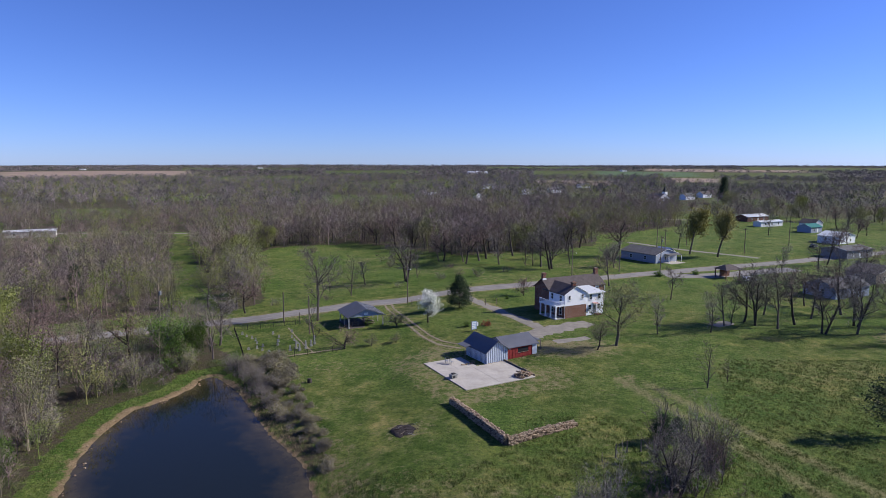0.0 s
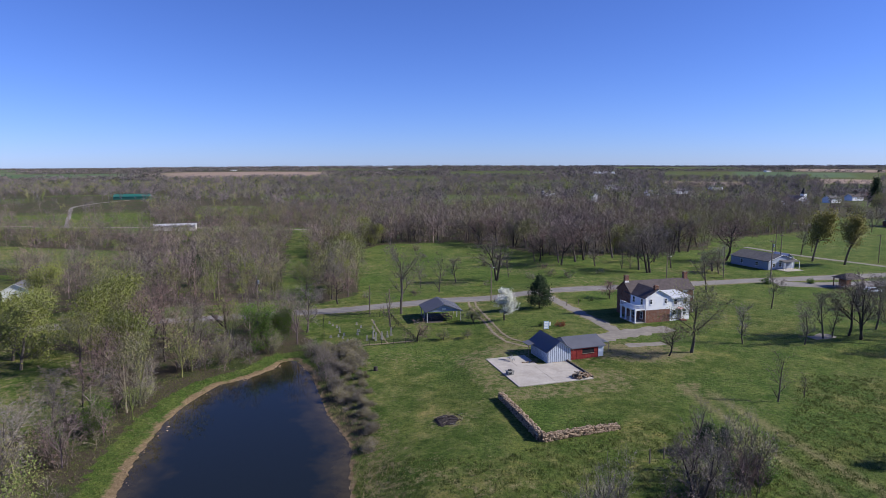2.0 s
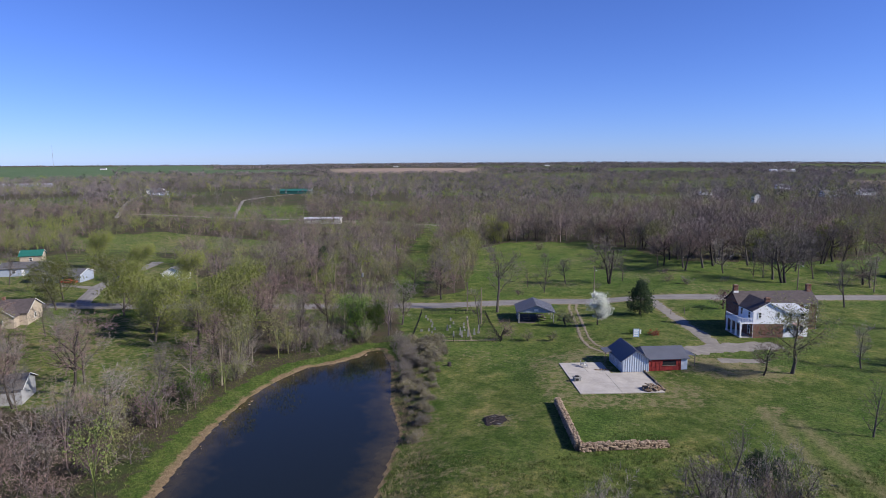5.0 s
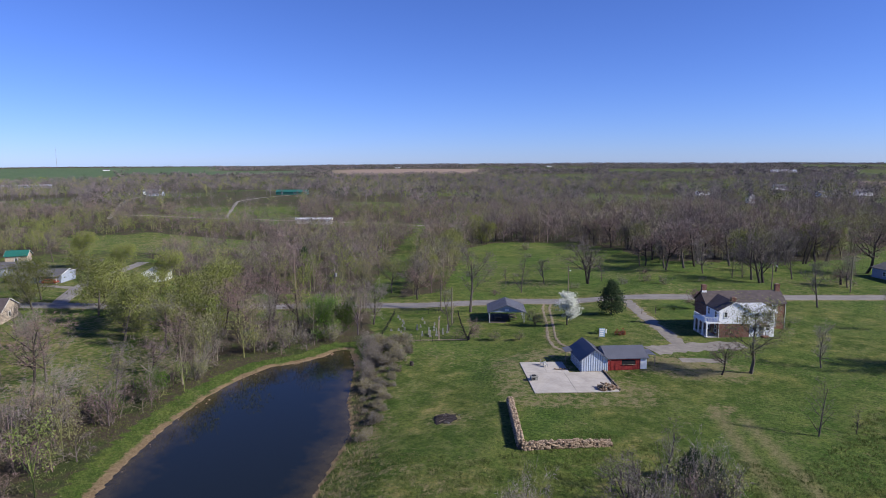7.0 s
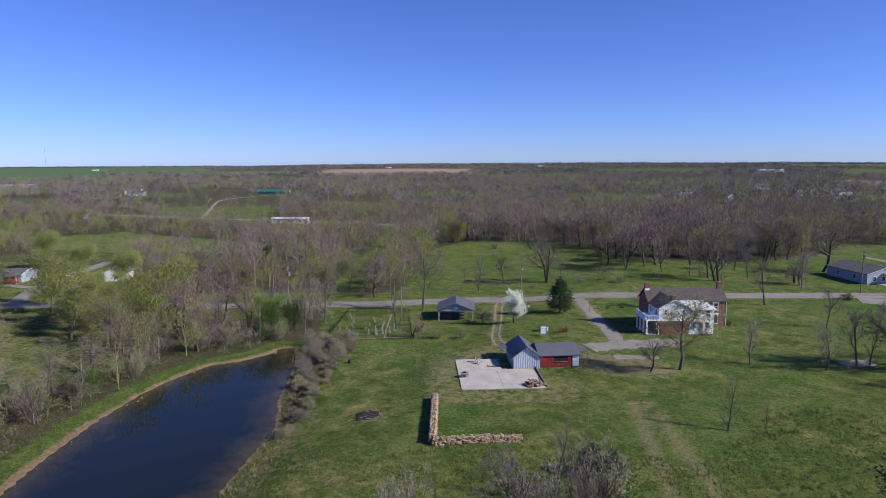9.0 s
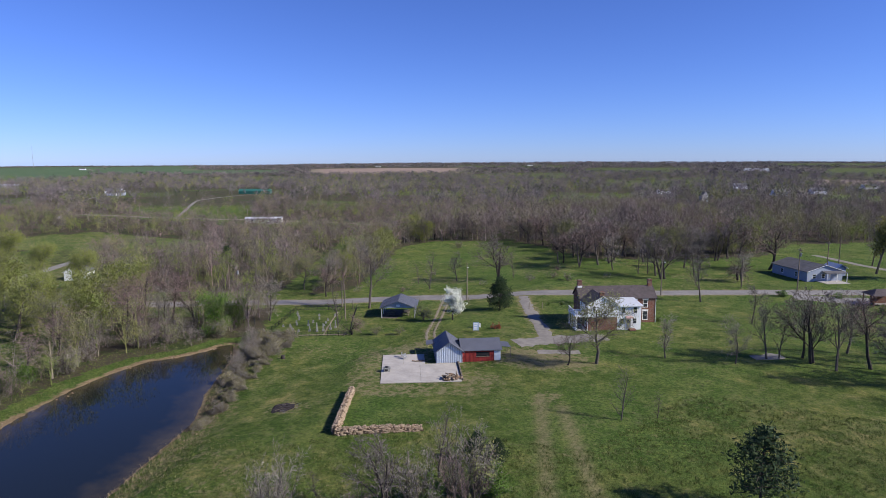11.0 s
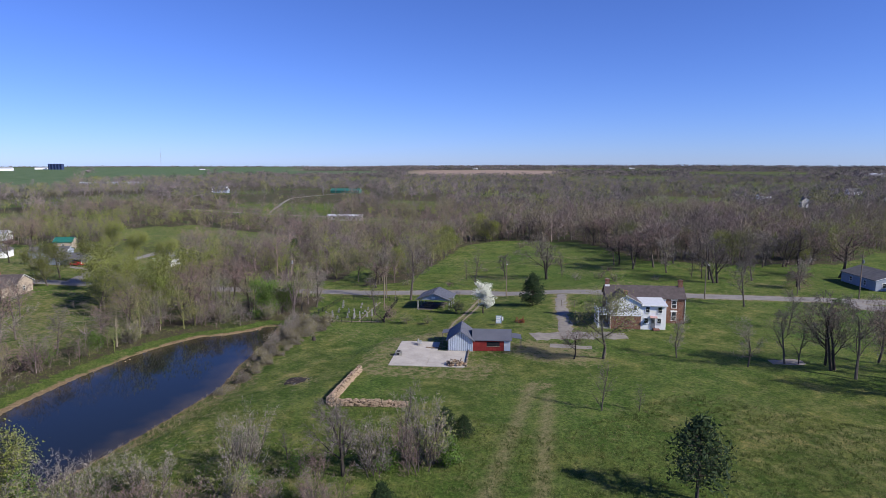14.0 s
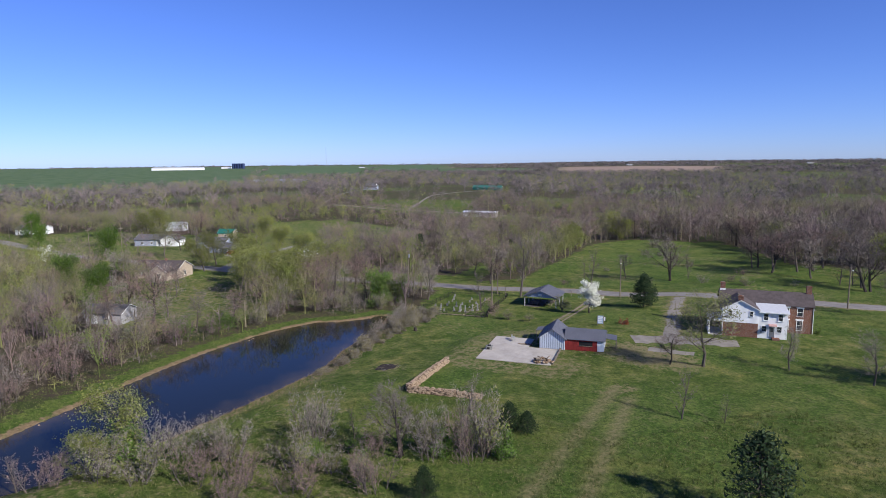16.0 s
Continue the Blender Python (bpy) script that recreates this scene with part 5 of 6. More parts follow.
def picnic_table(x, y):
    z = ground_z(-20.6, 132.8)
    root = thing("picnic_table", pose(-20.6, 132.8, z + 0.06, 0, 0, 25) @ pose(x, y, 0), "brown wooden picnic table under the pavilion", "table", "picnic tables")
    part("tabletop", box(-0.9, -0.38, 0.7, 0.9, 0.38, 0.75), WOOD, root)
    for s in (-1, 1):
        part("bench", box(-0.9, s * 0.72 - 0.13, 0.42, 0.9, s * 0.72 + 0.13, 0.46), WOOD, root)
    for s in (-0.65, 0.65):
        part("leg", box(s - 0.04, -0.75, 0.36, s + 0.04, 0.75, 0.42, box(s - 0.04, -0.3, 0, s + 0.04, 0.3, 0.7)), WOOD, root)


for px in (2.0, 5.4):
    for py in (2.2, 5.2):
        picnic_table(px, py)


def sign_board():
    root = thing("sign_board", on_ground(6.2, 125.6, 28) @ Matrix.Scale(0.8, 4), "tall pale blue and white sign on two posts", "sign")
    for x in (-0.75, 0.75):
        part("post", tube((x, 0, -0.3), (x, 0, 2.7), 0.06, sides=8), WOOD, root)
    part("board", box(-0.7, -0.05, 0.5, 0.7, 0.05, 2.55), paint("sign_blue", (0.36, 0.47, 0.62)), root)
    for z in (2.2, 1.75, 1.3, 0.85):
        part("writing", box(-0.6, -0.062, z - 0.12, 0.35 if z < 2 else 0.6, -0.05, z + 0.16), TRIM, root, "white panel")
    part("flag_panel", box(0.85, -0.04, 1.3, 1.2, 0.04, 2.3), TRIM, root)


sign_board()


# ---- graveyard ----
def gravestone(x, y, w, h, tall, group="graves"):
    rng = random.Random(int(x * 100 + y))
    root = thing("gravestone", on_ground(x, y, 28 + rng.uniform(-6, 6)), "tall pale stone obelisk monument" if tall else "small weathered pale gravestone", "gravestone", group)
    if tall:
        part("base", box(-w * 0.8, -w * 0.8, -0.3, w * 0.8, w * 0.8, 0.35, bevel=0.03), MARBLE, root)
        s = box(-w / 2, -w / 2, 0.35, w / 2, w / 2, h)
        for v in s.verts:
            if v.co.z > h - 0.1:
                v.co.x *= 0.75
                v.co.y *= 0.75
        part("shaft", s, MARBLE, root)
        part("cap", box(-w * 0.45, -w * 0.45, h, w * 0.45, w * 0.45, h + 0.18, bevel=0.06), MARBLE, root)
    else:
        part("base", box(-w * 0.65, -0.18, -0.3, w * 0.65, 0.18, 0.12), MARBLE, root)
        outline = [(-w / 2, 0.12), (w / 2, 0.12)] + [(w / 2 * math.cos(a), h - w / 3 + w / 3 * math.sin(a)) for a in (i * math.pi / 6 for i in range(7))]
        part("slab", prism(outline, -0.07, 0.07, "y"), MARBLE, root)


for gx, gy, gh in ((-26.6, 118.5, 2.4), (-27.6, 117.6, 1.9), (-28.6, 118.9, 2.3), (-26.0, 120.3, 1.8), (-29.4, 117.4, 1.5), (-25.6, 121.6, 2.6), (-33.0, 121.6, 1.7)):
    gravestone(gx, gy, 0.30, gh * 0.62, True)
srng = random.Random(77)
for gx, gy in ((-38.0, 119.0), (-36.5, 119.6), (-35.0, 118.2), (-35.8, 121.0), (-37.6, 123.1), (-39.9, 127.0), (-38.6, 125.3), (-33.5, 124.0), (-43.0, 130.2), (-41.5, 128.5), (-31.5, 126.9), (-30.4, 124.6), (-29.2, 122.4), (-34.4, 127.5), (-36.4, 130.1), (-32.6, 131.2), (-33.2, 116.4), (-31.2, 115.9)):
    gravestone(gx, gy, srng.uniform(0.3, 0.45), srng.uniform(0.4, 0.7), False)


def fence_line(line, label, h=1.05, gap=0.32, mat=None):
    root = thing("iron_fence", pose(0, 0, 0), label, "fence")
    mat = mat or IRON
    for (ax, ay), (bx, by) in zip(line, line[1:]):
        l = math.hypot(bx - ax, by - ay)
        n = max(1, round(l / 2.4))
        for i in range(n):
            p = [(ax + (bx - ax) * k / n, ay + (by - ay) * k / n) for k in (i, i + 1)]
            zz = [ground_z(*q) for q in p]
            part("post", tube((*p[0], zz[0] - 0.2), (*p[0], zz[0] + h + 0.15), 0.045, sides=6), mat, root)
            for z in (0.2, h - 0.08):
                part("rail", tube((*p[0], zz[0] + z), (*p[1], zz[1] + z), 0.024, sides=4), mat, root)
            m = int(l / n / gap)
            for k in range(1, m):
                f = k / m
                x, y, z = p[0][0] + (p[1][0] - p[0][0]) * f, p[0][1] + (p[1][1] - p[0][1]) * f, zz[0] + (zz[1] - zz[0]) * f
                part("picket", tube((x, y, z + 0.05), (x, y, z + h), 0.015, sides=4), mat, root)


fence_line([(-35.7, 110.3), (-27.5, 113.4), (-18.8, 117.2), (-25.2, 127.6), (-31.2, 138.2)], "dark iron picket fence round the graveyard")
fence_line([(-31.2, 138.2), (-38, 136), (-45.8, 133.2), (-40.6, 121.6), (-35.7, 110.3)], "dark iron picket fence round the graveyard")


def corner_post(x, y, h=1.5, lean=0.0):
    mesh_thing("fence_post", tube((0, 0, -0.3), (lean, 0.05, h), 0.09, 0.075, 7), WOOD, "weathered wooden fence post in the grass", "post", on_ground(x, y), "old fence posts")


for px, py, ph in ((21.2, 70.3, 1.7), (22.9, 71.8, 1.4), (24.6, 72.0, 1.6), (26.3, 72.4, 1.4), (9.6, 149.5, 1.6), (12.3, 151.0, 1.5), (-8.6, 155.6, 1.1), (-32.9, 139.2, 2.4), (-34.2, 109.6, 1.6), (-19.8, 150.2, 1.3)):
    corner_post(px, py, ph)


def stump(x, y):
    mesh_thing("tree_stump", tube((0, 0, -0.2), (0, 0, 0.7), 0.4, 0.33, 10), DARKBARK, "dark cut tree stump in the grass", "stump", on_ground(x, y))


stump(-21.4, 99.2)


# ---- power poles and wires ----
def power_pole(x, y, h, turn=25, arm=True, lamp_arm=False, can=False):
    root = thing("power_pole", on_ground(x, y, turn), "weathered wooden power pole beside the road", "power pole", "power poles")
    part("pole", tube((0, 0, -0.5), (0, 0, h), 0.16, 0.11, 9), POLEWOOD, root)
    if arm:
        part("crossarm", box(-0.06, -1.1, h - 0.75, 0.06, 1.1, h - 0.6), POLEWOOD, root)
        for s in (-1.0, -0.45, 0.45, 1.0):
            part("insulator", tube((0, s, h - 0.6), (0, s, h - 0.42), 0.045, 0.03, 6), MARBLE, root)
    if can:
        part("transformer", tube((0.32, 0, h - 2.3), (0.32, 0, h - 1.4), 0.24, sides=12), STEEL, root, "grey transformer can")
    if lamp_arm:
        part("lamp_arm", tube((0, 0, h - 1.2), (0.2, -1.4, h - 0.9), 0.035, sides=6), STEEL, root)
        part("lamp_head", box(0.08, -1.75, h - 1.0, 0.32, -1.3, h - 0.82, bevel=0.04), paint("lamp_glass", (0.75, 0.76, 0.78)), root, "pale lamp head")
    return (x, y, ground_z(x, y) + h - 0.4)


POLES = [power_pole(-196, 76, 11), power_pole(-128, 114, 11), power_pole(-59, 127, 11.5, can=True), power_pole(-36.8, 140.2, 7.0, arm=False), power_pole(-9.8, 157.4, 9.8, lamp_arm=True), power_pole(35.5, 178.3, 9.8, lamp_arm=True), power_pole(54, 198, 9.6), power_pole(76, 222, 11), power_pole(111, 238, 10)]
power_pole(-28.4, 129.4, 8.3, arm=False)
power_pole(67.4, 199.6, 11.5, can=True)
power_pole(-193, 87, 11)
power_pole(-81.5, 146.8, 8, arm=False)
power_pole(98, 262, 11, arm=False)
power_pole(-242, 64, 12)
power_pole(82, 250, 10.5, arm=False)
power_pole(140, 262, 11, lamp_arm=True)


def wire(p, q, sag):
    bm = bmesh.new()
    pts = [Vector(p).lerp(Vector(q), i / 10) - Vector((0, 0, sag * 4 * (i / 10) * (1 - i / 10))) for i in range(11)]
    side = (Vector(q) - Vector(p)).cross(Vector((0, 0, 1))).normalized() * 0.008
    rings = [[bm.verts.new(c + side), bm.verts.new(c - side), bm.verts.new(c + Vector((0, 0, 0.014)))] for c in pts]
    for r, s in zip(rings, rings[1:]):
        for i in range(3):
            bm.faces.new((r[i], r[(i + 1) % 3], s[(i + 1) % 3], s[i]))
    mesh_thing("power_line", bm, IRON, "thin grey power line between poles", "power line", group="power lines")


for a, b in ((0, 1), (1, 2), (2, 4), (4, 5), (5, 6), (6, 7), (7, 8)):
    for off in (-0.9, 0.9):
        p, q = POLES[a], POLES[b]
        wire((p[0] - off * 0.42, p[1] + off * 0.9, p[2]), (q[0] - off * 0.42, q[1] + off * 0.9, q[2]), 1.1)
wire(POLES[6], (140, 208, 13.5), 1.6)


# ---- neighbouring buildings ----
def cottage(x, y, turn, w, d, eave, ridge, wall, roof, label, along="x", windows=((0.25, "s"), (0.7, "s")), door=None, porch=False, name="house", chimney=False):
    """A one-storey building with a gable roof, windows, a door and perhaps a porch."""
    root = thing(name, on_ground(x, y, turn), label, name.replace("_", " "))
    if along == "x":
        part("wall", prism([(0, -1.0), (d, -1.0), (d, eave), (d / 2, ridge - 0.05), (0, eave)], 0, w, "x"), wall, root)
    else:
        part("wall", prism([(0, -1.0), (w, -1.0), (w, eave), (w / 2, ridge - 0.05), (0, eave)], 0, d, "y"), wall, root)
    part("roof", gable_roof(0, w, 0, d, eave, ridge, 0.12, 0.4, along), roof, root)
    trim = bmesh.new()
    if along == "x":
        for xx in (-0.42, w + 0.4):
            for s in (-1, 1):
                e = (d / 2 + s * (d / 2 + 0.4), eave - (ridge - eave) / (d / 2) * 0.4)
                prism([e, (d / 2, ridge), (d / 2, ridge + 0.13), (e[0], e[1] + 0.13)], xx, xx + 0.02, "x", trim)
    else:
        for s in (-1, 1):
            e = (w / 2 + s * (w / 2 + 0.4), eave - (ridge - eave) / (w / 2) * 0.4)
            prism([e, (w / 2, ridge), (w / 2, ridge + 0.13), (e[0], e[1] + 0.13)], -0.42, -0.40, "y", trim)
    part("bargeboard", trim, TRIM, root)
    for f, face in windows:
        m = {"s": (w * f, 0), "n": (w * f, d), "e": (w, d * f), "w": (0, d * f)}[face]
        wall_window(root, *m, 1.5, 0.95, 1.15, face)
    if door is not None:
        part("door", box(w * door - 0.45, -0.06, 0, w * door + 0.45, 0.0, 2.05), TRIM, root, "white door")
    if porch:
        part("porch_roof", prism([(-2.2, eave - 0.35), (0, eave), (0, eave + 0.1), (-2.2, eave - 0.25)], w * 0.4, w, "x"), roof, root)
        for k in (0.42, 0.7, 0.98):
            part("post", box(w * k - 0.06, -2.1, -0.3, w * k + 0.06, -1.98, eave - 0.3), TRIM, root)
    if chimney:
        part("chimney", box(w * 0.55, d * 0.5 - 0.3, ridge - 0.6, w * 0.55 + 0.6, d * 0.5 + 0.3, ridge + 0.7), BRICK, root)
    return root


# blue-grey hall across the road
cottage(70.6, 214.6, 33, 11.0, 15.5, 2.9, 4.6, GREYWALL, GREYROOF, "long blue-grey hall with white gable front", "y", ((0.2, "s"), (0.45, "s"), (0.3, "w"), (0.7, "w")), 0.62, True, "village_hall")
mesh_thing("concrete_pad", box(0, 0, -0.3, 7, 4.5, 0.07), CONCRETE, "pale concrete pad before the hall", "pavement", on_ground(75.5, 212.5, 33))
cottage(79, 228, 33, 3.2, 5, 2.4, 3.4, GREYWALL, WHITEROOF, "small pale shed behind the hall", "y", (), None, name="garden_shed")
# shelter by the lot


def kiosk():
    root = thing("roadside_shelter", on_ground(82.5, 186.2, 25), "small shelter with brown hipped roof on posts", "shelter")
    bm = bmesh.new()
    v = [bm.verts.new(p) for p in ((-0.6, -0.6, 2.6), (6.1, -0.6, 2.6), (6.1, 4.6, 2.6), (-0.6, 4.6, 2.6), (1.6, 2, 3.9), (3.9, 2, 3.9))]
    for f in ((0, 1, 5, 4), (1, 2, 5), (2, 3, 4, 5), (3, 0, 4), (3, 2, 1, 0)):
        bm.faces.new([v[i] for i in f])
    part("roof", bm, SHINGLE, root, "brown shingled roof")
    for x in (0, 5.5):
        for y in (0, 4):
            part("post", box(x - 0.1, y - 0.1, -0.3, x + 0.1, y + 0.1, 2.6), BRICK, root)
    part("wall", box(1.5, 3.6, -0.3, 5.4, 3.8, 2.6), BRICK, root)


kiosk()


def parked_car(x, y, turn, mat, label):
    root = thing("car", on_ground(x, y, turn, 0.06), label, "car")
    body = [(-2.2, 0.35), (2.2, 0.35), (2.25, 0.8), (1.3, 0.95), (0.6, 1.45), (-1.2, 1.45), (-1.9, 0.95), (-2.25, 0.85)]
    part("body", prism(body, -0.85, 0.85, "y"), mat, root)
    part("windows", prism([(1.1, 0.95), (0.52, 1.38), (-1.12, 1.38), (-1.65, 0.95)], -0.862, 0.862, "y"), GLASS, root)
    for a in (-1.35, 1.35):
        for b in (-0.9, 0.72):
            w = part("wheel", tube((a, b, 0.32), (a, b + 0.18, 0.32), 0.32, sides=14), plain("tyre_rubber", (0.02, 0.02, 0.02), 0.9), root)
            part("rim", tube((a, b - 0.01, 0.32), (a, b + 0.19, 0.32), 0.18, sides=10), STEEL, w)


parked_car(87.5, 182.5, 20, paint("white_car", (0.75, 0.76, 0.78), 0.3), "white car parked beside the shelter")
parked_car(148, 258, 40, paint("dark_car", (0.05, 0.06, 0.08), 0.3), "dark car parked on the verge")
parked_car(-160.2, 118.6, 28, paint("red_car", (0.35, 0.03, 0.03), 0.3), "red car parked by a bungalow")

# village to the right
cottage(164, 268, 32, 13, 9, 3.2, 4.8, SIDING, WHITEROOF, "white metal-roofed village building", "y", ((0.3, "s"), (0.7, "s")), 0.5, name="village_house")
cottage(166, 341, 26, 17, 5, 2.6, 3.2, SIDING, WHITEROOF, "white mobile home with flat roof", "x", ((0.2, "s"), (0.5, "s"), (0.8, "s")), 0.65, name="mobile_home")
cottage(172, 370, 28, 18, 8, 2.8, 4.0, BRICK, WHITEROOF, "low brick house with pale metal roof", "x", ((0.2, "s"), (0.8, "s")), 0.5, name="village_house")
cottage(176, 311, 30, 9, 7, 2.8, 4.2, GREYWALL, GREENROOF, "grey house with green roof", "x", ((0.3, "s"),), 0.6, name="village_house")
cottage(188, 330, 32, 8, 8, 3.0, 4.8, SIDING, SHINGLE, "white house among village trees", "y", ((0.3, "s"),), 0.6, name="village_house")
cottage(142, 226, 25, 14, 10, 3.0, 4.0, paint("drab_grey", (0.25, 0.25, 0.26)), GREYROOF, "low grey workshop beside the road", "x", ((0.2, "s"), (0.8, "s")), 0.5, name="workshop")
cottage(98, 158, 25, 13, 9, 2.8, 4.6, GREYWALL, GREYROOF, "blue-grey bungalow behind the grove", "x", ((0.2, "s"), (0.7, "s"), (0.4, "w")), 0.5, name="bungalow")
cottage(121, 178, 25, 12, 9, 2.9, 4.8, TANWALL, SHINGLE, "tan house behind the grove", "y", ((0.3, "s"), (0.6, "w")), 0.5, name="bungalow")


def church():
    root = thing("church", on_ground(168, 522, 33) @ Matrix.Scale(0.78, 4), "white wooden church with dark roof and small steeple", "church")
    part("nave", prism([(0, -1), (19, -1), (19, 6), (9.5, 11), (0, 6)], 0, 16, "y"), SIDING, root)
    part("roof", gable_roof(0, 19, 0, 16, 6, 11, 0.2, 0.5, "y"), GREYROOF, root)
    part("side_wing", prism([(-8, -1), (0, -1), (0, 4.2), (-4, 6.5), (-8, 4.2)], -3, 8, "y"), SIDING, root)
    part("wing_roof", gable_roof(-8, 0, -3, 8, 4.2, 6.5, 0.2, 0.4, "y"), GREYROOF, root)
    part("tower", box(11, 0.5, 0, 15, 4.5, 13), SIDING, root)
    sp = bmesh.new()
    bmesh.ops.create_cone(sp, segments=4, radius1=2.6, radius2=0.1, depth=6.5, cap_ends=True, matrix=pose(13, 2.5, 16.2, 0, 0, 45))
    part("steeple", sp, plain("steeple_shingle", (0.035, 0.035, 0.04), 0.8), root, "dark pointed steeple")
    for x in (2, 5.5, 13, 16.5):
        wall_window(root, x, 0, 3.0, 1.1, 2.4)


church()
cottage(20, 560, 35, 5, 5, 5.5, 7.5, paint("dull_white", (0.5, 0.5, 0.5)), GREYROOF, "tall narrow white house far among trees", "y", ((0.5, "s"),), None, name="distant_house")
for hx, hy, hw, wall, roof in ((75, 660, 12, SIDING, GREYROOF), (110, 720, 14, SIDING, GREYROOF), (250, 640, 14, SIDING, SHINGLE), (300, 760, 16, BRICK, GREYROOF), (40, 800, 14, SIDING, GREYROOF), (-30, 700, 12, SIDING, SHINGLE), (170, 860, 18, SIDING, GREYROOF), (330, 620, 16, BRICK, SHINGLE), (215, 590, 13, SIDING, GREYROOF)):
    cottage(hx, hy, 33, hw, 8, 3.4, 6, wall, roof, "distant village house among bare trees", "x", ((0.3, "s"), (0.7, "s")), 0.5, name="distant_house")

# homesteads to the left
cottage(-133, 75, 40, 14.5, 9, 3.0, 5.2, TANWALL, SHINGLE, "tan stone bungalow with reddish-brown roof", "x", ((0.2, "s"), (0.42, "s"), (0.8, "s"), (0.5, "e")), 0.62, name="bungalow", chimney=True)
cottage(-125.5, 77.5, 40, 5.5, 6, 2.8, 4.8, TANWALL, SHINGLE, "front wing of the tan stone bungalow", "y", ((0.5, "s"),), None, name="bungalow_wing")
cottage(-80, 49.5, 42, 9, 6, 2.6, 4.0, paint("weathered_boards", (0.34, 0.34, 0.36)), GREYROOF, "weathered pale shed among the trees", "x", ((0.6, "s"),), 0.3, name="outbuilding")
cottage(-216, 98, 46, 17, 10, 2.9, 4.7, GREYWALL, GREYROOF, "long white and grey bungalow across the road", "x", ((0.2, "s"), (0.45, "s")), 0.6, name="bungalow")
cottage(-207, 106, 46, 8, 7, 2.9, 4.8, SIDING, GREYROOF, "white gabled front of the bungalow", "y", ((0.5, "s"),), None, name="bungalow_wing")
cottage(-192, 116, 46, 13, 8, 2.6, 4.0, GREYWALL, GREYROOF, "low slate-roofed house beside the road", "x", ((0.3, "s"), (0.7, "s")), 0.5, name="bungalow")
cottage(-213, 134, 46, 7, 6, 3.0, 4.6, TANWALL, GREENROOF, "small outbuilding with green metal roof", "x", ((0.5, "s"),), None, name="outbuilding")
cottage(-306, 66, 50, 14, 9, 3.0, 4.8, SIDING, GREYROOF, "pale bungalow far along the road", "x", ((0.2, "s"), (0.6, "s")), 0.4, name="bungalow")
cottage(-268, 128, 46, 9, 7, 3.2, 4.6, SIDING, WHITEROOF, "white metal barn behind the houses", "x", (), None, name="barn")
cottage(-172, 114, 28, 15, 8, 2.6, 3.8, GREYWALL, GREYROOF, "grey bungalow with open carport", "x", ((0.3, "s"),), 0.6, True, name="bungalow")
cottage(-138, 134, 28, 6.5, 6, 2.8, 4.6, SIDING, GREYROOF, "small white house in the trees", "y", ((0.5, "s"),), None, name="outbuilding")
cottage(-210, 290, 27, 21, 6, 2.8, 3.4, paint("pale_tan", (0.5, 0.48, 0.44)), WHITEROOF, "long pale mobile home on the hillside", "x", ((0.2, "s"), (0.5, "s"), (0.8, "s")), 0.65, name="mobile_home")
cottage(-380, 463, 27, 29, 9, 2.6, 4.4, paint("dark_green_wall", (0.03, 0.12, 0.10)), GREENROOF, "long farm building with green metal roof", "x", ((0.2, "s"), (0.6, "s")), None, name="farm_building")
cottage(-500, 412, 35, 14, 9, 3.2, 5.2, SIDING, GREYROOF, "pale barn on the hillside", "x", ((0.3, "s"),), 0.6, name="barn")
cottage(-470, 392, 35, 14, 8, 2.8, 4.8, GREYWALL, GREYROOF, "grey house on the hillside", "x", ((0.3, "s"),), 0.6, name="distant_house")
cottage(-957, 496, 45, 91, 18, 3.0, 4.6, paint("steel_blue_wall", (0.30, 0.35, 0.46)), paint("dull_blue_roof", (0.36, 0.40, 0.50)), "long low blue metal works building", "x", (), None, name="works_building")
cottage(-2850, 900, 58, 215, 40, 9, 13, SIDING, WHITEROOF, "huge white warehouse on the plain", "x", (), None, name="warehouse")
for k in range(5):
    mesh_thing("silo", tube((0, 0, -2), (0, 0, 26), 7.5, 7.5, 16), paint("navy_silo", (0.03, 0.05, 0.13)), "dark blue farm silo on the horizon", "silo", on_ground(-3080 + k * 14, 1370 + k * 7), "silos")
cottage(-3140, 1330, 60, 50, 20, 6, 9, SIDING, WHITEROOF, "white building at the foot of the silos", "x", (), None, name="warehouse")
mesh_thing("radio_mast", tube((0, 0, -2), (0, 0, 125), 0.9, 0.5, 4), STEEL, "thin steel radio mast on the horizon", "mast", on_ground(-3700, 2290))
for hx, hy in ((-1500, 2500), (-1000, 3200), (600, 2300), (-2500, 1750)):
    cottage(hx, hy, 40, 24, 12, 4, 7, SIDING, GREYROOF, "white farm building on the far plain", "x", (), None, name="distant_barn")
cottage(40, 1900, 20, 60, 18, 5, 7, SIDING, WHITEROOF, "long white distant farm building", "x", (), None, name="distant_barn")

# ---- planted trees and bushes ----
plant("bare", -29.2, 141.0, 17.5, "tall bare spreading tree beside the road", turn=40)
plant("sapling", -26.0, 123.2, 9.5, "slim bare tree in the graveyard")
plant("orchard", -19.0, 118.2, 4.4, "dark gnarled old orchard tree", turn=200)
plant("orchard_bud", -14.0, 120.0, 2.7, "small budding orchard tree")
plant("orchard_bud", -9.4, 121.8, 2.2, "small budding orchard tree", turn=90)
plant("orchard_bud", -10.2, 134.5, 3.7, "spreading olive-green budding tree", wide=1.3, turn=10)
plant("pear", -3.6, 135.4, 7.2, "white-blossoming pear tree on the lawn", turn=30)
conifer(3.3, 146.8, 7.6, 6.4, "dense dark green cedar tree", 5)
plant("mauve", 19.9, 160.0, 4.6, "small mauve-budded redbud tree")
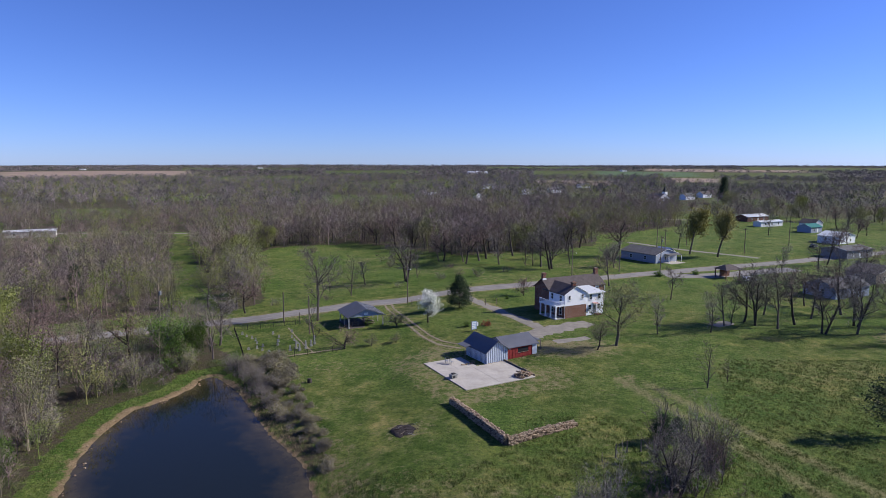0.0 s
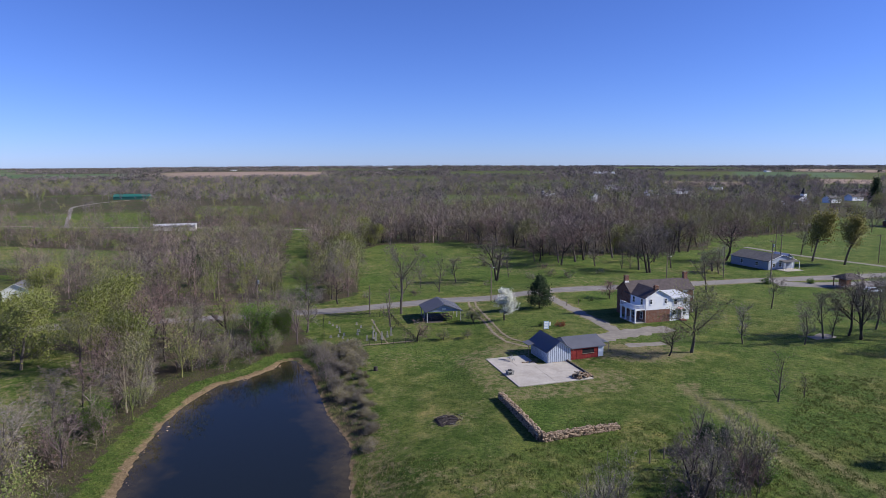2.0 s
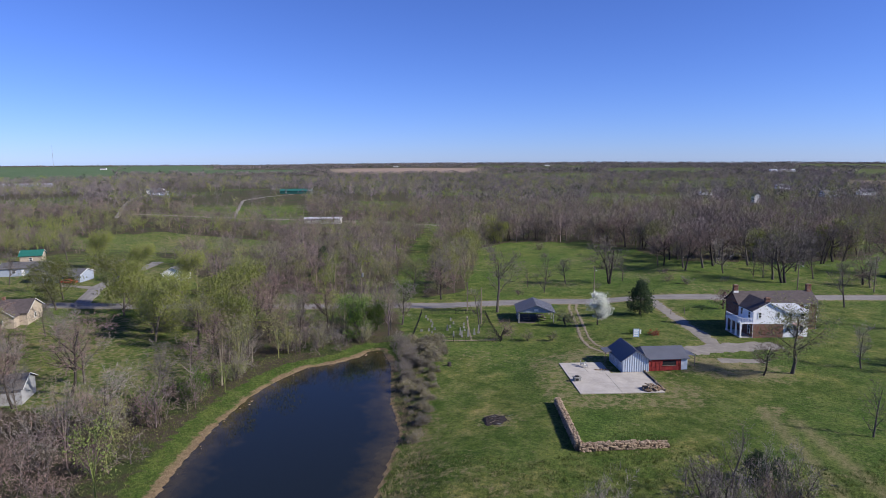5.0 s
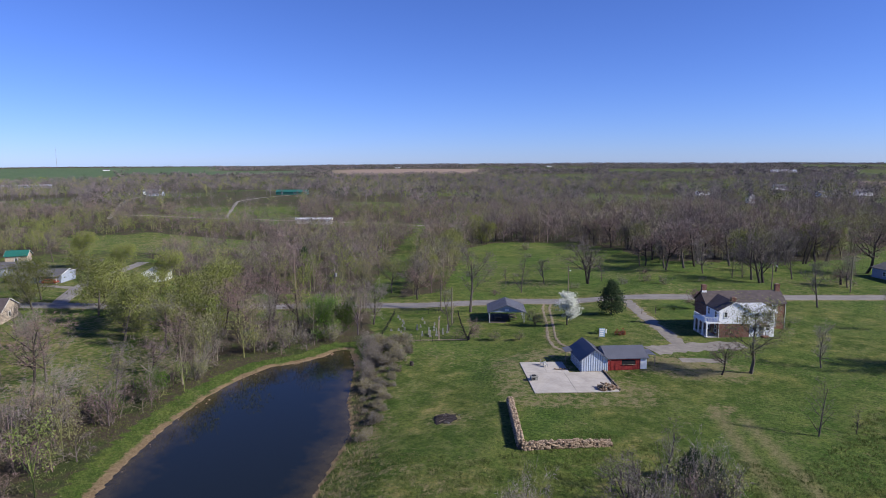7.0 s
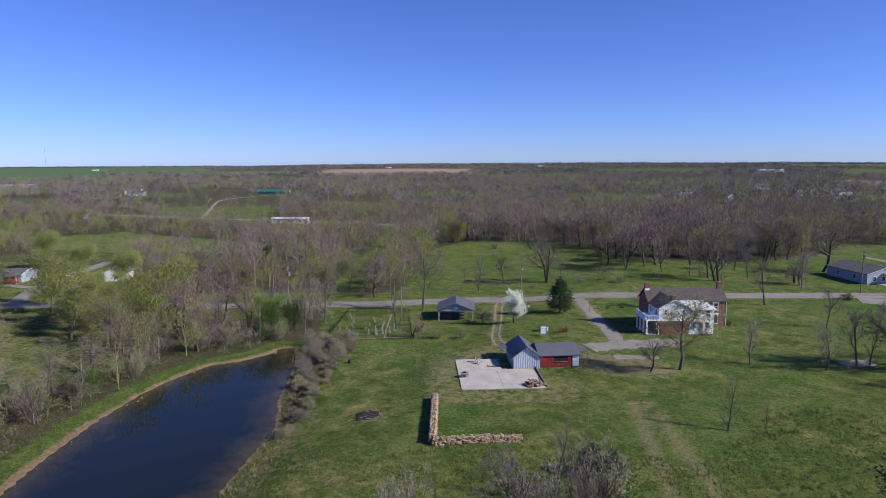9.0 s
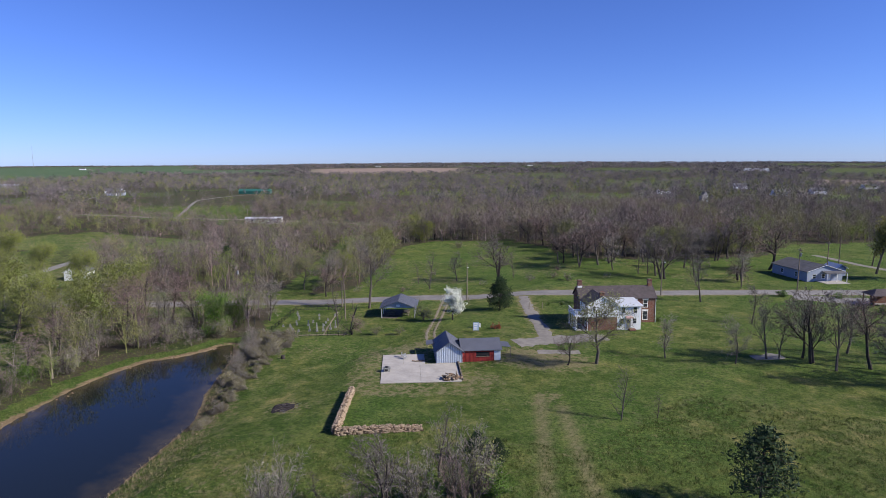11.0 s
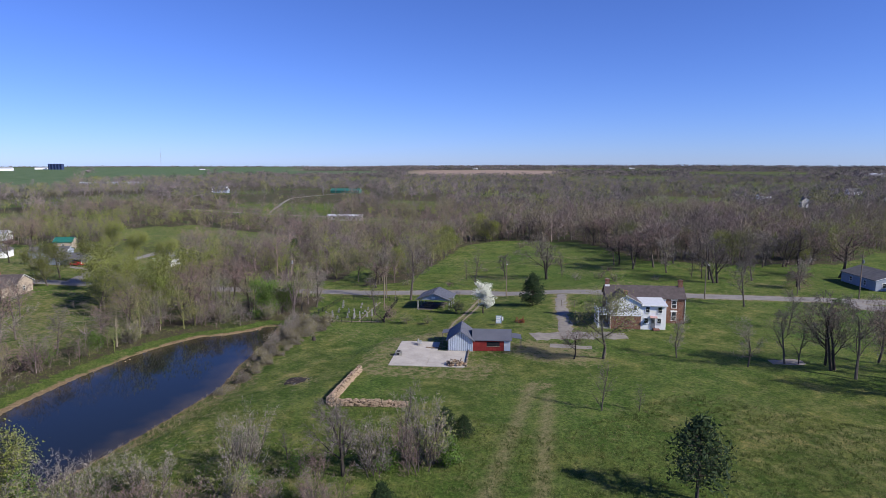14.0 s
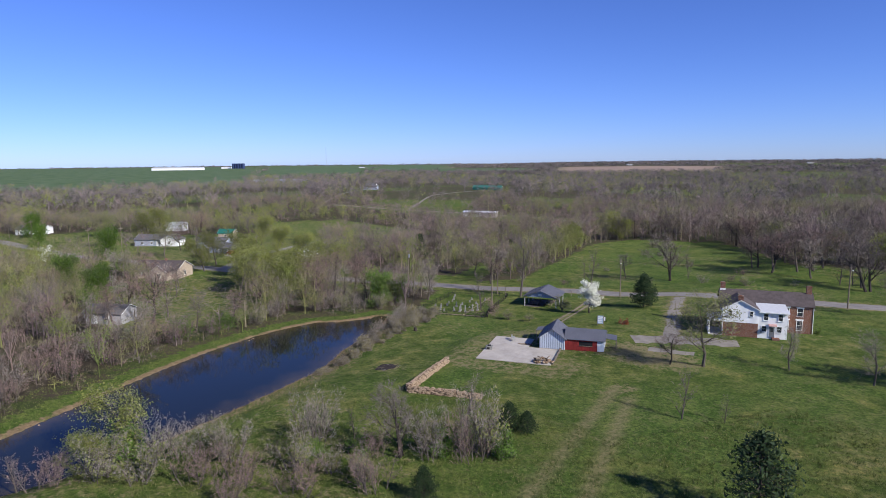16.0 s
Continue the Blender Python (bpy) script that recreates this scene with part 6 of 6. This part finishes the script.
plant("budding", 32.6, 116.2, 12.6, "budding tree with spreading bare limbs", turn=15, wide=1.15)
plant("bare_c", 28.4, 113.2, 6.0, "low spreading bare tree with reddish twigs", wide=1.2)
plant("bare_b", 43.0, 124.2, 7.8, "small bare tree on the lawn")
plant("bare", 56.6, 157.3, 8.6, "bare tree on the lawn")
plant("sapling", 40.9, 93.7, 7.2, "slim bare sapling in the field")
plant("sapling", 45.2, 96.7, 3.6, "small bare sapling in the field", turn=20)
for bx, by, bh, bw in ((63.5, 189, 1.8, 1.4), (76, 193, 1.6, 1.3), (83.5, 178.5, 2.2, 1.2), (4.9, 129.2, 1.4, 1.0), (12.5, 155, 0.9, 1.0), (15.5, 156.6, 0.9, 1.0), (38.5, 150.5, 1.2, 1.0)):
    plant("thicket_green", bx, by, bh, "rounded green garden bush", "bush", "bush", wide=bw)
for i, (bx, by) in enumerate(((8.8, 129.8),)):
    if "russet" not in PROTOS:
        KINDS["russet"] = (91, 1.2, 0.04, spec([6, 6, 4], 0.6, 0.2, 0.02, (0.05, 0.05, 0.05), 0.5, 1.0, 0.012, 2), BARK, TWIGRED, (1400, 0.07, RUSSET, 0.1), 8)
    plant("russet", bx, by, 1.15, "round russet-leaved bush on the lawn", "bush", "bush", wide=0.75)
for tx, ty, th, tk in ((54.1, 125.9, 8.5, "bare_b"), (59.0, 131.0, 10.2, "bare"), (60.9, 132.2, 7.4, "sapling"), (64.6, 134.5, 11.4, "bare_c"), (66.1, 131.9, 13.2, "forked_bare"), (69.2, 129.0, 13.6, "bare"), (72.0, 141.2, 12.0, "bare_b"),
                       (74.6, 132.6, 13.0, "bare_c"), (76.7, 125.8, 11.5, "forked_bare"), (81.0, 138.2, 12.6, "bare"), (83.2, 125.6, 15.0, "bare_b"), (45.3, 174.6, 12.0, "bare"), (52.8, 209, 8.0, "orchard"),
                       (87, 132, 13.5, "forked_bare"), (90, 142, 13, "bare_c"), (95, 128, 14.5, "bare"), (99, 140, 13.5, "bare_b"), (104, 131, 14, "bare_c"), (110, 142, 13, "bare"), (92, 119, 13, "bare_b"), (103, 119, 14, "forked_bare"), (117, 150, 13, "bare"), (86, 150, 9, "bare_c"), (107, 152, 11, "bare_b"), (114, 126, 14, "bare_c")):
    plant(tk, tx, ty, th, "bare grove tree casting long shadows", group="grove trees")
for tx, ty, th, tk in ((-12.3, 187.6, 14.5, "forked_bare"), (-26.0, 167.6, 11.0, "sapling"), (-24.2, 182.6, 8.0, "bare"), (-9.5, 192.2, 8.0, "sapling"), (13.3, 224, 14.5, "bare_c"), (5, 216, 13, "bare"), (25.3, 207, 9.0, "sapling"), (28.0, 208.3, 9.0, "sapling"), (30.5, 206.5, 13.5, "bare"), (33.4, 202, 14.5, "forked_bare"),
                       (54, 204.5, 9, "bare_b"), (-53.2, 156.2, 10.5, "bare_b"), (-44.9, 122.3, 11.0, "bare_b"), (-49, 150, 8.5, "bare_c"), (17, 211, 12, "bare_b"), (-2, 222, 11, "bare_c"), (41, 212, 10, "bare"), (-33, 174, 6, "sapling")):
    plant(tk, tx, ty, th, "bare meadow tree in early spring", group="meadow trees", wide=1.0 if tk == "sapling" else 1.3)
mrng = random.Random(303)
for _ in range(15):
    tx = mrng.uniform(-4, 66)
    ty = 206 + 0.42 * max(0, tx) + mrng.uniform(0, 30)
    plant(mrng.choice(("bare", "bare_c", "forked_bare", "bare_b")), tx, ty, mrng.uniform(10.5, 16), "broad old bare tree at the back of the meadow", group="meadow trees", wide=mrng.uniform(1.1, 1.45))
for tx, ty in ((90.4, 237.6), (98.1, 231)):
    plant("golden", tx, ty, 18.0, wide=0.85, label="tall tree with golden-green spring catkins", group="golden trees")
plant("bare", 91.6, 253.4, 12, "bare tree on the village lawn")
vrng = random.Random(55)
for _ in range(46):
    tx, ty = vrng.uniform(100, 265), vrng.uniform(330, 500)
    if not (125 < tx < 195 and 360 < ty < 400) and not (155 < tx < 185 and ty < 360):
        plant(vrng.choice(("bare", "bare_b", "bare_c", "budding", "lime")), tx, ty, vrng.uniform(9, 15), "spring tree among the village houses", group="village trees")
for tx, ty in ((150, 300), (185, 290), (196, 300), (150, 246), (158, 252), (200, 330), (120, 205), (128, 214), (104, 196), (126, 190), (138, 200), (150, 216), (110, 168), (130, 165), (118, 190)):
    plant(vrng.choice(("bare", "bare_b", "bare_c")), tx, ty, vrng.uniform(9, 13), "bare tree beside the village road", group="village trees")
conifer(230, 544, 22, 9, "tall dark spruce by the church", 41)
conifer(57.4, 77.0, 8.6, 6.6, "sparse dark pine in the rough field", 17, True, "pine")
conifer(-100, 165, 9, 4, "dark cedar at the wood's edge", 19)
for bx, by, bh, bk in ((-44, 158, 2.2, "thicket"), (-31, 162, 1.6, "thicket_red"), (-14, 178, 2.0, "thicket"), (-2, 186, 2.6, "thicket"), (3, 190, 2.2, "thicket_red"), (9, 188, 2.4, "thicket_bud"), (18, 196, 2.0, "thicket"), (-36, 190, 1.8, "thicket"), (-20, 214, 2.4, "thicket_bud"), (-47, 232, 2.4, "thicket"), (-55, 252, 3, "thicket_bud"), (0, 205, 2.0, "thicket_red")):
    plant(bk, bx, by, bh, "low bare scrub in the meadow", "bush", "bush", wide=1.4, group="meadow scrub")
erng = random.Random(101)
EDGE = [(-56, 150), (-64, 198), (-83, 246), (-79, 270), (-46, 288), (-18, 266), (4, 236), (32, 246), (62, 268)]
for (ax, ay), (bx, by) in zip(EDGE, EDGE[1:]):
    for _ in range(5):
        f = erng.random()
        tk = erng.choice(("bare", "bare_b", "bare_c", "forked_bare", "budding", "lime"))
        plant(tk, ax + (bx - ax) * f + erng.uniform(-5, 3), ay + (by - ay) * f + erng.uniform(0, 8), erng.uniform(9, 14.5), "spring tree at the edge of the wood", group="wood edge trees")
# rough corner south of the stone wall
conifer(28.0, 74.5, 3.6, 4.0, "low spreading juniper in the thicket", 23)
conifer(33.4, 56.0, 3.6, 3.2, "small juniper in the thicket", 24)
conifer(30.0, 75.6, 2.8, 3.0, "low spreading juniper in the thicket", 25)
for tx, ty, th, tk, tw in ((15.6, 53.5, 9.2, "thicket", 0.62), (24.5, 60.2, 9.4, "forked_bare", 1.0), (22.6, 58.6, 4.0, "thicket_red", 0.9), (29.5, 66.6, 9.0, "thicket", 0.62), (31.0, 65.0, 6.4, "thicket_red", 0.7), (25.5, 69.5, 8.2, "sapling", 1.1), (32.3, 68.5, 3.6, "thicket_green", 0.9), (27.2, 64.0, 3.2, "thicket_green", 1.0),
                           (20.5, 57.0, 2.4, "thicket_green", 1.2), (14.2, 50.4, 2.4, "thicket_green", 1.2), (17.6, 52.6, 2.2, "thicket_green", 1.1), (22.0, 52.0, 3.4, "thicket_bud", 1.0), (26.0, 54.0, 3.4, "thicket_bud", 1.0), (29.0, 53.4, 5.0, "thicket_red", 0.9), (17.6, 58.2, 4.4, "sapling", 1.0), (12.2, 45.0, 5.2, "thicket_bud", 1.0), (17.2, 44.0, 4.6, "thicket_red", 1.0), (8.8, 41.5, 5.2, "thicket", 0.9),
                           (5.8, 39.4, 6.4, "thicket", 0.75), (13.6, 40.0, 4.8, "thicket_red", 1.0), (2.4, 36.4, 4.6, "thicket_green", 1.0), (1.4, 33.0, 6.0, "lime", 1.2), (6.5, 33.0, 5.0, "thicket_bud", 1.0), (0.6, 38.4, 8.6, "lime", 1.2), (-1.6, 26.0, 5.0, "sapling", 1.2), (3.0, 27.6, 4.6, "thicket_red", 1.0), (10.6, 35.8, 5.2, "thicket_bud", 1.0), (20.4, 41.4, 4.2, "thicket_red", 1.0), (27.4, 62.4, 6.6, "thicket", 0.8), (25.4, 63.4, 5.4, "thicket_bud", 0.9), (30.6, 67.4, 6.8, "thicket_bud", 0.8), (14.2, 55.0, 6.4, "thicket", 0.8), (19.2, 49.0, 4.6, "thicket_bud", 1.0), (23.2, 47.0, 4.4, "thicket_red", 1.1), (9.6, 45.6, 4.4, "thicket_bud", 1.0)):
    plant(tk, tx, ty, th, "tangled spring bush in the rough corner" if "thicket" in tk else "slender tree in the rough corner", "bush" if "thicket" in tk else "tree", "bush" if "thicket" in tk else "tree", wide=tw, group="rough corner growth")
# between the pond and the road
for tx, ty, th, tk in ((-47.0, 51.0, 11.5, "bare_b"), (-70.0, 61.0, 13.5, "bare_c"), (-56, 66, 9.5, "bare"), (-74, 66, 13, "bare_b"), (-52.5, 62, 4.4, "thicket_green"), (-50.5, 68, 4.0, "thicket_green"), (-54, 72, 3.6, "thicket_green"), (-84, 88, 12.5, "lime"), (-90, 92, 12, "lime"), (-95, 98, 11.5, "lime"), (-99, 103, 11, "lime"), (-67.5, 114, 11, "bare_c"),
                       (-75, 112, 12, "bare_c"), (-80, 106, 13, "lime"), (-72, 104, 11.5, "bare_c"), (-48.5, 110, 8.5, "leafy"), (-46.4, 112.5, 7.0, "leafy"), (-52, 114, 9.5, "bare"), (-58, 112, 10.5, "bare_c"), (-63, 108, 10, "bare_b"), (-62, 98, 10.5, "bare_c"), (-57, 101, 9.5, "bare"), (-54, 95, 6, "thicket"), (-50.5, 100, 5.5, "thicket_bud"), (-60, 90, 8, "bare_b"), (-56, 84, 5.5, "thicket"),
                       (-64, 84, 10, "bare_c"), (-66, 93, 11, "lime"), (-52, 78, 5, "thicket_bud"), (-60, 76, 7, "bare_c"), (-48, 60, 5.5, "thicket_red"), (-53, 55, 6, "thicket_red"), (-44, 46, 5, "thicket_red"), (-38, 38, 5.5, "thicket_red"), (-50, 44, 6.5, "thicket"), (-43, 36, 6, "thicket_red"), (-33, 30, 5, "thicket_red"), (-58, 50, 7, "thicket"), (-62, 57, 6, "thicket"),
                       (-39, 30, 6.5, "thicket"), (-47, 38, 7, "bare_c"), (-29, 26, 4, "thicket"), (-45.5, 107, 4.5, "thicket_bud"), (-49.5, 104, 4.5, "thicket"), (-110, 100, 12.5, "lime"), (-118, 108, 14, "lime"), (-170, 96, 13, "budding"), (-180, 78, 12, "leafy"), (-95, 75, 9, "bare"), (-105, 68, 9, "budding"), (-136, 70, 10, "bare_b"), (-100, 56, 10, "leafy"), (-115, 50, 9, "bare_c"), (-88, 44, 10, "bare"), (-78, 38, 11, "bare_b"), (-66, 42, 10, "bare_c"), (-130, 55, 10, "leafy")):
    plant(tk, tx, ty, th, "tangled spring thicket beside the pond" if "thicket" in tk else "spring tree beside the pond and road", "bush" if "thicket" in tk else "tree", "bush" if "thicket" in tk else "tree", group="pondside growth")
lrng = random.Random(66)
for tx, ty, th, tk in ((-134, 74, 9, "bare_b"), (-112, 74, 10, "bare_c"), (-108, 80, 8, "bare"), (-130, 96, 11, "lime"), (-140, 104, 12, "lime"), (-176, 110, 10, "bare"), (-188, 108, 10, "bare_c"), (-205, 92, 8, "bare"), (-222, 88, 11, "budding"), (-236, 110, 13, "lime"), (-250, 120, 14, "lime"), (-262, 96, 13, "budding"), (-285, 70, 12, "leafy"), (-295, 62, 11, "bare"), (-240, 66, 10, "leafy"), (-226, 130, 13, "bare_c"),
                       (-204, 146, 12, "bare"), (-180, 140, 13, "lime"), (-70, 48, 9, "bare_b"), (-73, 54, 10, "bare_c"), (-68, 52, 8, "bare"), (-78, 57, 11, "bare_b"), (-86, 60, 10, "bare_c"), (-156, 108, 9, "budding"), (-146, 130, 12, "lime"), (-118, 124, 12, "lime"), (-100, 126, 12, "budding"), (-88, 118, 11, "lime"), (-78, 98, 12, "lime"), (-71, 88, 11.5, "budding")):
    plant(tk, tx, ty, th, "spring tree among the roadside homesteads", group="homestead trees")
plant("pear", -186, 60, 6.5, "white-blossoming tree near the houses")
# east bank of the pond
for tx, ty, th in ((-35.5, 107.5, 3.6), (-33.0, 105.0, 3.0), (-30.0, 99.5, 3.2), (-28.2, 96.0, 2.8), (-26.4, 92.5, 2.6), (-31.5, 102.5, 2.6), (-24.5, 88.5, 1.8), (-22.0, 85.0, 1.6), (-38, 109.5, 3.2), (-34.2, 103.2, 3.0), (-29.4, 95.0, 2.4), (-27.6, 94.6, 2.8), (-25.2, 90.6, 2.2), (-32.4, 100.8, 3.2), (-36.8, 106.2, 3.0), (-20.2, 82.4, 1.3), (-17.6, 78.6, 1.1), (-30.6, 102.2, 2.6), (-28.6, 98.6, 2.4)):
    plant("thicket", tx, ty, th, "dry brown brush along the pond bank", "bush", "bush", group="bank brush")

brng = random.Random(202)
BANK = [(-37.5, 106.5), (-31.5, 99.5), (-26, 91.5), (-21.2, 83.5), (-16.5, 76.5), (-13.0, 69.0)]
for k in range(84):
    f = brng.random() ** 1.25 * (len(BANK) - 1.001)
    (ax, ay), (bx, by) = BANK[int(f)], BANK[int(f) + 1]
    u, off = f - int(f), brng.uniform(0.4, 10.0 - 1.7 * f)
    plant("bank_brush", ax + (bx - ax) * u + off * 0.78, ay + (by - ay) * u + off * 0.62, (0.6 + 2.0 * brng.random() ** 2) * (1 - 0.1 * f), "dense olive-brown brush on the pond bank", "bush", "bush", wide=1.25, group="bank brush")


# ---- rough grass, reeds and stones on the banks ----
def tufts(name, count, area, size, mat, label, seed, keep, blades=4, broad=0.14):
    g = np.random.default_rng(seed)
    x = g.uniform(area[0], area[1], count)
    y = g.uniform(area[2], area[3], count)
    ok = keep(x, y, g)
    x, y = x[ok], y[ok]
    z = height(x, y)
    n = len(x)
    s = g.uniform(size[0], size[1], n)
    v = np.zeros((n, blades, 3, 3))
    for k in range(blades):
        a = g.uniform(0, 6.283, n)
        lean = g.uniform(-0.7, 0.7, (n, 2))
        px, py = x + g.normal(0, 0.35, n) * s, y + g.normal(0, 0.35, n) * s
        c, d = np.cos(a) * s * broad, np.sin(a) * s * broad
        v[:, k, 0] = np.stack([px - c, py - d, z - 0.05], 1)
        v[:, k, 1] = np.stack([px + c, py + d, z - 0.05], 1)
        v[:, k, 2] = np.stack([px + lean[:, 0] * s, py + lean[:, 1] * s, z + s * g.uniform(0.6, 1.1, n)], 1)
    v = v.reshape(-1, 3)
    me = bpy.data.meshes.new(name)
    me.vertices.add(len(v))
    me.vertices.foreach_set("co", v.ravel().astype(np.float32))
    me.loops.add(len(v))
    me.loops.foreach_set("vertex_index", np.arange(len(v), dtype=np.int32))
    me.polygons.add(len(v) // 3)
    me.polygons.foreach_set("loop_start", np.arange(0, len(v), 3, dtype=np.int32))
    me.update(calc_edges=True)
    me.materials.append(mat)
    tagged(new(name, me), label, "grass", kind="stuff")


def rough_field(x, y, g):
    line = 82 + 26 * smooth(37, 50, x)
    wild = (y < line - 14 * smooth(14, 4, x)) & (y > 30)
    clump = 0.6 * waves(x, y, 0.9, 0.4) + 0.6 * waves(x, y, 0.45, 1.9) + g.normal(0, 0.5, len(x))
    return wild & (pond_distance(x, y) > 0.6) & (wooded(x, y) < 0.5) & (clump > 0.3)


tufts("rough_grass", 230000, (-12, 112, 30, 109), (0.14, 0.32), TUFT, "clumpy rough pasture grass", 1, rough_field)
tufts("bank_grass", 30000, (-60, -4, 20, 112), (0.12, 0.32), TUFT, "lush grass along the pond bank", 2, lambda x, y, g: (pond_distance(x, y) > 1.4) & (pond_distance(x, y) < 11) & (x < -18 - (y - 60) * 0.33))
tufts("dry_bank_stalks", 26000, (-42, -4, 40, 112), (0.2, 0.6), STRAW, "dry stalks and weeds along the bank", 3, lambda x, y, g: (pond_distance(x, y) > 0.2) & (pond_distance(x, y) < 6.5 * g.random(len(x))) & (x > -20 - (y - 60) * 0.33), 3, 0.05)


def bank_stones():
    r = random.Random(31)
    root = thing("bank_rocks", pose(0, 0, 0), "scattered pale rocks and clods along the pond edge", "rocks")
    pts = []
    while len(pts) < 120:
        i = r.randrange(len(POND))
        a, b = POND[i], POND[(i + 1) % len(POND)]
        f = r.random()
        x, y = a[0] + (b[0] - a[0]) * f + r.gauss(0, 0.5), a[1] + (b[1] - a[1]) * f + r.gauss(0, 0.5)
        if y > 24 and (i > 12 or r.random() < 0.08):
            pts.append((x, y, max(ground_z(x, y), WATER_Z - 0.05) + 0.03))
    stones(root, len(pts), lambda i: pts[i], r, (0.06, 0.2), "rock")


bank_stones()
